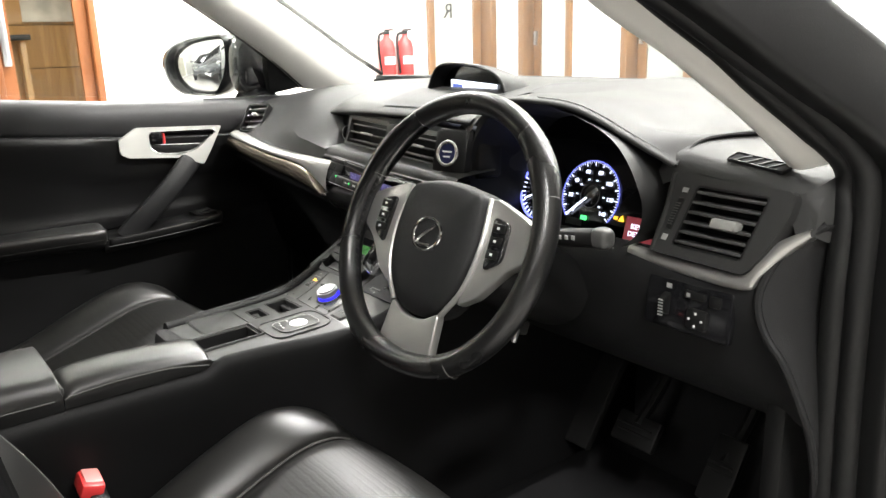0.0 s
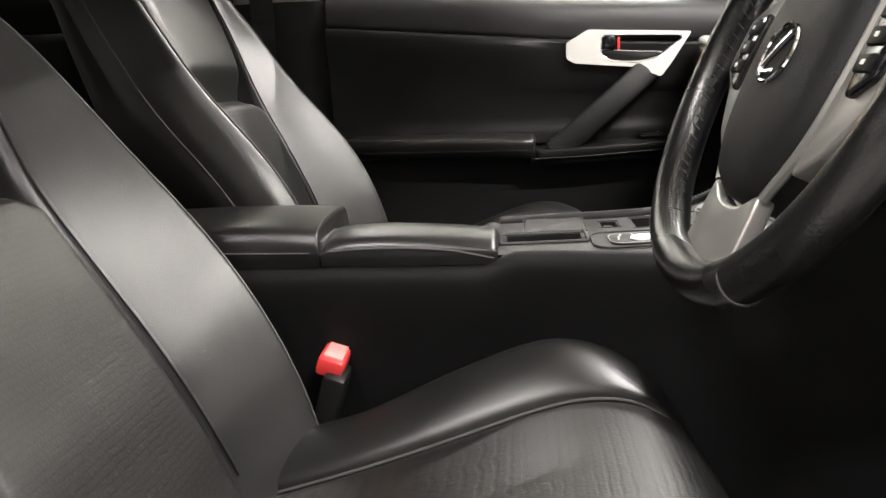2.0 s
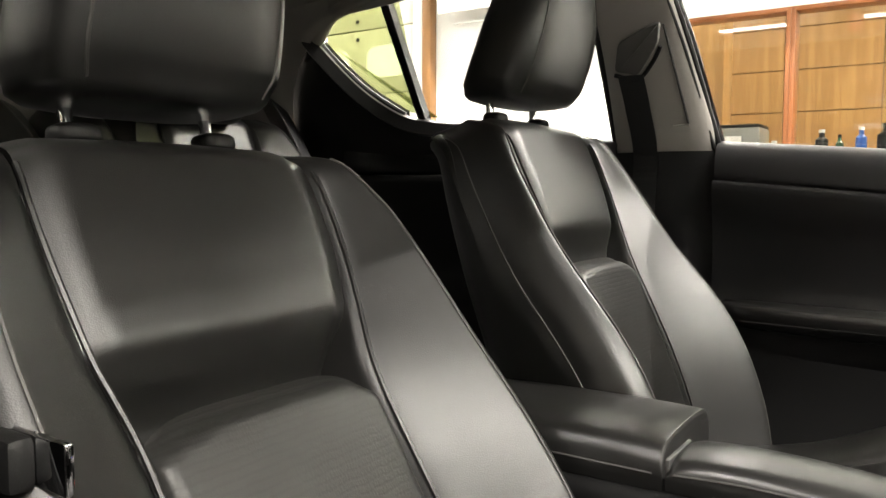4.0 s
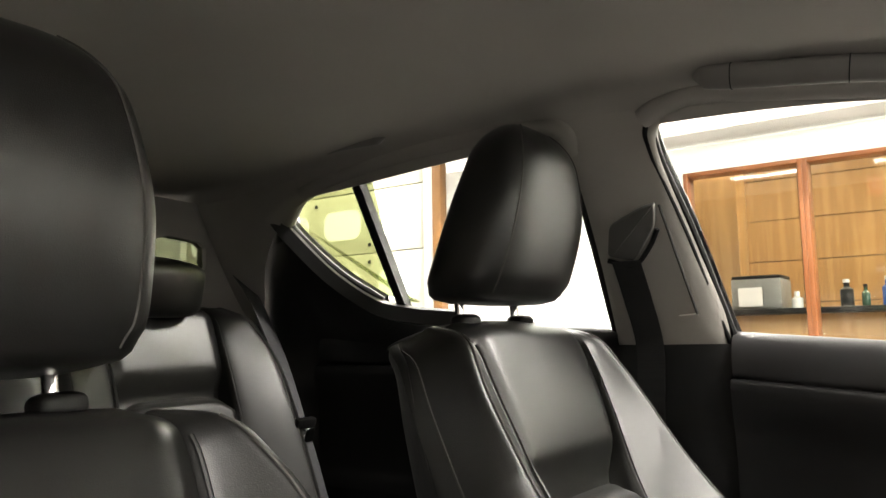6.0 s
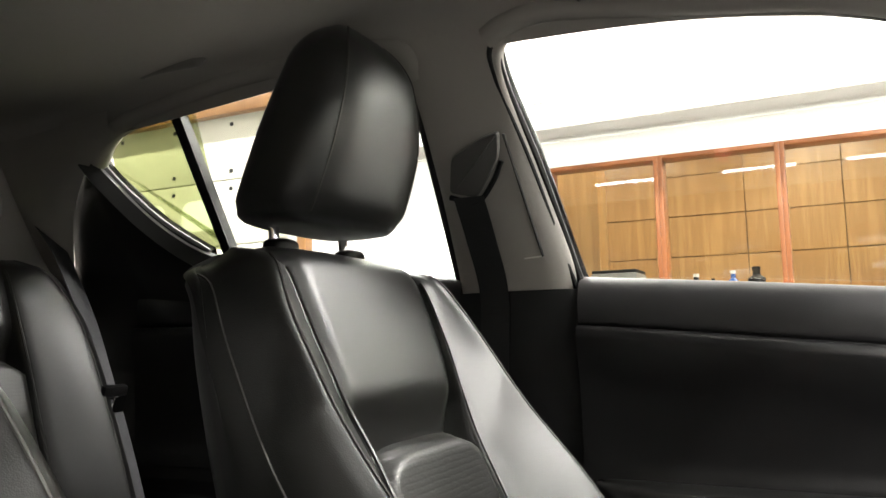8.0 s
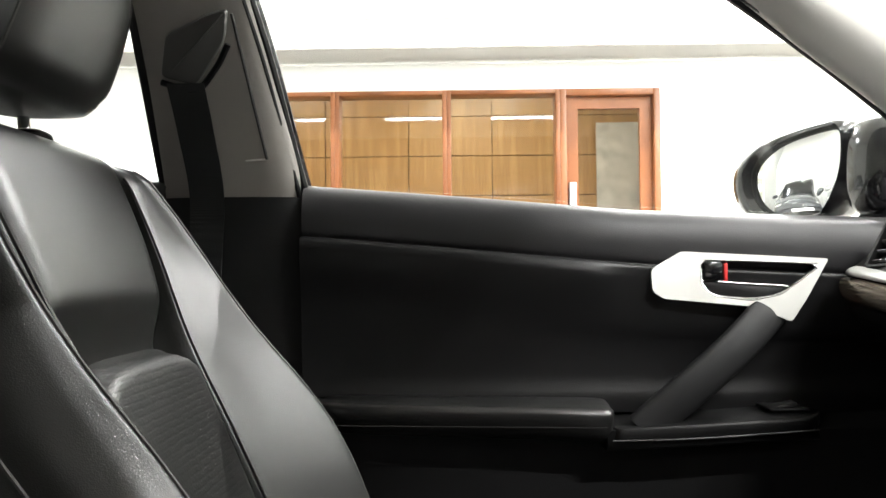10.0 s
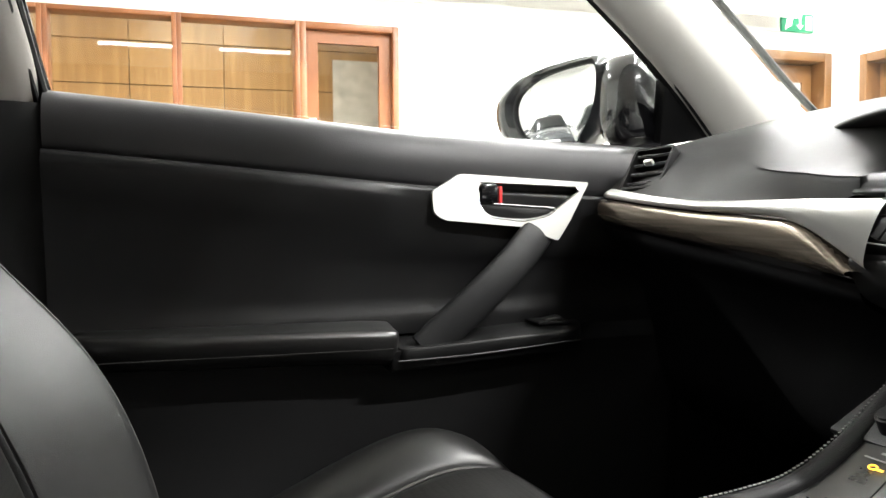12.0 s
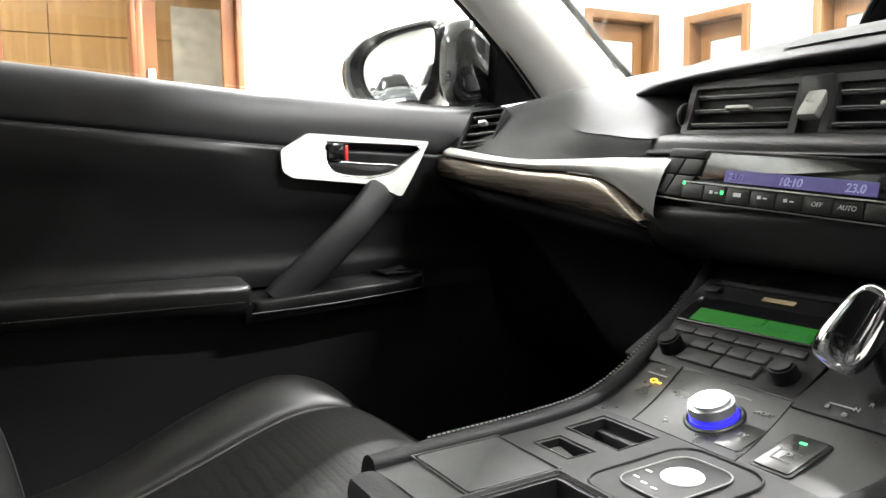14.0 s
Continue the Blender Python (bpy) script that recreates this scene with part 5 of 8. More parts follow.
part("rear_skin", thicken(loft([[(-0.72, -1.75, z), (-0.4, -1.95 + dz, z), (0, -2.0 + dz, z), (0.4, -1.95 + dz, z), (0.72, -1.75, z)] for z, dz in ((0.35, 0.0), (0.6, 0.0), (0.9, 0.06), (1.02, 0.12))], 24, 24), 0.01), PAINT, car, "black painted tailgate")
wp = part("wiper", tube([(0.56, 1.17, 0.985), (0.35, 1.22, 1.0), (0.1, 1.26, 0.992)], 0.006, 20, 6), RUBBER, car, "black wiper blade")


# ---- doors ----
def door_card(sg, ys, front):
    """Inner face of a door: sill roll, crease, hollow, armrest and lower pocket."""
    rows_u, rows_m, rows_l = [], [], []
    for y in ys:
        zs = np.interp(y, [-0.95, -0.5, -0.1, 0.1, 0.35, 0.7], [1.055, 1.045, 1.02, 1.004, 0.982, 0.968])
        zc = np.interp(y, [-0.95, -0.5, -0.1, 0.1, 0.35, 0.7], [0.966, 0.962, 0.948, 0.930, 0.906, 0.888])
        up = [(0.735, zs - 0.02), (0.715, zs - 0.003), (0.69, zs), (0.669, zs - 0.012), (0.660, (zs + zc) / 2), (0.660, zc + 0.010), (0.666, zc)]
        f = 1 - smooth01((y - 0.27) / 0.07)
        md = [(0.672, zc + 0.001), (0.658 - 0.003 * f, zc + 0.0005), (0.6535 - 0.006 * f, zc - 0.003), (0.6535 - 0.009 * f, zc - 0.010), (0.6535 - 0.010 * f, zc - 0.018), (0.6545 - 0.007 * f, zc - 0.042), (0.657, zc - 0.085), (0.661, 0.80), (0.661, 0.755), (0.656, 0.735), (0.655, 0.712)]
        lo = [(0.650, 0.69), (0.655, 0.66), (0.662, 0.6), (0.668, 0.45), (0.66, 0.3), (0.70, 0.26)]
        rows_u.append([(sg * x, y, z) for x, z in cr(up, 24)])
        rows_m.append([(sg * x, y, z) for x, z in cr(md, 24)])
        rows_l.append([(sg * x, y, z) for x, z in cr(lo, 16)])
    return grid(rows_u), grid(rows_m), grid(rows_l)


door = thing("passenger_door", (-0.75, 0.3, 0.3), "closed black vinyl passenger door with silver handle surround", "car door", "car doors")
ys = np.linspace(-0.105, 0.86, 50)
u_, m_, l_ = door_card(-1, ys, True)
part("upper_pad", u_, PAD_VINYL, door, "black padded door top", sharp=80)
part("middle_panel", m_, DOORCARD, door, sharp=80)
part("lower_panel", l_, DASH_DARK, door, sharp=80)
part("crease_piping", tube([(-0.661, y, np.interp(y, [-0.95, -0.5, -0.1, 0.1, 0.35, 0.7], [0.966, 0.962, 0.948, 0.930, 0.906, 0.888])) for y in np.linspace(-0.085, 0.37, 12)], 0.0022, 40, 6), DOORCARD, door)
sk = [[(-0.74, y, 0.965), (-0.83, y, 0.93), (-0.87, y, 0.85), (-0.885, y, 0.6), (-0.87, y, 0.35), (-0.80, y, 0.24)] for y in (-0.29, 0.1, 0.5, 0.97)]
part("outer_skin", thicken(loft(sk, 24, 12), 0.01), PAINT, door, "black painted door skin")
part("door_core", box((-0.735, 0.32, 0.6), (0.06, 0.86, 0.62), 0.01), PLASTIC, door)

# padded armrest with a stitched edge
arm = []
for y, xo, zt, zb in ((-0.085, 0.648, 0.733, 0.712), (-0.06, 0.610, 0.737, 0.706), (0.05, 0.590, 0.736, 0.703), (0.2, 0.586, 0.734, 0.699), (0.285, 0.587, 0.732, 0.694), (0.30, 0.60, 0.726, 0.696)):
    arm.append([(-0.67, y, zt - 0.008), (-0.645, y, zt), (-xo - 0.022, y, zt - 0.003), (-xo, y, (zt + zb) / 2 + 0.01), (-xo - 0.002, y, zb + 0.006), (-xo - 0.02, y, zb - 0.012), (-0.66, y, zb - 0.02)])
ar = part("armrest", loft(arm, 34, 40, False, True), LEATHER_ARM, door, "padded black armrest", sharp=70)
for k in range(68):
    yk = -0.055 + k * 0.0051
    part("stitch", box((-0.5862, yk, 0.7085 - 0.012 * (yk + 0.05)), (0.002, 0.0032, 0.0007), 0), THREAD_LIGHT, ar)
# pull strap and the switch tray below it
part("switch_tray", slab(round_poly([(-0.668, 0.29, 0.706), (-0.588, 0.30, 0.703), (-0.592, 0.545, 0.715), (-0.615, 0.565, 0.722), (-0.668, 0.545, 0.722)], 0.012), (0, 0, -0.018), 0.004), PLASTIC, door, "black switch tray")
part("tray_lip", tube([(-0.587, 0.296, 0.688), (-0.586, 0.4, 0.691), (-0.59, 0.55, 0.70)], 0.0013, 20, 6), PLASTIC_TILE, door)
part("tray_front", slab([(-0.592, 0.29, 0.70), (-0.596, 0.55, 0.71), (-0.604, 0.56, 0.685), (-0.60, 0.29, 0.672)], (-0.05, 0, 0), 0.003), PLASTIC, door)
sw = part("window_switch_plate", box((-0.632, 0.522, 0.7215), (0.046, 0.05, 0.004), 0.0018), PLASTIC, door, "gloss black window switch plate")
part("window_switch", box((-0.632, 0.525, 0.7245), (0.020, 0.026, 0.005), 0.0018, 2, Matrix.Rotation(radians(10), 4, "X")), PLASTIC_MID, sw)
strap_path = [(-0.652, 0.520, 0.850), (-0.632, 0.497, 0.832), (-0.612, 0.455, 0.797), (-0.603, 0.40, 0.752), (-0.603, 0.352, 0.712), (-0.603, 0.335, 0.697)]
part("pull_strap", sweep(strap_path, [tuple(q) for q in round_poly([(-0.023, -0.010), (0.023, -0.010), (0.024, 0.006), (0.0, 0.010), (-0.024, 0.006)], 0.008, 4)], 40, (0, 0.75, -0.55)), DASH_DARK, door, "black leather pull handle", sharp=70)

# silver handle surround
XP = -0.645
plate_o = [(0.3605, 0.9), (0.402, 0.9235), (0.5945, 0.9125), (0.558, 0.858), (0.537, 0.831), (0.520, 0.838), (0.492, 0.8505), (0.375, 0.8615), (0.3605, 0.871)]
plate_i = [(0.4265, 0.906), (0.434, 0.912), (0.572, 0.9065), (0.577, 0.900), (0.526, 0.8655), (0.487, 0.8585), (0.440, 0.8645), (0.4245, 0.880)]
lever_line = [(0.4265, 0.884), (0.455, 0.8825), (0.496, 0.8795), (0.538, 0.8765), (0.531, 0.869), (0.512, 0.8635), (0.487, 0.8612), (0.452, 0.8640), (0.434, 0.8705), (0.4275, 0.878)]


def on_plate(d, pts):
    """Points of the handle's plate, which leans a little outward at its top."""
    return [(XP + d - (z - 0.875) * 0.22, y, z) for y, z in pts]


hp = part("handle_surround", ring_fill(on_plate(-0.004, round_poly(plate_o, 0.005)), [on_plate(-0.004, round_poly(plate_i, 0.008))], (0.008, 0, 0)), SILVER, door, "satin silver handle surround")
part("chrome_edge", tube(on_plate(0.004, round_poly(plate_i, 0.008)), 0.0009, 120, 8, True), CHROME, hp, "thin chrome edge")
part("handle_bowl", slab(on_plate(-0.03, round_poly(plate_i, 0.008)), (-0.006, 0, 0), 0.002), PLASTIC, hp, "dark handle recess")
part("bowl_wall", grid([on_plate(0.002, round_poly(plate_i, 0.008)), on_plate(-0.032, round_poly(plate_i, 0.008))], True), PLASTIC, hp)
lv = part("handle_lever", slab(on_plate(-0.003, lever_line), (-0.012, 0, 0), 0.002), PLASTIC, hp, "dark door lever with a chrome edge")
part("lever_edge", tube(on_plate(-0.002, lever_line), 0.0013, 90, 8, True), CHROME, lv, "chrome lever edge")
lk = part("lock_knob", box((XP - 0.006, 0.4415, 0.8975), (0.016, 0.026, 0.026), 0.005), GLOSS, hp, "black lock slider")
part("lock_mark", box((XP - 0.009, 0.4595, 0.8955), (0.01, 0.005, 0.023), 0.001), RED, hp, "red unlocked mark")

# rear door cards and the open driver's door
rdoor = thing("rear_door", (-0.75, -0.6, 0.3), "closed black rear passenger door with trim darkened for shade", "car door", "car doors")
u_, m_, l_ = door_card(-1, np.linspace(-0.98, -0.292, 36), False)
# same pad as the front door's, coloured darker for the dim rear
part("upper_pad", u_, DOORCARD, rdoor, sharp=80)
part("middle_panel", m_, DASH_DARK, rdoor, sharp=80)
part("lower_panel", l_, DASH_DARK, rdoor, sharp=80)
part("pull_cup", box((-0.645, -0.45, 0.80), (0.02, 0.2, 0.012), 0.004), PLASTIC_MID, rdoor, "grey handle edge")
part("handle_trim", box((-0.655, -0.52, 0.93), (0.02, 0.13, 0.02), 0.006), PLASTIC_MID, rdoor)
part("outer_skin", thicken(loft([[(-0.74, y, 0.97), (-0.85, y, 0.9), (-0.885, y, 0.6), (-0.86, y, 0.32), (-0.80, y, 0.24)] for y in (-1.0, -0.7, -0.31)], 20, 10), 0.01), PAINT, rdoor, "black painted door skin")
rdoor2 = thing("rear_door", (0.75, -0.6, 0.3), "closed black rear door behind the driver", "car door", "car doors")
u_, m_, l_ = door_card(1, np.linspace(-0.98, -0.292, 36), False)
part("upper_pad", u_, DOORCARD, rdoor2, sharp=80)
part("middle_panel", m_, DASH_DARK, rdoor2, sharp=80)
part("lower_panel", l_, DASH_DARK, rdoor2, sharp=80)
part("outer_skin", thicken(loft([[(0.74, y, 0.97), (0.85, y, 0.9), (0.885, y, 0.6), (0.86, y, 0.32), (0.80, y, 0.24)] for y in (-1.0, -0.7, -0.31)], 20, 10), 0.01), PAINT, rdoor2, "black painted door skin")

odoor = thing("open_door", (0.86, 0.98, 0.3), "open black driver's door with window frame", "car door", "car doors")
HM = Matrix.Translation((0.86, 0.96, 0)) @ Matrix.Rotation(radians(82), 4, "Z")
def hinge(bm):
    bm.transform(HM)
    return bm
part("inner_card", hinge(loft([[(-0.05, -y, 0.97), (-0.06, -y, 0.85), (-0.035, -y, 0.72), (-0.05, -y, 0.45), (-0.02, -y, 0.28)] for y in (0.0, 0.4, 0.8, 1.05)], 20, 12)), DOORCARD, odoor, sharp=80)
part("outer_skin", hinge(loft([[(0.0, -y, 0.97), (0.035, -y, 0.85), (0.04, -y, 0.6), (0.0, -y, 0.26)] for y in (0.0, 0.4, 0.8, 1.05)], 20, 12)), PAINT, odoor, "black painted door skin")
part("window_frame", hinge(tube([(-0.02, -0.05, 0.97), (-0.10, -0.35, 1.14), (-0.19, -0.62, 1.27), (-0.22, -0.85, 1.34), (-0.2, -1.02, 1.30), (-0.06, -1.05, 1.0)], 0.026, 50, 10)), GLOSS, odoor, "black window frame")
part("sill_strip", hinge(box((-0.03, -0.52, 0.975), (0.06, 1.04, 0.02), 0.008)), DOORCARD, odoor)


# ---- wing mirror ----
mirror = thing("wing_mirror", (-0.80, 0.70, 0.97), "gloss black wing mirror reflecting the showroom", "wing mirror")
MC = np.array((-0.835, 0.632, 1.045))
MX = Vector((0.907, 0.42, 0.02)).normalized()
MZ = Vector((0.05, 0.005, 1.0)).normalized()
mm = basis(MC, MX, MZ)
outl = [(-0.084, 0.012), (-0.065, 0.036), (-0.02, 0.055), (0.050, 0.062), (0.082, 0.056), (0.085, 0.02), (0.077, -0.015), (0.060, -0.045), (0.036, -0.065), (-0.03, -0.062), (-0.064, -0.046), (-0.082, -0.02)]
loop = [mm @ Vector((x, y, 0)) for x, y in cr(outl, 60, True)]
back_n = mm.to_3x3() @ Vector((0, 0, -1))
if back_n.y < 0:
    back_n = -back_n
def ring(k, d, shell=0.0):
    """The glass outline scaled by k and set back by d; shell 1: the wider outline of the housing."""
    c = sum(loop, Vector()) / len(loop)
    out = []
    for x, y in cr(outl, 60, True):
        wide = Vector(((x - 0.085) * (1 + 0.32 * shell) + 0.085 + 0.010 * shell, y * (1 + 0.19 * shell), 0))
        out.append(c + (mm @ wide - c) * k + back_n * d)
    return out


part("housing", grid([ring(1.0, 0.010), ring(1.04, -0.004, 0.1), ring(1.0, -0.009, 0.55), ring(1.0, -0.002, 0.95), ring(1.0, 0.02, 1.05), ring(1.0, 0.05, 0.95), ring(0.86, 0.09, 0.9), ring(0.45, 0.122, 0.8), ring(0.05, 0.13, 0.5)], True, True), PAINT, mirror, "gloss black mirror shell", sharp=80)
part("mirror_glass", grid([ring(k, 0.0005 + 0.0042 * k * k) for k in (1.0, 0.9, 0.8, 0.7, 0.6, 0.5, 0.4, 0.3, 0.2, 0.1, 0.01)] , True, True), MIRROR, mirror, "convex mirror glass", sharp=80)
part("bezel", tube([tuple(p) for p in ring(1.02, 0.003)], 0.004, 120, 8, True), PLASTIC, mirror)
part("mirror_foot", superell((-0.75, 0.735, 0.955), 0.05, 0.05, 0.03, 2.8), PAINT, mirror)
part("cover_step", superell((-0.748, 0.728, 1.045), 0.040, 0.060, 0.074, 3.2, Matrix.Rotation(radians(20), 4, "Z")), PAINT, mirror, "black mirror arm")
part("door_cheek", slab([tuple(side(y, z, 0.0)) for y, z in ((0.75, 0.97), (0.722, 1.064), (0.845, 0.985))], tuple(side(0, 1, 0.03) - side(0, 1, 0.0)), 0.004), PLASTIC, car, "black mirror corner panel")


# ---- belts, grab handles ----
belt = thing("seat_belt", (-0.6, -0.2, 0.5), "black seat belt hanging from its pillar guide", "seat belt", "seat belts")
guide_c = side(-0.222, 1.18, -0.03)
inw = np.array((0.857, 0, -0.514))
# dark grey strip drawn in place of the slot's soft shading
part("groove", tube([side(-0.163, 1.224, -0.026), side(-0.153, 1.14, -0.0275), side(-0.144, 1.063, -0.027)], 0.0022, 12, 6), PLASTIC_MID, belt, "slot beside the belt, its shade drawn as a strip")
part("foot_edge", tube([side(-0.172, 1.062, -0.0285), side(-0.144, 1.063, -0.0275)], 0.0014, 2, 6, smooth=False), PILLAR, belt)
part("adjuster", slab(round_poly([tuple(side(y, z, -0.030)) for y, z in ((-0.163, 1.232), (-0.172, 1.200), (-0.216, 1.152), (-0.258, 1.162), (-0.243, 1.206), (-0.190, 1.226))], 0.009), tuple(inw * 0.014), 0.005), mat("adjuster_plastic", (0.09, 0.088, 0.083), 0.5, vary=0.05), belt, "grey belt height adjuster")
part("guide_loop", tube([side(-0.256, 1.158, -0.046), side(-0.216, 1.149, -0.048), side(-0.186, 1.172, -0.046), side(-0.168, 1.196, -0.042)], 0.004, 24, 8), PLASTIC, belt, "black belt guide")
part("webbing", sweep([side(-0.225, 1.158, -0.052), side(-0.225, 1.10, -0.046), side(-0.228, 1.02, -0.04), (-0.655, -0.235, 0.9), (-0.66, -0.245, 0.7), (-0.665, -0.25, 0.45)], [(-0.023, -0.0007), (0.023, -0.0007), (0.023, 0.0007), (-0.023, 0.0007)], 40, (0, 1, 0)), WEB, belt, "black belt webbing")
rb = thing("rear_seat_belt", (-0.56, -1.0, 0.6), "grey rear seat belt with its buckle tongue", "seat belt", "seat belts")
part("webbing", sweep([(-0.585, -1.16, 1.17), (-0.572, -1.09, 1.11), (-0.556, -0.99, 0.98), (-0.552, -0.93, 0.86), (-0.555, -0.89, 0.76), (-0.565, -0.84, 0.6)], [(-0.023, -0.0008), (0.023, -0.0008), (0.023, 0.0008), (-0.023, 0.0008)], 40, (1, 0.3, 0)), mat("grey_webbing", (0.09, 0.09, 0.095), 0.5, bump=0.3, bump_scale=400, kind="weave"), rb, "grey belt webbing")
tg = part("tongue", box((-0.552, -0.915, 0.855), (0.052, 0.016, 0.022), 0.006, 2, Matrix.Rotation(radians(-20), 4, "X")), PLASTIC, rb, "black belt tongue")
part("tongue_plate", box((-0.553, -0.905, 0.832), (0.026, 0.004, 0.03), 0.001, 1, Matrix.Rotation(radians(-20), 4, "X")), CHROME, tg)
part("anchor_cover", superell((-0.585, -1.165, 1.19), 0.02, 0.03, 0.035, 3), PLASTIC, rb)
db = thing("driver_seat_belt", (0.62, -0.2, 0.5), "black driver's seat belt with chrome tongue", "seat belt", "seat belts")
part("webbing", sweep([side(-0.222, 1.165, -0.04, 1), (0.625, -0.2, 1.0), (0.60, -0.17, 0.86), (0.60, -0.12, 0.7), (0.62, -0.08, 0.45)], [(-0.023, -0.0007), (0.023, -0.0007), (0.023, 0.0007), (-0.023, 0.0007)], 40, (0.2, 1, 0)), WEB, db, "black belt webbing")
part("tongue", box((0.588, -0.142, 0.79), (0.016, 0.05, 0.03), 0.005), PLASTIC, db)
part("tongue_plate", box((0.578, -0.122, 0.79), (0.006, 0.06, 0.028), 0.002), CHROME, db, "chrome belt tongue")
part("guide", superell((0.60, -0.222, 1.18), 0.02, 0.035, 0.02, 3), PLASTIC, db)

bk = thing("belt_buckle", (0.105, 0.05, 0.35), "red belt buckle beside the driver's seat", "belt buckle", "belt buckles")
R = Matrix.Rotation(radians(-18), 4, "X") @ Matrix.Rotation(radians(8), 4, "Y")
part("stalk", box((0.105, 0.045, 0.465), (0.042, 0.026, 0.16), 0.006, 2, R), PLASTIC, bk)
part("release_button", box((0.103, 0.062, 0.548), (0.047, 0.03, 0.022), 0.005, 2, R), RED, bk, "red release button")
part("button_face", box((0.103, 0.066, 0.5585), (0.036, 0.022, 0.004), 0.002, 2, R), mat("pale_red_face", (0.85, 0.35, 0.33), 0.3), bk)
copy_thing(bk, pose(0.105 - 0.2, 0.05 - 0.03, 0.36))


def grab_handle(path, joints, label, m, wide=0.019):
    """A folded handle lying against the lining, with joint lines at two places along it."""
    t = thing("grab_handle", path[len(path) // 2], label, "grab handle", "roof grab handles")
    prof = [tuple(q) for q in round_poly([(-wide, -0.010), (wide * 0.8, -0.010), (wide, 0.004), (0.0, 0.010), (-wide * 0.9, 0.006)], 0.008, 5)]
    c = cr(path, 60)
    rows = []
    for k, q in enumerate(c):
        tan = c[min(k + 1, 59)] - c[max(k - 1, 0)]
        tan /= np.linalg.norm(tan)
        s = np.array((0.55, 0, 0.835))
        s -= tan * (s @ tan)
        o = np.cross(tan, s)
        e = min(1.0, 0.25 + 1.2 * min(k, 59 - k) / 8)
        rows.append([q + s * a * e + o * b * e for a, b in prof])
    g = part("grip", grid(rows, True, True), m, t, "grey plastic grip", sharp=70)
    for j_ in joints:
        k = int(np.argmin(np.abs(c[:, 1] - j_)))
        mid_ = np.mean(rows[k], 0)
        part("joint", tube([mid_ + (r - mid_) * 1.01 for r in rows[k]], 0.0009, 30, 5, True), PLASTIC, g, "dark joint line")
    return t


GRAB = mat("grab_plastic", (0.2, 0.19, 0.18), 0.5, vary=0.05)
grab_handle([(-0.437, -0.074, 1.362), (-0.434, -0.024, 1.351), (-0.436, 0.05, 1.341), (-0.437, 0.115, 1.332), (-0.446, 0.17, 1.324)], (-0.024, 0.115), "folded grey grab handle above the passenger window", GRAB)
grab_handle([(-0.43, -0.745, 1.366), (-0.427, -0.70, 1.368), (-0.428, -0.60, 1.366)], (), "folded grey grab handle above the rear window", GRAB, 0.014)


# ---- dashboard ----
dash = thing("dashboard", (0, 0.8, 0.6), "charcoal moulded dashboard with air vents and silver trim", "dashboard")
PAD = [
    (-0.655, [(0.95, 0.968), (0.84, 0.972), (0.755, 0.968), (0.70, 0.956), (0.665, 0.930), (0.625, 0.898)]),
    (-0.60, [(1.02, 0.985), (0.89, 0.988), (0.77, 0.977), (0.705, 0.961), (0.664, 0.930), (0.620, 0.894)]),
    (-0.50, [(1.11, 0.993), (0.93, 0.999), (0.785, 0.988), (0.71, 0.967), (0.658, 0.926), (0.616, 0.887)]),
    (-0.40, [(1.17, 0.997), (0.95, 1.005), (0.79, 0.994), (0.705, 0.970), (0.640, 0.928), (0.614, 0.882)]),
    (-0.32, [(1.21, 1.0), (0.97, 1.008), (0.80, 0.998), (0.69, 0.958), (0.620, 0.914), (0.612, 0.880)]),
    (-0.27, [(1.22, 1.0), (0.98, 1.01), (0.80, 0.999), (0.69, 0.952), (0.617, 0.908), (0.613, 0.877)]),
    (-0.238, [(1.23, 1.0), (0.98, 1.01), (0.80, 0.998), (0.70, 0.948), (0.615, 0.904), (0.612, 0.877)]),
    (-0.217, [(1.23, 1.0), (0.98, 1.01), (0.80, 0.996), (0.712, 0.942), (0.614, 0.902), (0.612, 0.880)]),
    (-0.204, [(1.23, 1.0), (0.98, 1.0), (0.80, 0.988), (0.735, 0.930), (0.613, 0.901), (0.612, 0.883)]),
    (-0.197, [(1.23, 0.99), (0.98, 0.99), (0.80, 0.973), (0.745, 0.914), (0.612, 0.900), (0.612, 0.884)]),
]


def crease_rows(sections):
    """The pad's cross sections, with a firmer edge above the front band."""
    for x, pr in sections:
        k = smooth01((x + 0.42) / 0.1)
        e, up, dn = np.array(pr[4]), np.array(pr[3]), np.array(pr[5])
        a, b = e + (up - e) * (0.3 - 0.22 * k), e + (dn - e) * (0.3 - 0.16 * k)
        yield [(x, *q) for q in pr[:4]] + [(x, *a), (x, *b), (x, *dn)]


part("passenger_pad", loft(list(crease_rows(PAD)), 80, 60), DASH, dash, "charcoal soft dashboard pad", sharp=80)
CEN = [(-0.33, -0.012, 0.034), (-0.27, -0.004, 0.014), (-0.206, 0.0, 0.0), (-0.12, 0.004, 0.0), (0.0, 0.006, 0.0), (0.1, 0.006, 0.0), (0.17, 0.004, 0.0)]
part("centre_pad", loft([[(x, 1.24, 1.0), (x, 0.98, 1.01 + d), (x, 0.80 + 0.6 * g, 1.003 + d), (x, 0.715 + g, 0.988 + d), (x, 0.675 + g, 0.972 + d), (x, 0.664 + g, 0.960 + d), (x, 0.70 + g, 0.953 + d)] for x, d, g in CEN], 60, 24), DASH, dash, sharp=80)

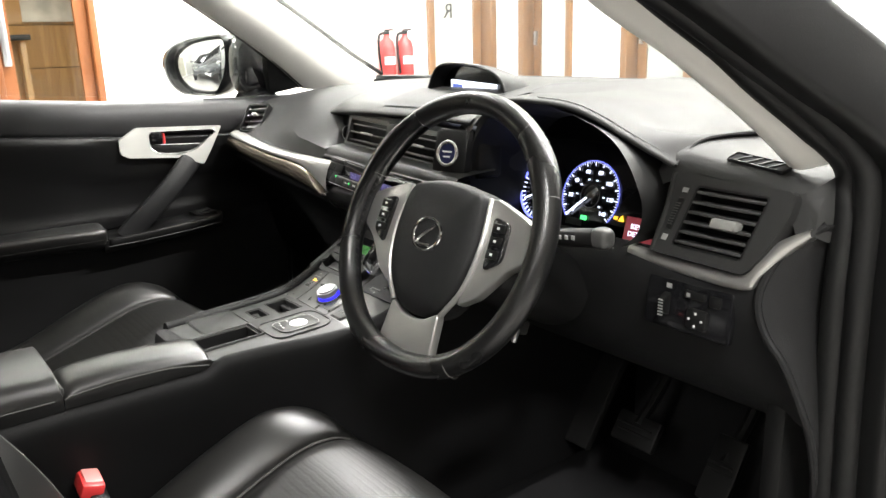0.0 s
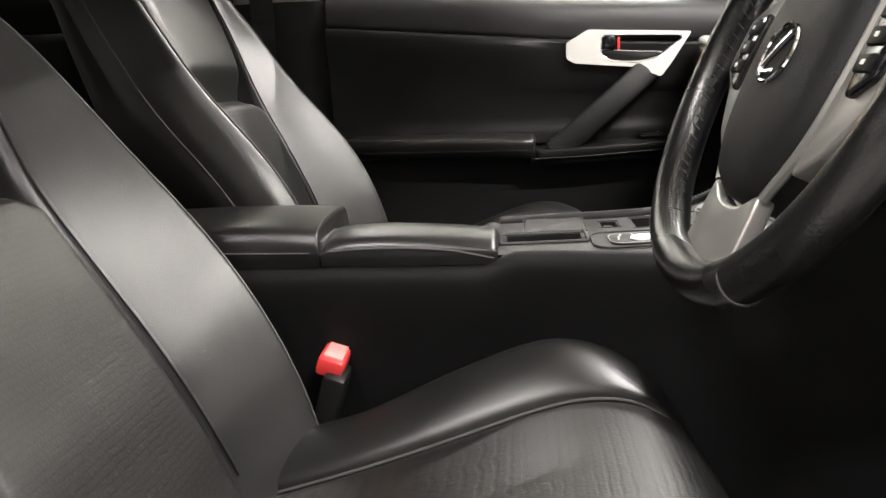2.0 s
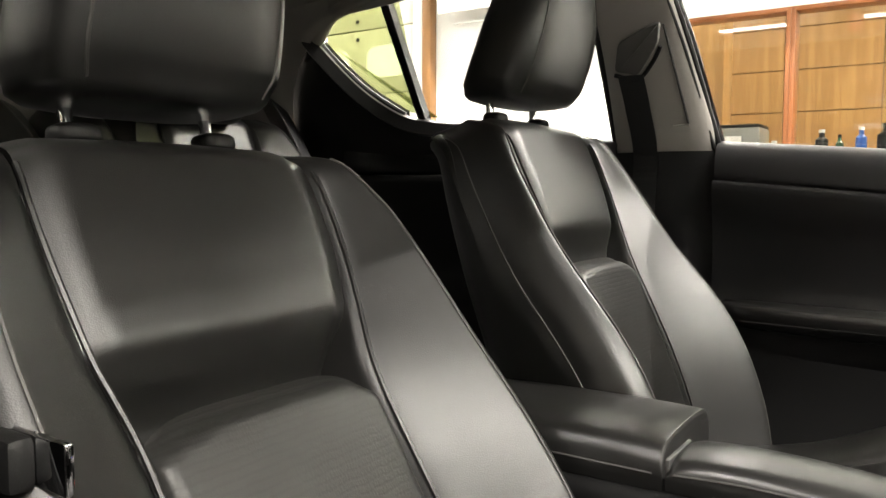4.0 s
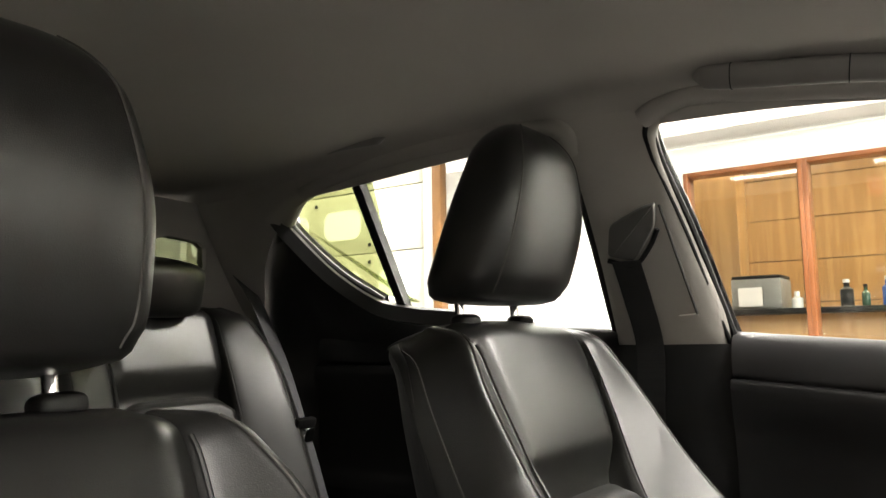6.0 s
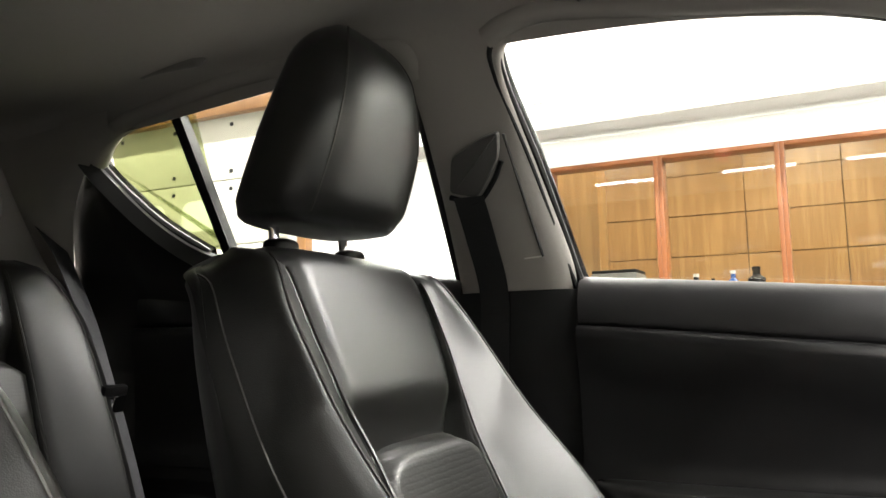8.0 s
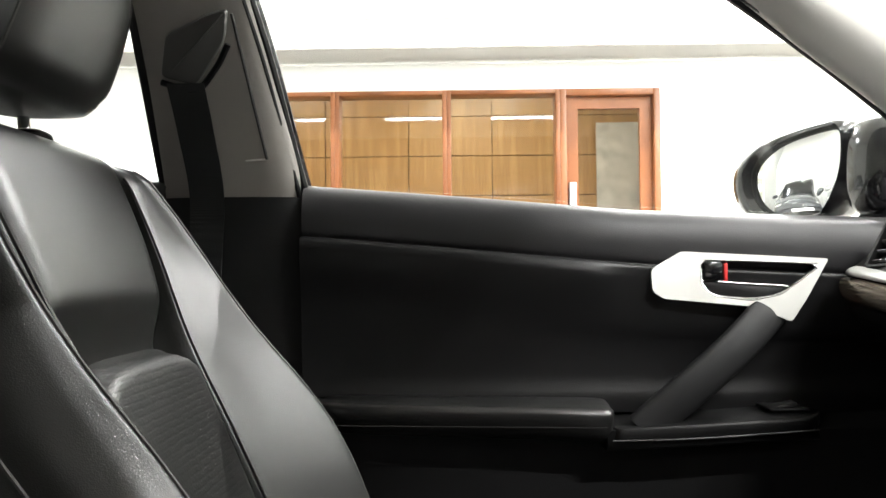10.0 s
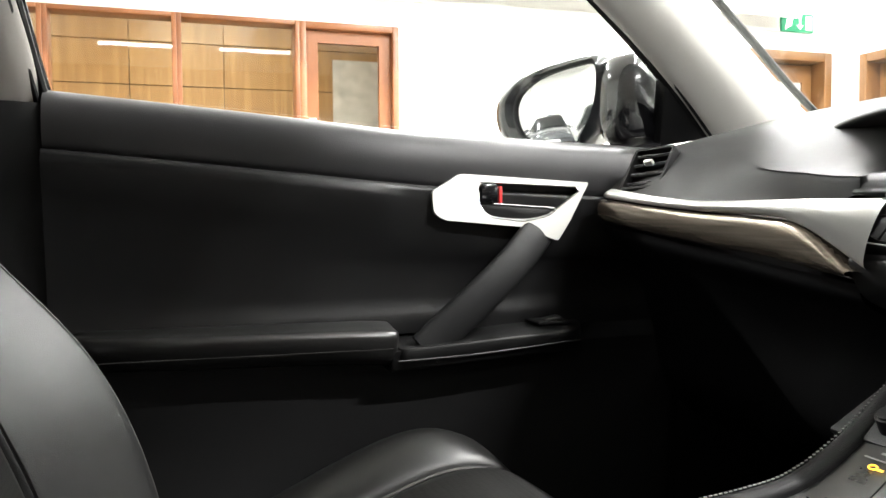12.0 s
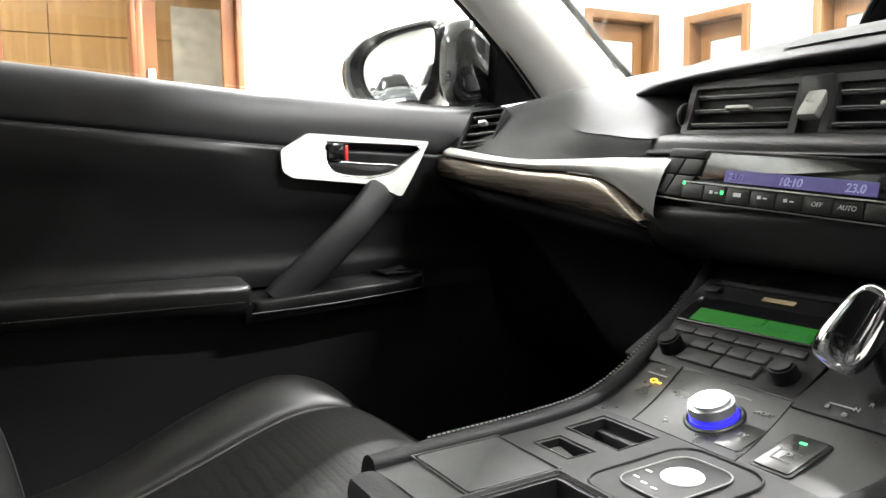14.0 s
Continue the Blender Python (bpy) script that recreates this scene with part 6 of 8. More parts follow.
# side air vent on the passenger side
def slat_vent(o, ex, ey, w, h, n, parent_name="air_vent", tilt=0.25, knob=True, label="black slatted air vent", border=0.008, frame_mat=None, edge_mat=None):
    """A slatted air outlet in its own plane: o centre, ex across, ey up."""
    b = basis(o, ex, ey)
    v = part(parent_name, ring_b(b, w, h, border), frame_mat or FRAME_GREY, dash, label)
    part("duct", tb(b, (0, 0, -0.035), (w, h, 0.004)), CARPET, v)
    for k in range(n):
        y = -h / 2 + h * (k + 0.5) / n
        part("slat", tb(b, (0, y, -0.010), (w - 0.004, h / n * 0.13, 0.02), Matrix.Rotation(tilt, 4, "X")), frame_mat or SLAT, v)
        part("slat_edge", tb(b, (0, y, 0.0004), (w - 0.004, 0.0011, 0.001), bevel=0), edge_mat or GREY_PLASTIC, v)
    if knob:
        part("tab", tb(b, (0.0, h * 0.5 / n * (1 - n % 2), 0.002), (w * 0.24, h * 0.09, 0.012)), SILVER, v, "silver vent tab")
    return v


def tb(b, c, size, m=None, bevel=0.002):
    bm = box(c, size, bevel, 2, m)
    bm.transform(b)
    return bm


def ring_b(b, w, h, border=0.008, depth=0.03, r=0.006):
    o = round_poly([(-w / 2 - border, -h / 2 - border, 0.003), (w / 2 + border, -h / 2 - border, 0.003), (w / 2 + border, h / 2 + border, 0.003), (-w / 2 - border, h / 2 + border, 0.003)], r)
    i = round_poly([(-w / 2, -h / 2, 0.003), (w / 2, -h / 2, 0.003), (w / 2, h / 2, 0.003), (-w / 2, h / 2, 0.003)], r * 0.5)
    bm = ring_fill(o, [i], (0, 0, -depth))
    bm.transform(b)
    return bm


slat_vent((-0.584, 0.649, 0.929), (0.054, 0.022, 0.003), (-0.010, 0.037, 0.050), 0.056, 0.064, 4, label="small slatted side vent by the door", border=0.004, frame_mat=VENT_MATT, edge_mat=SLAT)
# centre vents with the hazard switch between them
part("vent_housing", box((-0.011, 0.70, 0.922), (0.378, 0.05, 0.075), 0.006, 2, Matrix.Rotation(radians(2.3), 4, "Y")), PLASTIC, dash, "black centre vent housing")
part("vent_divider", box((-0.049, 0.670, 0.9225), (0.030, 0.012, 0.058), 0.003), FRAME_GREY, dash)
slat_vent((-0.131, 0.666, 0.9265), (1, 0, -0.04), (0.038, 0.3, 0.95), 0.122, 0.044, 3)
slat_vent((0.028, 0.666, 0.919), (1, 0, -0.04), (0.038, 0.3, 0.95), 0.118, 0.044, 3)
hb = basis((-0.047, 0.660, 0.9245), (1, 0, 0), (0, 0.62, 0.78))
hz = part("hazard_button", tb(hb, (0, 0, 0), (0.020, 0.030, 0.010), bevel=0.003), SILVER, dash, "grey hazard light button")
part("warning_mark", tube([hb @ Vector((-0.004, -0.001, 0.0062)), hb @ Vector((0.004, -0.001, 0.0062)), hb @ Vector((0, 0.006, 0.0062))], 0.0005, 3, 5, True, False), PRINT, hz, "pale triangle")
for xw in (-0.2025, 0.102):
    tw = part("thumbwheel", disc((xw, 0.667, 0.924), 0.0135, 0.007, Matrix.Rotation(radians(90), 4, "Y"), 28), PLASTIC, dash, "ribbed vent thumbwheel")
    part("wheel_edge", torus((xw, 0.667, 0.924), 0.0133, 0.0007, Matrix.Rotation(radians(90), 4, "Y"), 28, 6), GREY_PLASTIC, tw)
part("vent_ledge", loft([[(x, 0.70, 0.907 - d), (x, 0.655, 0.9055 - d), (x, 0.632, 0.9038 - d), (x, 0.6225, 0.9015 - d), (x, 0.6155, 0.8965 - d), (x, 0.6125, 0.890 - d), (x, 0.6125, 0.884 - 0.7 * d), (x, 0.66, 0.880 - 0.7 * d)] for x, d in ((-0.203, 0.0), (-0.1, 0.004), (0.05, 0.010), (0.19, 0.015))], 40, 16), DASH, dash, "charcoal shelf under the vents", sharp=80)

# climate control panel
P0 = basis((-0.02, 0.602, 0.8535), (1, 0, -0.07), (0.069, 0.16, 0.985))
def cp(x, z, d=0.0):
    return P0 @ Vector((x, z, d))
def cslab(poly, d0, d1, bevel=0.0012):
    """A flat piece of the panel between two depths."""
    return slab([tuple(cp(x, z, d1)) for x, z in poly], tuple(P0.to_3x3() @ Vector((0, 0, d0 - d1))), bevel)


hv = part("climate_panel", slab([tuple(cp(x, z)) for x, z in round_poly([(-0.141, 0.027), (0.155, 0.027), (0.195, -0.012), (0.16, -0.023), (-0.152, -0.023), (-0.161, -0.010)], 0.006)], tuple((P0.to_3x3() @ Vector((0, 0, -0.03)))), 0.002), PLASTIC, dash, "black climate control panel")
part("display", cslab(round_poly([(-0.092, 0.0245), (0.104, 0.0245), (0.104, -0.0035), (-0.106, -0.0035)], 0.002), -0.002, 0.003), GLOSS, hv, "gloss black display window")
lc = part("lcd", tb(P0, (0.001, 0.0035, 0.0034), (0.144, 0.0112, 0.001), bevel=0), LCD_BLUE, hv, "blue lit climate display")
SLANT = Matrix(((1, 0.16, 0, 0), (0, 1, 0, 0), (0, 0, 1, 0), (0, 0, 0, 1)))
letters("digits", "10:10", P0 @ Matrix.Translation((-0.002, 0.0028, 0.0046)) @ SLANT, 0.0102, LCD_DIGIT, lc)
letters("digits", "23.0", P0 @ Matrix.Translation((0.056, 0.0028, 0.0046)) @ SLANT, 0.0098, LCD_DIGIT, lc)
letters("digits", "23.0", P0 @ Matrix.Translation((-0.058, 0.0028, 0.0046)) @ SLANT, 0.0092, LCD_DIM, lc)
for k, x in enumerate(np.linspace(-0.1055, 0.1052, 9)):
    bt = part("button", tb(P0, (x, -0.0135, 0.0018), (0.0256, 0.0140, 0.006), bevel=0.0016), PLASTIC_TILE, hv)
    if k in (1, 3, 4):
        part("mark", tb(P0, (x - 0.003, -0.0125, 0.0050), (0.0035, 0.0028, 0.0005), bevel=0), PRINT, bt)
        part("mark", tb(P0, (x + 0.003, -0.0128, 0.0050), (0.004, 0.0012, 0.0005), bevel=0), PRINT, bt)
    if k == 2:
        part("mark", tb(P0, (x, -0.0125, 0.0050), (0.008, 0.0035, 0.0005), bevel=0), PRINT, bt)
    if k == 5:
        letters("mark", "OFF", P0 @ Matrix.Translation((x, -0.0128, 0.0049)) @ SLANT, 0.0055, PRINT, bt)
    if k == 6:
        letters("mark", "AUTO", P0 @ Matrix.Translation((x, -0.0128, 0.0049)) @ SLANT, 0.0055, PRINT, bt)
    if k == 1:
        part("indicator", tb(P0, (x + 0.0092, -0.0120, 0.0050), (0.003, 0.0035, 0.001), bevel=0), LED_GREEN, bt, "lit green lamp")
# slanting blocks of flat keys at both ends
TILES = (((-0.1405, 0.0255), (-0.0945, 0.0255), (-0.0960, 0.0178), (-0.1435, 0.0178)),
         ((-0.1445, 0.0165), (-0.1215, 0.0165), (-0.1295, 0.0015), (-0.1555, 0.0015)),
         ((-0.1200, 0.0165), (-0.0965, 0.0165), (-0.1035, 0.0015), (-0.1280, 0.0015)),
         ((-0.1560, 0.0003), (-0.1305, 0.0003), (-0.1415, -0.0195), (-0.1590, -0.0150)),
         ((-0.1292, 0.0003), (-0.1050, 0.0003), (-0.1205, -0.0205), (-0.1402, -0.0197)))
for sx in (-1, 1):
    for q in TILES:
        part("button", cslab([(-sx * x * (1 if sx < 0 else 0.98), z) for x, z in (q if sx < 0 else q[::-1])], -0.002, 0.0045), PLASTIC_TILE, hv)
part("silver_line", tb(P0, (-0.0005, -0.0050, 0.0035), (0.232, 0.0012, 0.003), bevel=0), SILVER, hv, "thin silver line")
part("silver_line", tube([cp(-0.160, -0.013, 0.001), cp(-0.153, -0.0222, 0.001), cp(0.0, -0.0222, 0.001), cp(0.15, -0.0222, 0.001)], 0.0006, 30, 5), SILVER, hv)
part("indicator", tb(P0, (-0.1165, -0.0065, 0.0049), (0.003, 0.0035, 0.001), bevel=0), LED_GREEN, hv, "lit green lamp")
part("under_panel", loft([[(x, 0.606, 0.832), (x, 0.604, 0.82), (x, 0.625, 0.79), (x, 0.68, 0.772), (x, 0.75, 0.765)] for x in (-0.2, -0.1, 0.0, 0.1, 0.2)], 20, 10), DASH, dash, sharp=80)

# silver strip and glossy streaked inlay on the passenger side
def strip(top, bot, y_top, y_bot, mat_, name, label, bulge=0.006, n=50, parent_=None):
    t_, b_ = cr(top, n), cr(bot, n)
    yt, yb = np.interp(np.linspace(0, 1, n), np.linspace(0, 1, len(y_top)), y_top), np.interp(np.linspace(0, 1, n), np.linspace(0, 1, len(y_bot)), y_bot)
    rows = []
    for k in range(n):
        a = np.array((t_[k][0], yt[k], t_[k][1]))
        b = np.array((b_[k][0], yb[k], b_[k][1]))
        f = np.array((0, -1, 0.15))
        rows.append([a - f * 0.02, a, a * 0.75 + b * 0.25 + f * bulge, a * 0.5 + b * 0.5 + f * bulge * 1.2, a * 0.25 + b * 0.75 + f * bulge, b, b - f * 0.02])
    return part(name, grid([cr(r, 22) for r in rows]), mat_, parent_ or dash, label, sharp=70)


strip([(-0.612, 0.902), (-0.50, 0.889), (-0.40, 0.882), (-0.30, 0.881), (-0.24, 0.881), (-0.157, 0.879)],
      [(-0.618, 0.890), (-0.50, 0.879), (-0.40, 0.8715), (-0.31, 0.8675), (-0.25, 0.858), (-0.182, 0.820)],
      (0.612, 0.606, 0.602, 0.598, 0.597, 0.601), (0.603, 0.598, 0.595, 0.592, 0.593, 0.602), SILVER, "silver_trim", "satin silver dashboard trim")
strip([(-0.628, 0.888), (-0.50, 0.876), (-0.40, 0.8685), (-0.31, 0.8645), (-0.25, 0.855), (-0.190, 0.817)],
      [(-0.635, 0.856), (-0.50, 0.842), (-0.40, 0.832), (-0.31, 0.824), (-0.25, 0.816), (-0.196, 0.809)],
      (0.604, 0.600, 0.598, 0.597, 0.597, 0.597), (0.612, 0.610, 0.609, 0.608, 0.606, 0.604), STREAK, "streaked_inlay", "glossy streaked dark inlay", 0.008)
# lid coloured near black to hide lamp light that reaches it
part("glovebox", loft([[(x, 0.616, 0.852 - 0.11 * (x + 0.64)), (x, 0.622, 0.835 - 0.11 * (x + 0.64)), (x, 0.66, 0.80 - 0.08 * (x + 0.64)), (x, 0.69, 0.72), (x, 0.72, 0.62), (x, 0.80, 0.55), (x, 0.95, 0.52)] for x in (-0.64, -0.5, -0.35, -0.2)], 30, 16), CONSOLE_SIDE, dash, "black glovebox lid with footwell shade in its colour", sharp=80)

# driver's side: binnacle hood, cluster, side vent, switch panel
def far_z(x):
    """Height of the far dash top, which falls towards the driver's door."""
    return float(np.interp(x, [0.15, 0.22, 0.30, 0.44, 0.50, 0.72], [1.015, 1.010, 0.998, 0.971, 0.960, 0.948]))


hood = []
arc = [(0.165, 0.905), (0.176, 0.952), (0.205, 0.988), (0.263, 1.005), (0.326, 1.006), (0.375, 1.000), (0.413, 0.985), (0.449, 0.965), (0.484, 0.946), (0.512, 0.931)]
arc_c = cr(arc, 44)


def hood_lip(x):
    """How far forward the hood's front edge stands."""
    return float(np.interp(x, [0.165, 0.25, 0.326, 0.375, 0.413, 0.449, 0.484, 0.512], [0.672, 0.66, 0.659, 0.668, 0.68, 0.692, 0.704, 0.716]))


for x, z in arc_c:
    lip = hood_lip(x)
    k = smooth01((x - 0.44) / 0.072)
    rise = max(z + 0.002, far_z(x) - 0.006)
    hood.append([(x * 0.97 + 0.01, 0.80, z - 0.03), (x, lip + 0.04, z - 0.016), (x, lip + 0.005, z - 0.004), (x, lip, z + 0.003), (x, lip + 0.012, z + 0.0062 + 0.002 * k), (x, lip + 0.05, z + 0.008 + 0.020 * k), (x + 0.012 * k, 0.80 + 0.01 * k, rise * (1 - k) + 0.966 * k), (x + 0.08 * k, 0.98, far_z(x) + 0.006 * k), (x + 0.1 * k, 1.2 - 0.3 * max(0, (x - 0.2)) ** 1.4 * 1.6, far_z(x) - 0.004)])
part("binnacle_hood", grid([cr(h_, 46) for h_ in hood]), HOOD, dash, "charcoal instrument hood", sharp=80)
part("hood_stitching", tube([(x, hood_lip(x) + 0.011, z + 0.0066) for x, z in arc_c if 0.3 < x < 0.505], 0.0008, 60, 5), STITCH, dash, "pale stitched edge")
part("hood_side", loft([[(0.165, 0.655, 0.905), (0.15, 0.662, 0.90), (0.12, 0.668, 0.885)], [(0.176, 0.66, 0.955), (0.155, 0.668, 0.958), (0.13, 0.675, 0.957)], [(0.205, 0.67, 0.992), (0.18, 0.69, 0.99), (0.16, 0.70, 0.985)]], 12, 12), DASH, dash, sharp=80)
# start button
sb_m = basis((0.138, 0.648, 0.918), (1, 0.25, 0), (0, 0.25, 0.97))
st = part("start_button", tb(sb_m, (0, 0, -0.012), (0.07, 0.085, 0.03), bevel=0.012), DASH_DARK, dash, "round start button with chrome ring")
bmq = torus((0, 0, 0.006), 0.0185, 0.0034, None, 48, 10)
bmq.transform(sb_m)
part("ring", bmq, CHROME, st, "chrome ring")
bmq = disc((0, 0, 0.004), 0.017, 0.006, None, 36, 0.001)
bmq.transform(sb_m)
part("cap", bmq, mat("dark_blue_button", (0.03, 0.035, 0.09), 0.15), st, "dark blue button cap")
part("mark", tb(sb_m, (0, 0.003, 0.0076), (0.018, 0.0025, 0.0008), bevel=0), PRINT, st)
part("mark", tb(sb_m, (0, -0.005, 0.0076), (0.013, 0.0025, 0.0008), bevel=0), PRINT, st)

CB = basis((0.316, 0.79, 0.854), (1, 0.03, 0), (0, 0.28, 0.96))
cl = part("instrument_panel", tb(CB, (-0.02, 0.0, -0.012), (0.33, 0.17, 0.02), bevel=0.004), GLOSS, dash, "black instrument cluster with lit dials")
def ring_part(name, x, y, R_, r_, m_, par, a0=0.0, a1=360.0):
    ang = np.radians(np.linspace(a0, a1, 72))
    pts = [CB @ Vector((x + R_ * math.cos(a), y + R_ * math.sin(a), 0.001)) for a in ang]
    return part(name, tube(pts, r_, 72, 6, False, False), m_, par)
sp_ = ring_part("speedometer_ring", -0.008, 0.0, 0.055, 0.0005, DIAL_BLUE, cl, -40, 222)
ring_part("speedometer_inner_ring", -0.008, 0.0, 0.0185, 0.0008, PLASTIC_MID, sp_)
for k in range(57):
    a = radians(222 - 262 * k / 56)
    big = k % 4 == 0
    r0, r1 = (0.0475 if big else 0.0515), 0.0535
    c_, s_ = math.cos(a), math.sin(a)
    part("tick", tube([CB @ Vector((-0.008 + r0 * c_, r0 * s_, 0.001)), CB @ Vector((-0.008 + r1 * c_, r1 * s_, 0.001))], 0.0009 if big else 0.0005, 2, 4, smooth=False), DIAL_GLOW, sp_)
for k, tx in enumerate(("0", "20", "40", "60", "80", "100", "120", "140")):
    a = radians(222 - 262 * k / 7)
    letters("numeral", tx, CB @ Matrix.Translation((-0.008 + 0.0385 * math.cos(a), 0.0385 * math.sin(a), 0.001)), 0.0088, DIAL_GLOW, sp_)
for k in range(8):
    a = radians(215 - 250 * k / 7)
    part("inner_numeral", tb(CB, (-0.008 + 0.026 * math.cos(a), 0.026 * math.sin(a), 0.001), (0.0038, 0.0022, 0.0006), bevel=0), DIAL_GLOW, sp_)
a = radians(222)
part("needle", tube([CB @ Vector((-0.008 + 0.006 * math.cos(a), 0.006 * math.sin(a), 0.004)), CB @ Vector((-0.008 + 0.05 * math.cos(a), 0.05 * math.sin(a), 0.004))], 0.0018, 2, 6, smooth=False), DIAL_GLOW, sp_, "white needle")
hyb = ring_part("power_gauge", -0.104, -0.005, 0.05, 0.0022, DIAL_BLUE, cl, 130, 255)
for k in range(14):
    a = radians(130 + 125 * k / 13)
    part("tick", tube([CB @ Vector((-0.104 + 0.041 * math.cos(a), -0.005 + 0.041 * math.sin(a), 0.001)), CB @ Vector((-0.104 + 0.048 * math.cos(a), -0.005 + 0.048 * math.sin(a), 0.001))], 0.0008, 2, 4, smooth=False), DIAL_GLOW, hyb)
part("needle", tube([CB @ Vector((-0.109, -0.007, 0.003)), CB @ Vector((-0.142, -0.022, 0.003))], 0.0015, 2, 6, smooth=False), DIAL_GLOW, hyb)
part("gear_indicator", tb(CB, (-0.012, -0.035, 0.001), (0.012, 0.007, 0.0008), bevel=0), LED_GREEN, cl, "lit green indicator")
part("trip_display", tb(CB, (-0.03, -0.043, 0.001), (0.032, 0.011, 0.0008), bevel=0), PLASTIC_MID, cl)
part("warning_lamp", slab([tuple(CB @ Vector(q)) for q in ((0.054, -0.030, 0.001), (0.065, -0.030, 0.001), (0.0595, -0.020, 0.001))], tuple(CB.to_3x3() @ Vector((0, 0, 0.001)))), LED_AMBER, cl, "lit amber warning lamp")
part("status_lamp", tb(CB, (0.048, -0.026, 0.001), (0.007, 0.005, 0.0008), bevel=0), LED_AMBER, cl, "lit amber lamp")
info = part("info_screen", tb(CB, (0.093, -0.045, 0.001), (0.05, 0.05, 0.001), bevel=0), SCREEN_RED, cl, "small lit message screen")
letters("message", "KEY", CB @ Matrix.Translation((0.088, -0.034, 0.002)), 0.0105, DIAL_GLOW, info)
letters("message", "DETE", CB @ Matrix.Translation((0.088, -0.045, 0.002)), 0.0105, DIAL_GLOW, info)
part("message_foot", tb(CB, (0.093, -0.063, 0.002), (0.048, 0.016, 0.0006), bevel=0), SCREEN_BLUE, info)
part("cluster_shroud", loft([[(0.16, y_, 0.76), (0.165, y_, 0.85), (0.18, y_, 0.93 + dz), (0.25, y_, 0.985 + dz), (0.34, y_, 0.99 + dz), (0.45, y_, 0.955 + dz), (0.50, y_, 0.90), (0.500, y_, 0.855), (0.475, y_, 0.828)] for y_, dz in ((0.665, 0.012), (0.72, 0.0), (0.80, -0.008))], 44, 10), PLASTIC, dash, "black instrument surround", sharp=80)

# right-hand end of the dash
def slanted(o, ex, ey):
    """A pose whose upward way leans sideways, for the raked side vent."""
    ex, ey = Vector(ex).normalized(), Vector(ey).normalized()
    ez = ex.cross(ey).normalized()
    return Matrix(((ex.x, ey.x, ez.x, o[0]), (ex.y, ey.y, ez.y, o[1]), (ex.z, ey.z, ez.z, o[2]), (0, 0, 0, 1)))


RP = slanted((0.5935, 0.698, 0.8755), (1.0, -0.02, -0.01), (0.254, 0.267, 0.963))
END_Z = ((0.485, 0.944), (0.510, 0.957), (0.575, 0.950), (0.61, 0.9475), (0.645, 0.943), (0.685, 0.937), (0.70, 0.926))
part("end_pad", loft([[(x, 1.08 - 0.5 * max(0, x - 0.5), z + 0.003), (x, 0.90, z + 0.004), (x, 0.80, z + 0.002), (x, 0.765, z), (x, 0.74, z - 0.0055), (x, 0.728, z - 0.012), (x, 0.719, z - 0.025), (x, 0.716, z - 0.045)] for x, z in END_Z], 36, 26), HOOD, dash, "charcoal dashboard end pad", sharp=80)
ep_out = round_poly([(-0.074, -0.054, 0.003), (0.060, -0.056, 0.003), (0.072, -0.024, 0.003), (0.080, 0.026, 0.003), (0.074, 0.050, 0.003), (-0.088, 0.053, 0.003)], 0.010)
ep = ring_fill(ep_out, [round_poly([(-0.049, -0.040, 0.003), (0.049, -0.040, 0.003), (0.049, 0.040, 0.003), (-0.049, 0.040, 0.003)], 0.006)], (0, 0, -0.03))
ep.transform(RP)
fr = part("end_panel", ep, DASH, dash, "charcoal vent surround")
part("panel_edge", tube([RP @ Vector(q) for q in ((-0.089, 0.052, 0.001), (-0.083, 0.025, 0.002), (-0.078, 0.0, 0.002), (-0.0755, -0.03, 0.002), (-0.074, -0.053, 0.001))], 0.0035, 24, 10), DASH, fr, "rounded edge of the vent surround")
rvn = part("air_vent", ring_b(RP, 0.092, 0.076, 0.003, 0.02, 0.004), PLASTIC, dash, "large slatted side vent by the driver's door")
part("duct", tb(RP, (0, 0, -0.035), (0.1, 0.086, 0.004)), CARPET, rvn)
for k in range(6):
    part("slat", tb(RP, (0, -0.033 + 0.0132 * k, -0.008), (0.093, 0.0042, 0.024), Matrix.Rotation(0.12, 4, "X")), FRAME_GREY, rvn)
part("tab", tb(RP, (0.012, -0.002, 0.004), (0.034, 0.013, 0.02), bevel=0.003), GREY_PLASTIC, rvn, "grey vent tab")
tw = part("thumbwheel", tb(RP, (-0.063, 0.0, 0.001), (0.011, 0.044, 0.008), bevel=0.0035), PLASTIC, dash, "ribbed vent thumbwheel")
for k in range(9):
    part("ridge", tb(RP, (-0.063, -0.014 + 0.0035 * k, 0.0055), (0.006, 0.0014, 0.0016), bevel=0), FRAME_GREY, tw)
part("mark", tb(RP, (-0.0625, 0.032, 0.0036), (0.008, 0.006, 0.0008), bevel=0), PRINT_DIM, tw)
part("mark", tb(RP, (-0.0625, -0.032, 0.0036), (0.008, 0.008, 0.0008), bevel=0), PRINT_DIM, tw)
DM = basis((0.611, 0.745, 0.943), (0.07, -0.002, -0.0075), (0.002, 0.028, 0.0065))
dv = part("demister_vent", ring_b(DM, 0.074, 0.022, 0.001, 0.004, 0.004), PLASTIC, dash, "black demister slots")
part("slot_floor", tb(DM, (0, 0, 0.0002), (0.074, 0.022, 0.002), bevel=0), CARPET, dv)
for k in range(4):
    part("rib", tb(DM, (-0.022 + k * 0.0146, 0, 0.0012), (0.003, 0.024, 0.004), Matrix.Rotation(radians(-25), 4, "Z"), 0.001), DASH, dv)
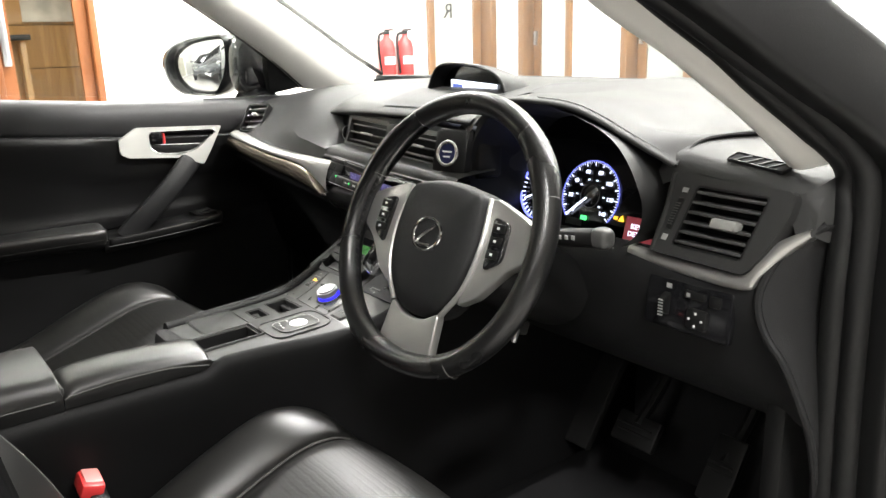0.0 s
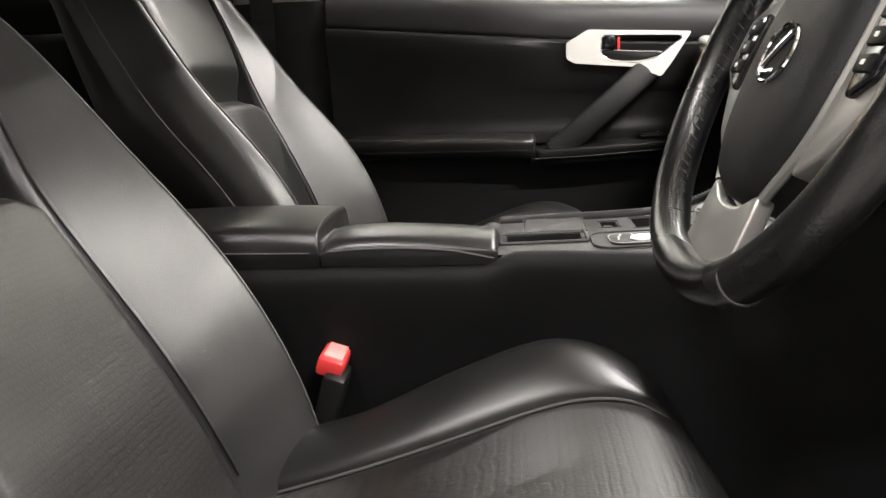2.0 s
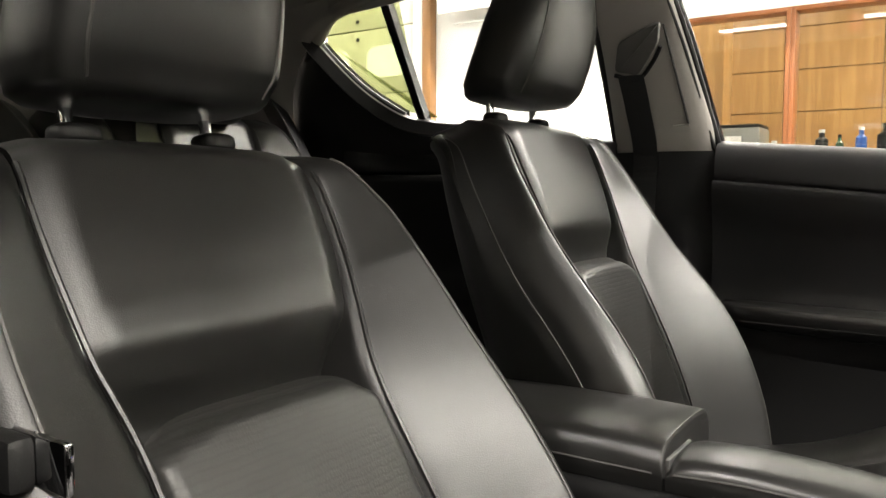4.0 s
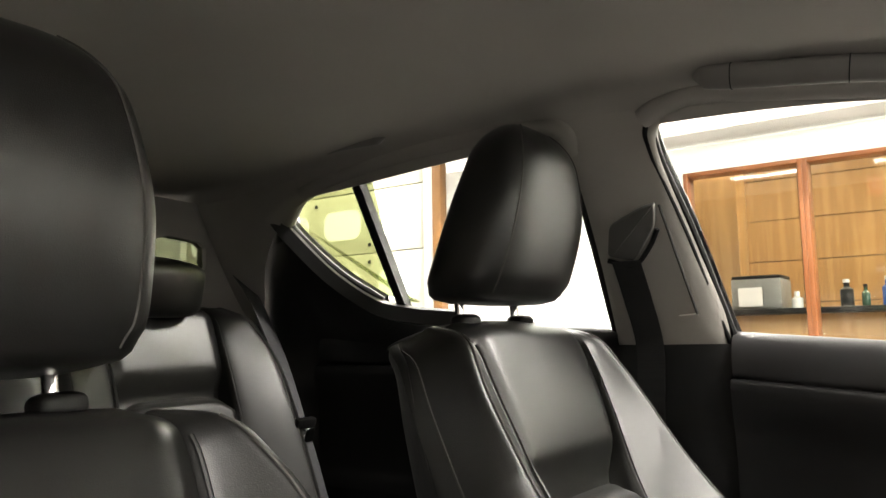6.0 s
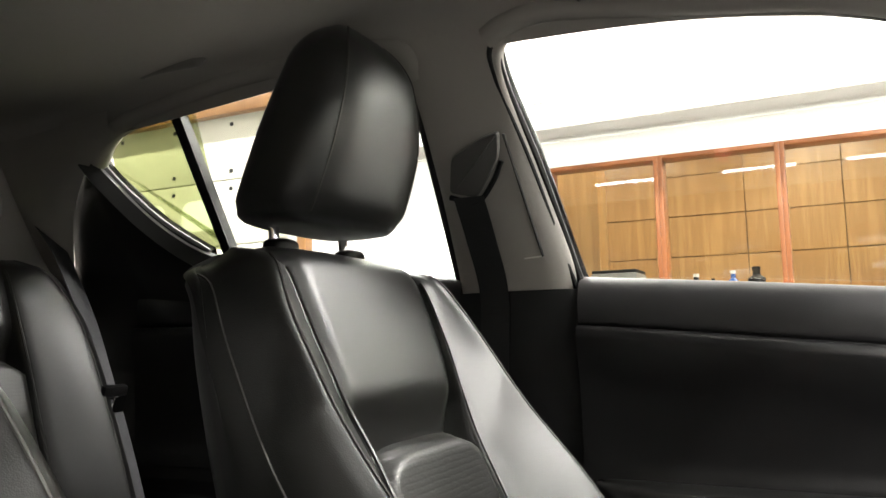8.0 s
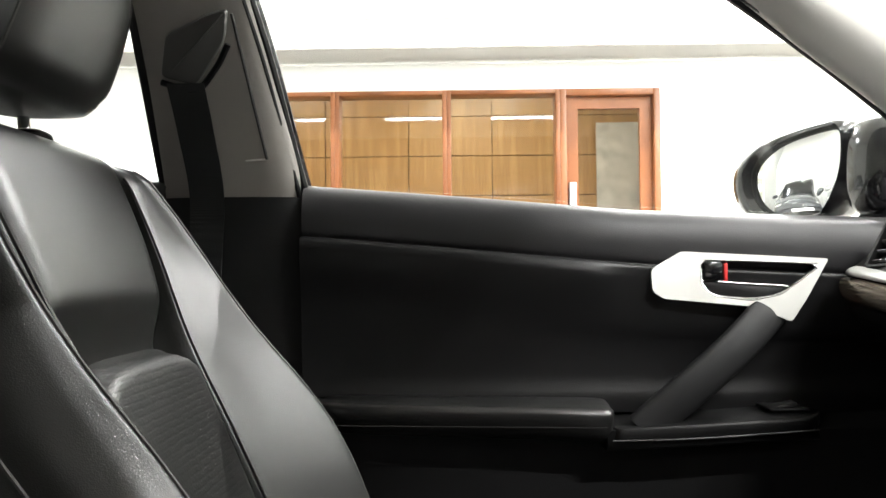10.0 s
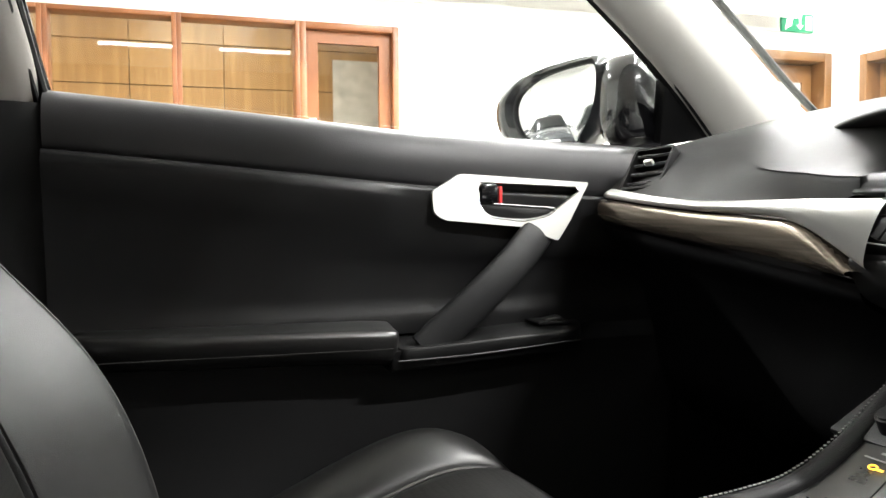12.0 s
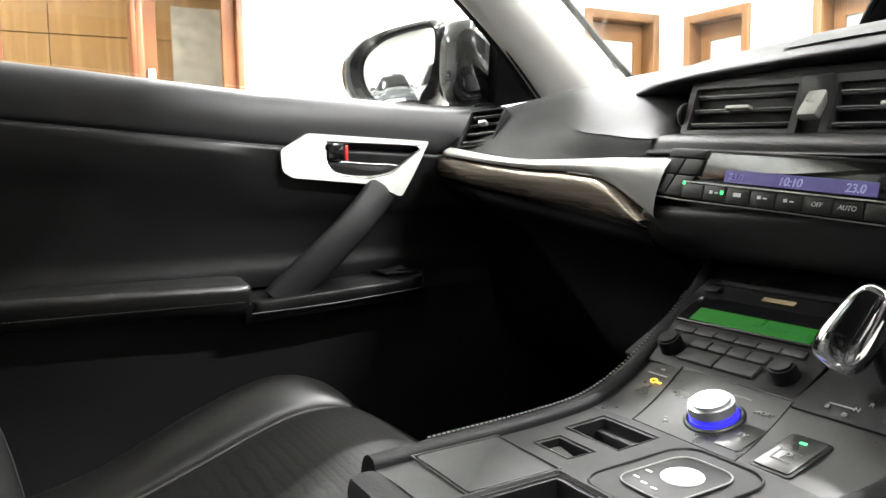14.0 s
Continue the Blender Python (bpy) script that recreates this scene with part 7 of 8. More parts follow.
part("pad_groove", tube([(0.513, 0.717, 0.933), (0.513, 0.742, 0.950), (0.515, 0.768, 0.9605), (0.524, 0.81, 0.964), (0.545, 0.87, 0.963), (0.58, 0.95, 0.962)], 0.0022, 30, 6), PLASTIC, dash)
part("face_groove", tube([(0.515, 0.7205, 0.929), (0.58, 0.7185, 0.9225), (0.66, 0.718, 0.914)], 0.0014, 20, 6), PLASTIC, dash)
strip([(0.462, 0.824), (0.55, 0.820), (0.625, 0.821), (0.646, 0.839), (0.668, 0.866), (0.698, 0.883)], [(0.462, 0.808), (0.55, 0.803), (0.636, 0.803), (0.655, 0.822), (0.676, 0.851), (0.700, 0.874)],
      (0.700, 0.694, 0.690, 0.694, 0.704, 0.714), (0.696, 0.690, 0.686, 0.69, 0.700, 0.712), WHEEL_SILVER, "silver_trim", "satin silver trim under the side vent", 0.005)
part("knee_panel", loft([[(x, 0.705, 0.826), (x, 0.69, 0.81), (x, 0.688, 0.78), (x, 0.70, 0.735), (x, 0.73, 0.66), (x, 0.80, 0.6), (x, 0.95, 0.56)] for x in (0.2, 0.35, 0.5, 0.60)] + [[(0.655, 0.705, 0.826), (0.652, 0.692, 0.81), (0.652, 0.69, 0.78), (0.668, 0.702, 0.735), (0.700, 0.73, 0.66), (0.705, 0.80, 0.6), (0.705, 0.95, 0.56)]], 30, 20), DASH_DARK, dash, "black lower dashboard panel", sharp=80)
SB = basis((0.564, 0.690, 0.763), (1, 0, 0), (0, 0.12, 0.99))
swp = part("switch_panel", tb(SB, (0, 0, 0), (0.125, 0.068, 0.014), bevel=0.005), GLOSS, dash, "black switch panel beside the wheel")
th = part("dimmer_wheel", disc((0.535, 0.685, 0.762), 0.015, 0.01, Matrix.Rotation(radians(90), 4, "Y"), 24), PLASTIC, swp)
for k in range(6):
    part("ridge", box((0.535, 0.6695, 0.750 + k * 0.004), (0.007, 0.0015, 0.0013), 0), PRINT_DIM, th)
part("mark", tb(SB, (-0.028, 0.022, 0.0075), (0.008, 0.006, 0.0006), bevel=0), PRINT_DIM, swp)
part("mirror_select", tb(SB, (0.012, 0.018, 0.008), (0.03, 0.01, 0.008), bevel=0.002), PLASTIC, swp)
part("mark", tb(SB, (0.004, 0.018, 0.0125), (0.005, 0.005, 0.0006), bevel=0), PRINT_DIM, swp)
part("fold_switch", tb(SB, (0.04, 0.016, 0.008), (0.015, 0.014, 0.008), bevel=0.002), PLASTIC, swp)
jy = part("mirror_joystick", tb(SB, (0.018, -0.011, 0.008), (0.03, 0.026, 0.01), bevel=0.006), PLASTIC, swp, "mirror adjuster pad")
for dx, dz in ((0.009, 0), (-0.009, 0), (0, 0.008), (0, -0.008)):
    part("mark", tb(SB, (0.018 + dx, -0.011 + dz, 0.0133), (0.003, 0.003, 0.0006), bevel=0), PRINT, jy)
part("dash_side", loft([[(0.664, 0.717, 0.912), (0.672, 0.714, 0.89), (0.682, 0.711, 0.872)], [(0.69, 0.725, 0.925), (0.70, 0.722, 0.90), (0.70, 0.718, 0.872)], [(0.70, 0.76, 0.938), (0.71, 0.76, 0.90), (0.71, 0.76, 0.86)], [(0.70, 0.86, 0.942), (0.712, 0.86, 0.90), (0.712, 0.86, 0.86)]], 14, 20), HOOD, dash, "charcoal dashboard side", sharp=80)
RIM_LINE = cr([(0.706, 0.728, 0.887), (0.688, 0.716, 0.869), (0.669, 0.703, 0.848), (0.657, 0.692, 0.815), (0.656, 0.688, 0.785), (0.667, 0.692, 0.752), (0.686, 0.70, 0.722), (0.703, 0.715, 0.67), (0.712, 0.74, 0.60), (0.712, 0.78, 0.45)], 40)
cover = [[q, q * 0.55 + 0.45 * np.array((0.708, 0.76, q[2])) + (0.006, 0, 0), np.array((0.712, 0.80, q[2])), np.array((0.712, 0.95, q[2]))] for q in RIM_LINE]
part("end_cover", grid([cr(r, 14) for r in cover]), DASH_DARK, dash, "black dashboard end cover", sharp=80)
part("end_lip", tube([tuple(q) for q in RIM_LINE], 0.005, 40, 8), DASH_DARK, dash, "rounded edge of the end cover")

# screen pod on top of the dash
POD_FRONT = ((-0.084, 0.998), (-0.068, 1.028), (-0.046, 1.046), (-0.01, 1.051), (0.05, 1.048), (0.095, 1.039), (0.120, 1.024), (0.131, 0.998))
pod = []
for y_, k, zt in ((0.775, 1.0, 0.0), (0.795, 1.0, 0.0005), (0.83, 0.93, -0.008), (0.87, 0.80, -0.026), (0.91, 0.6, -0.055)):
    pod.append([(0.02 + k * (x - 0.02), y_, z + zt * (z - 0.96) / 0.09) for x, z in POD_FRONT])
sc = part("screen_pod", loft(pod, 40, 20), DASH, dash, "charcoal hooded display pod", sharp=80)
part("pod_inner", loft([[(0.022 + k * (x - 0.022), y_, 0.985 + k * (z - 0.986)) for x, z in POD_FRONT] for y_, k in ((0.7765, 0.965), (0.79, 0.95), (0.808, 0.93))], 40, 6), PLASTIC, sc, "black lining of the display hood", sharp=80)
part("pod_lip", tube([(p[0], p[1] - 0.001, p[2]) for p in pod[0]], 0.0028, 40, 8), PLASTIC, sc)
part("screen_glass", slab([(0.022 + 0.93 * (x - 0.022), 0.80, 0.985 + 0.93 * (z - 0.986)) for x, z in POD_FRONT], (0, 0.008, 0)), GLOSS, sc, "gloss black screen")
TILT = Matrix.Rotation(radians(2.8), 4, "Y")
lit = part("lit_area", box((0.021, 0.797, 0.999), (0.125, 0.002, 0.040), 0, 2, TILT), SCREEN_WHITE, sc, "lit white display")
part("lit_panel", box((-0.022, 0.7955, 1.000), (0.028, 0.001, 0.028), 0, 2, TILT), SCREEN_BLUE, lit)
part("lit_bar", box((0.058, 0.7955, 1.002), (0.022, 0.001, 0.006), 0, 2, TILT), PLASTIC_MID, lit)

# dark sheet on the pad stands for a dark recess and its shade
part("shaded_recess_sheet", loft([[(x, 0.679, 0.9805 + e), (x, 0.692, 0.9862 + e), (x, 0.705, 0.9915 + e), (x, 0.73, 0.9985 + e), (x, 0.768, 1.0055 + e)] for x, e in ((-0.098, 0.0002), (-0.03, 0.0018), (0.05, 0.0022), (0.105, 0.0018))], 20, 16), DASH_DARK, dash, "dark sheet for the shaded recess before the display", sharp=80)

# ---- steering wheel ----
WT, WY = radians(24.7), radians(3.0)
WM = basis((0.337, 0.476, 0.849), (math.cos(WY), math.sin(WY), 0), (-math.sin(WY) * math.sin(WT), math.cos(WY) * math.sin(WT), math.cos(WT)))
wheel = thing("steering_wheel", (0.337, 0.46, 0.855), "black leather three-spoke steering wheel with silver spokes", "steering wheel")
def wp_(x, y, z=0.0):
    return WM @ Vector((x, y, z))
RIM, RX, RY_ = 0.173, 0.008, 0.003
ang = np.linspace(0, 2 * np.pi, 120, endpoint=False)
rr_ = []
for a in ang:
    k = 0.0148 + 0.0022 * sum(math.exp(-((((math.degrees(a) - c + 180) % 360) - 180) / 13) ** 2) for c in (35, 145))
    flat = 0.006 * math.exp(-((((math.degrees(a) - 270 + 180) % 360) - 180) / 26) ** 2)
    ce, row = (RIM - flat), []
    for b in np.linspace(0, 2 * np.pi, 18, endpoint=False):
        row.append(wp_(RX + (ce + k * math.cos(b)) * math.cos(a), RY_ + (ce + k * math.cos(b)) * math.sin(a), 0.018 + k * 1.12 * math.sin(b)))
    rr_.append(row)
rim = part("rim", grid(rr_ + rr_[:1], True), LEATHER_WHEEL, wheel, "black leather wheel rim", sharp=80)
for c in (22, 158, 238, 302):
    a = radians(c)
    part("rim_joint", torus(tuple(wp_(RX + RIM * math.cos(a), RY_ + RIM * math.sin(a), 0.018)), 0.0156, 0.0009, WM.to_3x3().to_4x4() @ Matrix.Rotation(a, 4, "Z") @ Matrix.Rotation(radians(90), 4, "X"), 24, 6), THREAD, rim)
for k in range(26):
    a = radians(146 + k * 3.4)
    part("stitch", tube([wp_(RX + (RIM - 0.0148) * math.cos(a), RY_ + (RIM - 0.0148) * math.sin(a), 0.0215), wp_(RX + (RIM - 0.0148) * math.cos(a + 0.02), RY_ + (RIM - 0.0148) * math.sin(a + 0.02), 0.0145)], 0.0007, 2, 4, smooth=False), THREAD_LIGHT, rim)
# airbag cover
hub_o = [(-0.072, 0.055), (-0.05, 0.068), (0.0, 0.074), (0.05, 0.068), (0.072, 0.055), (0.079, 0.0), (0.07, -0.05), (0.045, -0.088), (0.02, -0.102), (0.0, -0.105), (-0.02, -0.102), (-0.045, -0.088), (-0.07, -0.05), (-0.079, 0.0)]
ho = cr(hub_o, 64, True)
hc = np.array((0, -0.01))
rows = []
for k, z in ((1.0, -0.028), (1.0, 0.002), (0.975, 0.012), (0.9, 0.019), (0.7, 0.0235), (0.4, 0.026), (0.1, 0.027)):
    rows.append([wp_(*(hc + (q - hc) * k), z) for q in ho])
hub = part("airbag_cover", grid(rows, True, True), DASH_DARK, wheel, "black airbag cover", sharp=60)
bmq = torus((0, 0, 0), 0.0225, 0.0021, Matrix.Diagonal((1.12, 0.92, 1, 1)), 48, 8)
bmq.transform(WM @ Matrix.Translation((0, -0.002, 0.0275)))
part("badge_ring", bmq, CHROME, hub, "chrome oval badge ring")
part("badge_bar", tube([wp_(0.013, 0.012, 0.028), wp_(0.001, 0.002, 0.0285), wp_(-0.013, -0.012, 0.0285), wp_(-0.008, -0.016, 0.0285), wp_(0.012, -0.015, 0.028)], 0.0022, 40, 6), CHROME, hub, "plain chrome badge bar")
# silver spokes
def spoke(outline, z, th, name, label, mt, par):
    return part(name, slab([tuple(wp_(x, y, z)) for x, y in round_poly(outline, 0.008)], tuple(WM.to_3x3() @ Vector((0, 0, th))), 0.003, 3), mt, par, label)
for sg in (-1, 1):
    side_o = [(sg * 0.072, 0.058), (sg * 0.086, 0.062), (sg * 0.135, 0.046), (sg * 0.160, 0.034), (sg * 0.158, -0.004), (sg * 0.130, -0.022), (sg * 0.098, -0.06), (sg * 0.068, -0.078), (sg * 0.074, -0.04), (sg * 0.08, 0.0)]
    sp1 = spoke(side_o if sg > 0 else side_o[::-1], -0.006, 0.016, "spoke", "satin silver spoke", WHEEL_SILVER, wheel)
    pod_o = [(sg * 0.094, 0.040), (sg * 0.122, 0.034), (sg * 0.124, -0.012), (sg * 0.098, -0.028)]
    pd = spoke(pod_o if sg > 0 else pod_o[::-1], 0.009, 0.007, "button_pod", "gloss black switch pod", GLOSS, sp1)
    for k in range(3):
        part("button", tb(WM, (sg * 0.109, 0.026 - 0.016 * k, 0.0165), (0.019, 0.011, 0.004), bevel=0.0015), PLASTIC, pd)
        part("mark", tb(WM, (sg * 0.109, 0.026 - 0.016 * k, 0.0188), (0.004, 0.003, 0.0005), bevel=0), PRINT, pd)
    part("edge", tube([wp_(sg * 0.0755, 0.06, 0.008), wp_(sg * 0.083, 0.0, 0.011), wp_(sg * 0.073, -0.055, 0.010), wp_(sg * 0.047, -0.095, 0.008)], 0.004, 30, 8), WHEEL_SILVER, sp1, "silver hub edge")
low_o = [(-0.046, -0.092), (-0.022, -0.106), (0.0, -0.109), (0.022, -0.106), (0.046, -0.092), (0.052, -0.152), (0.040, -0.166), (0.0, -0.172), (-0.040, -0.166), (-0.052, -0.152)]
lows = spoke(low_o, -0.002, 0.014, "lower_spoke", "satin silver lower spoke", WHEEL_SILVER, wheel)
part("column_shroud", loft([[tuple(wp_(x * k, y * k - 0.01, z)) for x, y in ((-0.05, -0.03), (-0.045, 0.03), (0, 0.045), (0.045, 0.03), (0.05, -0.03), (0, -0.055))] for k, z in ((0.9, -0.025), (1.0, -0.06), (1.1, -0.12), (1.15, -0.25))], 30, 14, True), PLASTIC, wheel, "black column shroud", sharp=80)
stk = part("indicator_stalk", tube([(0.405, 0.565, 0.846), (0.45, 0.574, 0.853), (0.502, 0.582, 0.860)], [0.009, 0.0095, 0.0105, 0.011, 0.0115, 0.0118, 0.012, 0.012], 8, 14), PLASTIC, wheel, "black control stalk")
part("stalk_tip", superell((0.511, 0.5835, 0.861), 0.0135, 0.0125, 0.0135, 2.8), FRAME_GREY, stk, "grey stalk end")
for k in range(3):
    part("stalk_mark", box((0.460 + 0.011 * k, 0.5635, 0.857 + 0.0014 * k), (0.004, 0.002, 0.005), 0), PRINT_DIM, stk)

lvr = part("column_lever", box((0.450, 0.507, 0.750), (0.008, 0.024, 0.018), 0.004, 2, Matrix.Rotation(radians(-20), 4, "X")), PLASTIC, wheel, "black column adjuster lever")
part("lever_tip", box((0.455, 0.494, 0.744), (0.005, 0.007, 0.018), 0.002, 2, Matrix.Rotation(radians(-24), 4, "X")), ALLOY, lvr, "pale lever edge")

# ---- centre console ----
con = thing("centre_console", (0.0, 0.3, 0.25), "dark grey centre console with audio unit and armrest", "console")
def deck(y):
    """Height of the console's top along the car."""
    return interp_smooth(y, [0.20, 0.30, 0.42, 0.48, 0.55, 0.62, 0.70, 0.74], [0.662, 0.665, 0.668, 0.676, 0.702, 0.736, 0.776, 0.796])


def cl_(y):
    return interp_smooth(y, [0.20, 0.30, 0.42, 0.48, 0.55, 0.62, 0.70, 0.74], [-0.088, -0.092, -0.100, -0.108, -0.124, -0.144, -0.176, -0.185])


def cr_(y):
    return interp_smooth(y, [0.20, 0.30, 0.42, 0.48, 0.55, 0.62, 0.70, 0.74], [0.084, 0.090, 0.116, 0.130, 0.144, 0.155, 0.165, 0.168])


YS = np.linspace(0.245, 0.74, 60)
WELLS = {"pocket": (-0.062, -0.021, 0.3655, 0.3905), "tray": (-0.074, -0.013, 0.405, 0.445), "cup": (-0.003, 0.047, 0.252, 0.343)}


def deck_sheet(y0, y1):
    """The console's top between two places along the car, open over the trays."""
    ys = sorted(set(np.round(np.concatenate([np.linspace(y0, y1, 40), [w[k] for w in WELLS.values() for k in (2, 3) if y0 < w[k] < y1]]), 4)))
    xs = sorted(set(np.round(np.concatenate([np.linspace(-0.082, 0.083, 20), [w[k] for w in WELLS.values() for k in (0, 1)]]), 4)))
    bm = bmesh.new()
    cols = []
    for y in ys:
        row = [cl_(y), (cl_(y) - 0.082) / 2] + xs + [(0.083 + cr_(y)) / 2, cr_(y)]
        cols.append([bm.verts.new((x, y, deck(y) - 0.003 * abs(2 * (x - cl_(y)) / (cr_(y) - cl_(y)) - 1) ** 4)) for x in row])
    for r0, r1 in zip(cols, cols[1:]):
        for a, b, c, d in zip(r0, r0[1:], r1[1:], r1):
            mx, my = (a.co.x + b.co.x) / 2, (a.co.y + d.co.y) / 2
            if not any(w[0] < mx < w[1] and w[2] < my < w[3] for w in WELLS.values()):
                bm.faces.new((a, b, c, d))
    return bm


part("top_plate", deck_sheet(0.455, 0.74), CONSOLE, con, "dark metallic console plate", sharp=80)
part("rear_plate", deck_sheet(0.245, 0.455), CONSOLE_DARK, con, "dark grey lower console plate", sharp=80)


def well(key, depth, name, label, m_, slope=0.003):
    """A sunk tray: walls and floor under an opening of the console's top."""
    x0, x1, y0, y1 = WELLS[key]
    rim = [(x0, y0), (x1, y0), (x1, y1), (x0, y1)]
    mid = ((x0 + x1) / 2, (y0 + y1) / 2)
    base = deck(mid[1]) - depth
    rows = [[(x, y, deck(y) - 0.0004) for x, y in rim]]
    for q, k in ((0.04, 1.0), (0.94, 1.0), (1.0, 1.6)):
        rows.append([(x + math.copysign(slope * k, mid[0] - x), y + math.copysign(slope * k, mid[1] - y), deck(y) * (1 - q) + base * q) for x, y in rim])
    bm = bmesh.new()
    vs = [[bm.verts.new(q) for q in r] for r in rows]
    for r0, r1 in zip(vs, vs[1:]):
        for k in range(4):
            bm.faces.new((r0[k], r0[(k + 1) % 4], r1[(k + 1) % 4], r1[k]))
    bm.faces.new(vs[-1])
    w = part(name, bm, m_, con, label, sharp=30)
    part("rim", tube([(x, y, deck(y) + 0.0002) for x, y in rim], 0.0007, 4, 6, True, False), PLASTIC_MID, w)
    return w


rows = []
for y in YS:
    x, z = cl_(y), deck(y)
    rows.append([(x + 0.003, y, z - 0.004), (x, y, z + 0.003), (x - 0.012, y, z + 0.004), (x - 0.022, y, z - 0.008), (x - 0.024, y, z - 0.04), (x - 0.012, y, z - 0.12), (x - 0.005, y, 0.30)])
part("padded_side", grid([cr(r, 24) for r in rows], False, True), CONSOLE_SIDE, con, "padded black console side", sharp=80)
for k in range(74):
    y = 0.30 + k * 0.0045
    part("stitch", box((cl_(y) - 0.016, y, deck(y) + 0.0035), (0.0008, 0.0026, 0.001), 0), STITCH, con)
rows = []
for y in np.linspace(-0.3, 1.1, 110):
    x, z = cr_(y), float(np.interp(y, [0.235, 0.26], [0.649, deck(y)]))
    rows.append([(x - 0.003, y, z - 0.004), (x, y, z + 0.001), (x + 0.008, y, z - 0.002), (x + 0.014, y, z - 0.016), (x + 0.012, y, z - 0.05), (x + 0.006, y, z - 0.12), (x + 0.004, y, 0.30)])
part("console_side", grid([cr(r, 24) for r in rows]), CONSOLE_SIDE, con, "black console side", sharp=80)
part("tunnel", box((0.0, 0.0, 0.42), (0.15, 0.78, 0.42), 0.02), CARPET, con, "black carpeted tunnel")


def on_deck(x, y, d=0.0):
    """A pose on the console's top."""
    s = (deck(y + 0.004) - deck(y - 0.004)) / 0.008
    return basis((x, y, deck(y)), (1, 0, 0), (0, 1, s)) @ Matrix.Translation((0, 0, d))


def plate(x, y, w, l, th, m_, name, label="", par=None, bevel=0.002, d=0.0, r=0.005):
    b = on_deck(x, y, d)
    o = round_poly([(-w / 2, -l / 2, 0), (w / 2, -l / 2, 0), (w / 2, l / 2, 0), (-w / 2, l / 2, 0)], r)
    bm = slab([tuple(q) for q in o], (0, 0, th), min(bevel, abs(th) * 0.45))
    bm.transform(b)
    return part(name, bm, m_, par or con, label)


lid = plate(-0.048, 0.312, 0.074, 0.070, 0.0010, CONSOLE_DARK, "lid", "dark smooth lid", r=0.003)
part("lid_edge", tube([on_deck(-0.048 + sx * 0.0395, 0.312 + sy * 0.0375, 0.0006).translation for sx, sy in ((-1, -1), (1, -1), (1, 1), (-1, 1))], 0.0009, 4, 6, True, False), PLASTIC_MID, con)
pk = well("pocket", 0.014, "socket_pocket", "dark sunk switch pocket", PLASTIC)
part("rocker_switch", box((-0.042, 0.3775, deck(0.3775) - 0.009), (0.024, 0.012, 0.008), 0.002, 2, Matrix.Rotation(radians(10), 4, "Y")), PLASTIC, pk)
ty = well("tray", 0.020, "tray", "dark open tray", PLASTIC)
part("tray_step", box((-0.0435, 0.437, deck(0.44) - 0.013), (0.054, 0.010, 0.010), 0.0015), PLASTIC, ty)
cup = well("cup", 0.026, "cup_tray", "deep black open tray", PLASTIC)
part("tray_rim", tube([on_deck(0.022 + x, 0.2975 + y, 0.0008).translation for x, y in round_poly([(-0.028, -0.0485), (0.028, -0.0485), (0.028, 0.0485), (-0.028, 0.0485)], 0.006)], 0.0022, 80, 6, True), CONSOLE_DARK, cup)
ctl = plate(0.047, 0.402, 0.050, 0.066, 0.0012, CONSOLE_DARK, "control_plate", "rounded grey control plate", r=0.016)
part("plate_rim", tube([on_deck(0.047 + x, 0.402 + y, 0.0014).translation for x, y in round_poly([(-0.025, -0.033), (0.025, -0.033), (0.025, 0.033), (-0.025, 0.033)], 0.016)], 0.0007, 90, 6, True), GREY_PLASTIC, ctl)
part("groove", tube([on_deck(0.0475 + x, 0.400 + y, 0.0003).translation for x, y in round_poly([(-0.0395, -0.050), (0.0395, -0.050), (0.0395, 0.050), (-0.0395, 0.050)], 0.024)], 0.0013, 90, 6, True), PLASTIC, con)
bmq = disc((0, 0, 0.0018), 0.0150, 0.002, Matrix.Diagonal((0.95, 0.95, 1, 1)), 40, 0.0006)
bmq.transform(on_deck(0.0485, 0.406))
part("white_pad", bmq, mat("white_pad_plastic", (0.85, 0.85, 0.83), 0.3), ctl, "round white pad")
for x, y in ((0.030, 0.383), (0.040, 0.380), (0.028, 0.396), (0.050, 0.379)):
    b = on_deck(x, y, 0.0014)
    part("mark", tb(b, (0, 0, 0), (0.005, 0.0018, 0.0004), bevel=0), PRINT, ctl)

# selector knob, buttons
kn = on_deck(-0.002, 0.492)
bmq = torus((0, 0, 0.001), 0.0212, 0.0022, None, 48, 10)
bmq.transform(kn)
knob = part("knob_base", bmq, PLASTIC_MID, con, "drive mode knob with blue light ring")
bmq = disc((0, 0, 0.003), 0.0186, 0.004, None, 48, 0.001)
bmq.transform(kn)
part("light_ring", bmq, LED_BLUE, knob, "blue lit ring")
bmq = disc((0, 0, 0.0112), 0.0182, 0.0122, None, 48, 0.0028, 0.0172)
bmq.transform(kn)
part("cap", bmq, ALLOY, knob, "satin silver knob cap")
letters("mark", "SPORT", kn @ Matrix.Translation((0.028, 0.022, 0.001)) @ Matrix.Rotation(radians(0), 4, "Z"), 0.0058, PRINT_DIM, con)
letters("mark", "ECO", kn @ Matrix.Translation((-0.028, 0.020, 0.001)), 0.0045, PRINT_DIM, con)
letters("mark", "NORMAL", kn @ Matrix.Translation((0.0, 0.033, 0.001)), 0.0045, PRINT_DIM, con)
ev = plate(0.032, 0.481, 0.022, 0.034, 0.0012, CONSOLE, "ev_button", "grey square button", r=0.003)
letters("mark", "EV", on_deck(0.032, 0.483, 0.0014), 0.007, PRINT_DIM, ev)
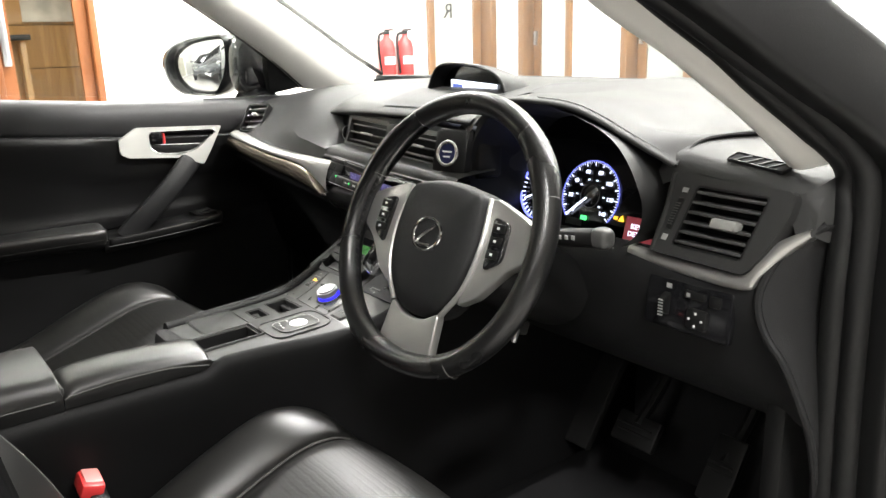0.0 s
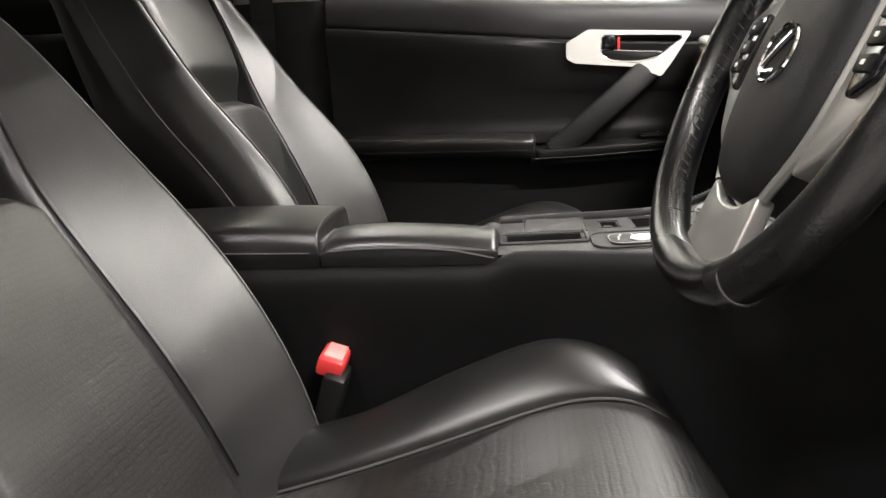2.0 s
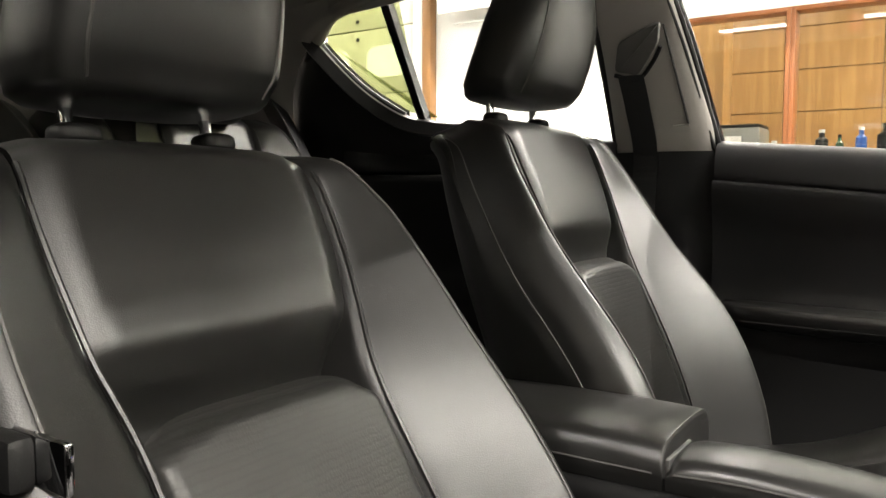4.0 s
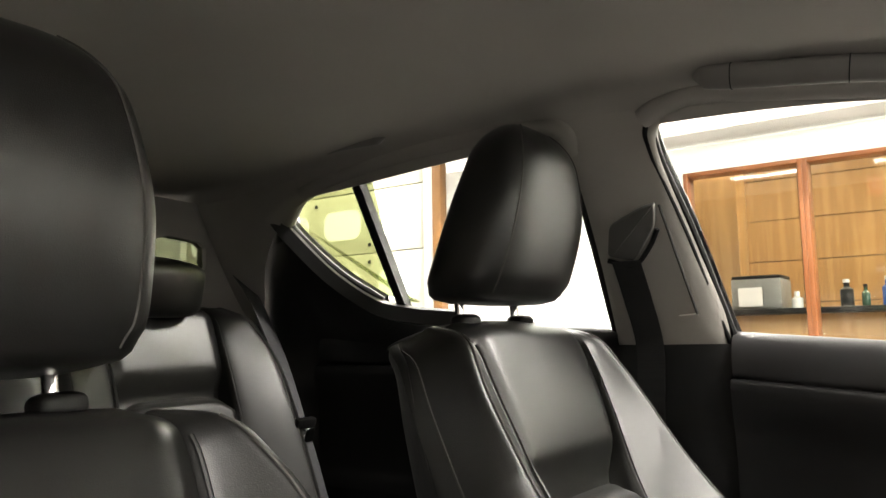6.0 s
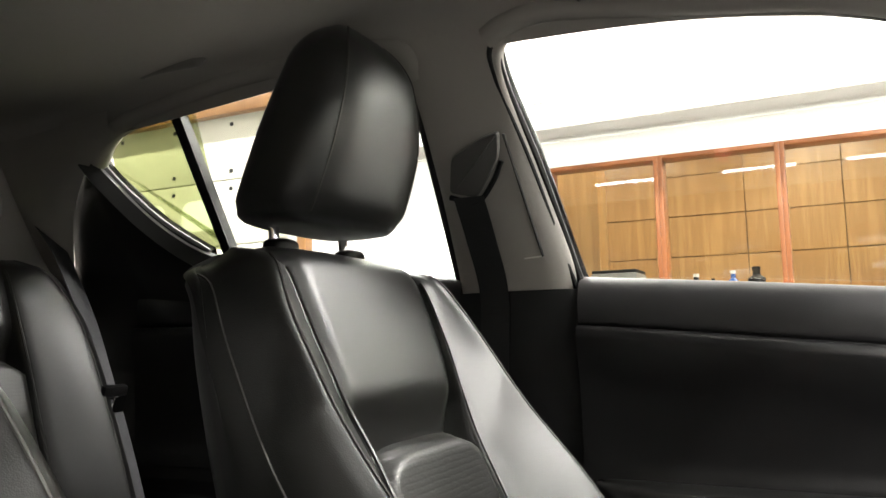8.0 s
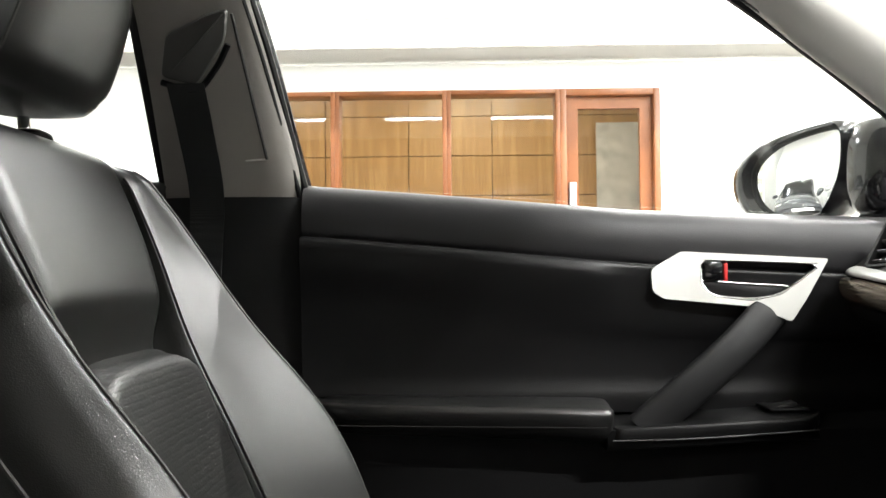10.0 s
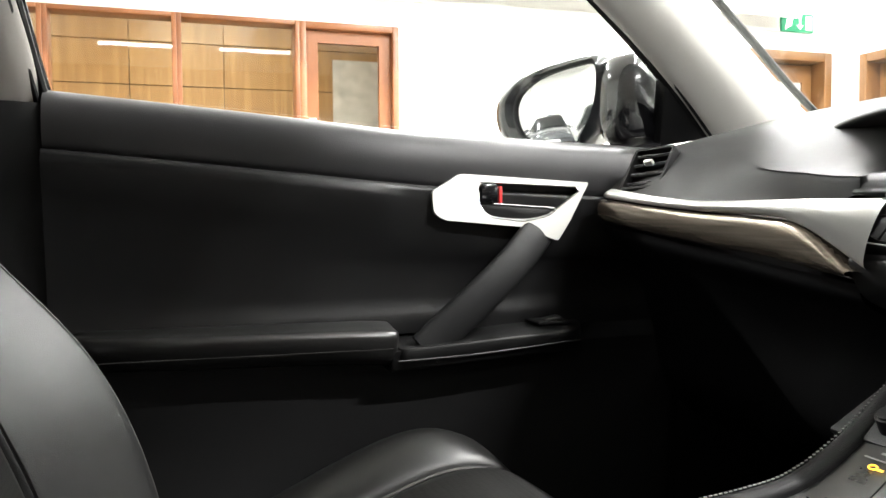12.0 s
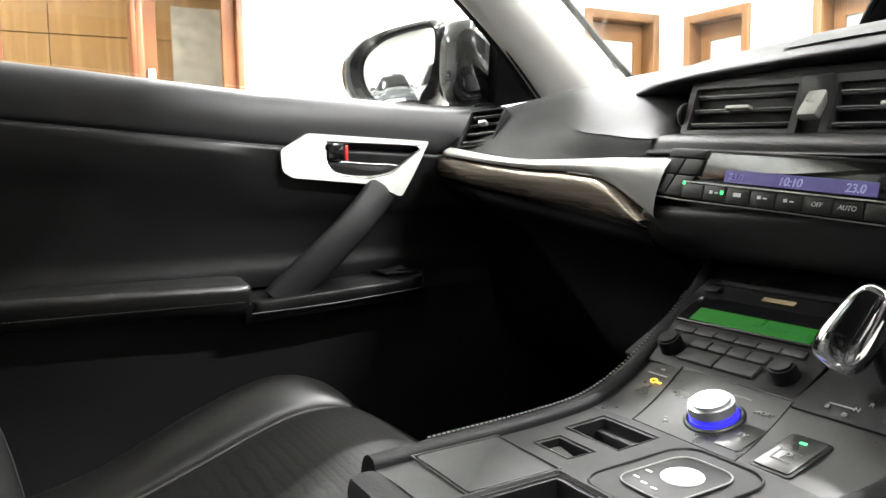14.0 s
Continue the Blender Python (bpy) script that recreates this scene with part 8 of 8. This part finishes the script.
pb = plate(0.074, 0.481, 0.033, 0.049, 0.0016, PLASTIC, "park_button_frame", "black framed park button", r=0.004)
pb2 = plate(0.074, 0.481, 0.028, 0.044, 0.0022, CONSOLE, "park_button", "grey park button with green lamp", pb, d=0.0006, r=0.003)
letters("mark", "P", on_deck(0.074, 0.476, 0.0030), 0.012, PRINT_DIM, pb2)
part("mark", tube([on_deck(0.074 + x, 0.476 + y, 0.0030).translation for x, y in ((-0.008, -0.006), (0.008, -0.006), (0.008, 0.006), (-0.008, 0.006))], 0.0005, 4, 4, True, False), PRINT_DIM, pb2)
part("lamp", tb(on_deck(0.074, 0.494, 0.0030), (0, 0, 0), (0.005, 0.002, 0.0008), bevel=0), LED_GREEN, pb2, "green lamp")
for x0, y0, x1, y1 in ((-0.053, 0.456, -0.079, 0.539), (-0.053, 0.456, 0.05, 0.453), (0.05, 0.453, 0.035, 0.534), (-0.124, 0.54, 0.035, 0.534)):
    part("panel_joint", tube([*(on_deck(x0 + (x1 - x0) * q / 12, y0 + (y1 - y0) * q / 12, 0.0001).translation for q in range(13))], 0.0006, 13, 5, smooth=False), PLASTIC, con)
# seat-belt warning lights by the passenger edge
wl = part("warning_lamp", tube([on_deck(-0.086, 0.511, 0.0006) @ Vector((0.0032 * math.cos(a), 0.0026 * math.sin(a), 0)) for a in np.linspace(0, 2 * np.pi, 10, endpoint=False)], 0.0007, 20, 5, True), LED_AMBER, con, "amber passenger light")
part("mark", tb(on_deck(-0.0795, 0.510, 0.0008), (0, 0, 0), (0.006, 0.0022, 0.0005), bevel=0), LED_AMBER, wl)
part("mark", tb(on_deck(-0.090, 0.5195, 0.0005), (0, 0, 0), (0.022, 0.0014, 0.0003), bevel=0), PRINT_DIM, con)
part("mark", tb(on_deck(-0.091, 0.527, 0.0005), (0, 0, 0), (0.004, 0.0024, 0.0003), bevel=0), PRINT_DIM, con)

# audio unit
AU = basis((-0.055, 0.625, deck(0.625) + 0.001), (1, 0, 0), (0, 1, 0.535))
au = part("audio_unit", tb(AU, (-0.004, -0.034, 0.001), (0.186, 0.132, 0.006), bevel=0.003), PLASTIC, con, "black audio unit with green display")
part("disc_slot", tb(AU, (-0.002, 0.024, 0.005), (0.165, 0.007, 0.003), bevel=0.001), CARPET, au)
part("display_window", tb(AU, (-0.006, -0.021, 0.0045), (0.150, 0.040, 0.004), bevel=0.002), GLOSS, au)
lg = part("lcd", tb(AU, (-0.001, -0.029, 0.0068), (0.128, 0.019, 0.0008), bevel=0), LCD_GREEN, au, "green lit audio display")
for k in range(9):
    part("segment", tb(AU, (0.0 + 0.0068 * k, -0.030, 0.0074), (0.0045, 0.0065, 0.0004), bevel=0), LCD_GREEN_DARK, lg)
part("maker_plate", tb(AU, (0.001, 0.009, 0.006), (0.034, 0.0055, 0.0006), bevel=0), GOLD, au, "plain gold strip")
part("eject_button", tb(AU, (-0.076, 0.011, 0.006), (0.017, 0.008, 0.004), bevel=0.0015), PLASTIC_TILE, au)
for k in range(6):
    part("preset_button", tb(AU, (-0.058 + 0.0232 * k, -0.0515, 0.0048), (0.0225, 0.0088, 0.004), bevel=0.0015), PLASTIC_TILE, au)
for k in range(4):
    part("button", tb(AU, (-0.027 + 0.0205 * k, -0.0665, 0.0045), (0.0198, 0.012, 0.005), bevel=0.002), PLASTIC_TILE, au)
for k in range(2):
    part("button", tb(AU, (-0.016 + 0.041 * k, -0.083, 0.0050), (0.0402, 0.0165, 0.005), bevel=0.002), PLASTIC_TILE, au)
for x in (-0.051, 0.068):
    bmq = disc((x, -0.079, 0.010), 0.0112, 0.017, None, 32, 0.002, 0.0105)
    bmq.transform(AU)
    part("dial_knob", bmq, PLASTIC, au, "black rotary knob")

# gear selector with its chrome knob
gp = part("selector_plate", tb(on_deck(0.087, 0.562, 0.001), (0, 0, 0), (0.10, 0.075, 0.004), bevel=0.002), DASH_DARK, con, "black selector plate")
for x, y, tx in ((0.062, 0.536, "B"), (0.078, 0.532, "D"), (0.082, 0.540, "N"), (0.088, 0.548, "R")):
    letters("mark", tx, on_deck(x, y, 0.0036), 0.0058, PRINT_DIM, gp)
part("mark", tb(on_deck(0.071, 0.540, 0.0036), (0, 0, 0), (0.02, 0.0015, 0.0004), bevel=0), PRINT_DIM, gp)
lev = thing("gear_lever", (0.085, 0.575, 0.72), "short gear lever with a chrome-faced knob", "gear lever")
part("shaft", tube([(0.085, 0.578, 0.715), (0.08, 0.566, 0.745)], 0.009, 2, 12, smooth=False), PLASTIC, lev)
GX = basis((0.075, 0.5465, 0.757), (0.9, 0.1, -0.4), (0.40, 0.42, 0.84))
bmq = superell((0, 0, 0), 0.0182, 0.034, 0.0145, 3.2)
for v in bmq.verts:
    v.co.x *= 1 - 5.0 * v.co.y
bmq.transform(GX)
part("knob", bmq, CHROME, lev, "chrome knob shell")
bmq = superell((-0.001, 0.004, 0.0052), 0.0125, 0.027, 0.0105, 3.4)
for v in bmq.verts:
    v.co.x *= 1 - 5.0 * v.co.y
bmq.transform(GX)
part("knob_face", bmq, GLOSS, lev, "gloss black knob face")

# armrest pad and storage lid
rows = []
for y, dz in ((0.052, -0.010), (0.066, 0.0), (0.12, 0.003), (0.19, 0.0), (0.232, -0.004), (0.243, -0.007), (0.2465, -0.015)):
    rows.append([(0.010, y, 0.64), (0.011, y, 0.674 + dz), (0.02, y, 0.683 + dz), (0.045, y, 0.685 + dz), (0.074, y, 0.681 + dz), (0.086, y, 0.674 + dz), (0.090, y, 0.665), (0.088, y, 0.651)])
pad = part("armrest_pad", loft(rows, 40, 30, False, True), LEATHER_ARM, con, "stitched black leather armrest pad", sharp=75)
part("seam", tube([(0.0905, 0.06, 0.668), (0.0908, 0.12, 0.671), (0.0908, 0.19, 0.668), (0.0905, 0.242, 0.658)], 0.0013, 30, 6), THREAD_LIGHT, pad)
rows = []
for y, dz in ((0.050, -0.004), (0.048, 0.003), (0.04, 0.005), (-0.02, 0.007), (-0.15, 0.006), (-0.28, 0.0)):
    rows.append([(-0.065, y, 0.60), (-0.068, y, 0.66), (-0.064, y, 0.684 + dz), (-0.04, y, 0.692 + dz), (0.03, y, 0.693 + dz), (0.074, y, 0.688 + dz), (0.088, y, 0.677 + dz), (0.092, y, 0.667), (0.089, y, 0.650)])
bx = part("storage_lid", loft(rows, 44, 30, False, True), LEATHER_ARM, con, "black leather storage box lid", sharp=75)
part("seam", tube([(0.0925, 0.04, 0.667), (0.093, -0.1, 0.668), (0.093, -0.27, 0.664)], 0.0013, 30, 6), THREAD_LIGHT, bx)
part("front_collar", box((-0.04, 0.235, 0.645), (0.10, 0.03, 0.04), 0.012), DASH_DARK, con)
part("hinge", box((0.045, 0.0505, 0.664), (0.076, 0.008, 0.03), 0.003), PLASTIC_MID, con)

# pedals
for x, w, h_, nm in ((0.33, 0.09, 0.055, "brake_pedal"), (0.50, 0.055, 0.11, "accelerator_pedal")):
    t = thing(nm, (x, 0.93, 0.3), "black ribbed %s in the footwell" % nm.replace("_", " "), "pedal", "pedals")
    Rx = Matrix.Rotation(radians(-35), 4, "X")
    part("pad", box((x, 0.90, 0.42), (w, 0.014, h_), 0.005, 2, Rx), RUBBER, t, "ribbed rubber pad")
    part("arm", tube([(x, 0.905, 0.43), (x, 0.98, 0.5), (x, 1.06, 0.62)], 0.01, 12, 8), PLASTIC, t)
    for k in range(3):
        part("rib", box((x, 0.892, 0.405 + 0.014 * k), (w * 0.8, 0.004, 0.004), 0.001, 1, Rx), RUBBER, t)
part("foot_rest", box((0.18, 0.95, 0.42), (0.09, 0.02, 0.2), 0.006, 2, Matrix.Rotation(radians(-35), 4, "X")), RUBBER, car, "rubber foot rest")
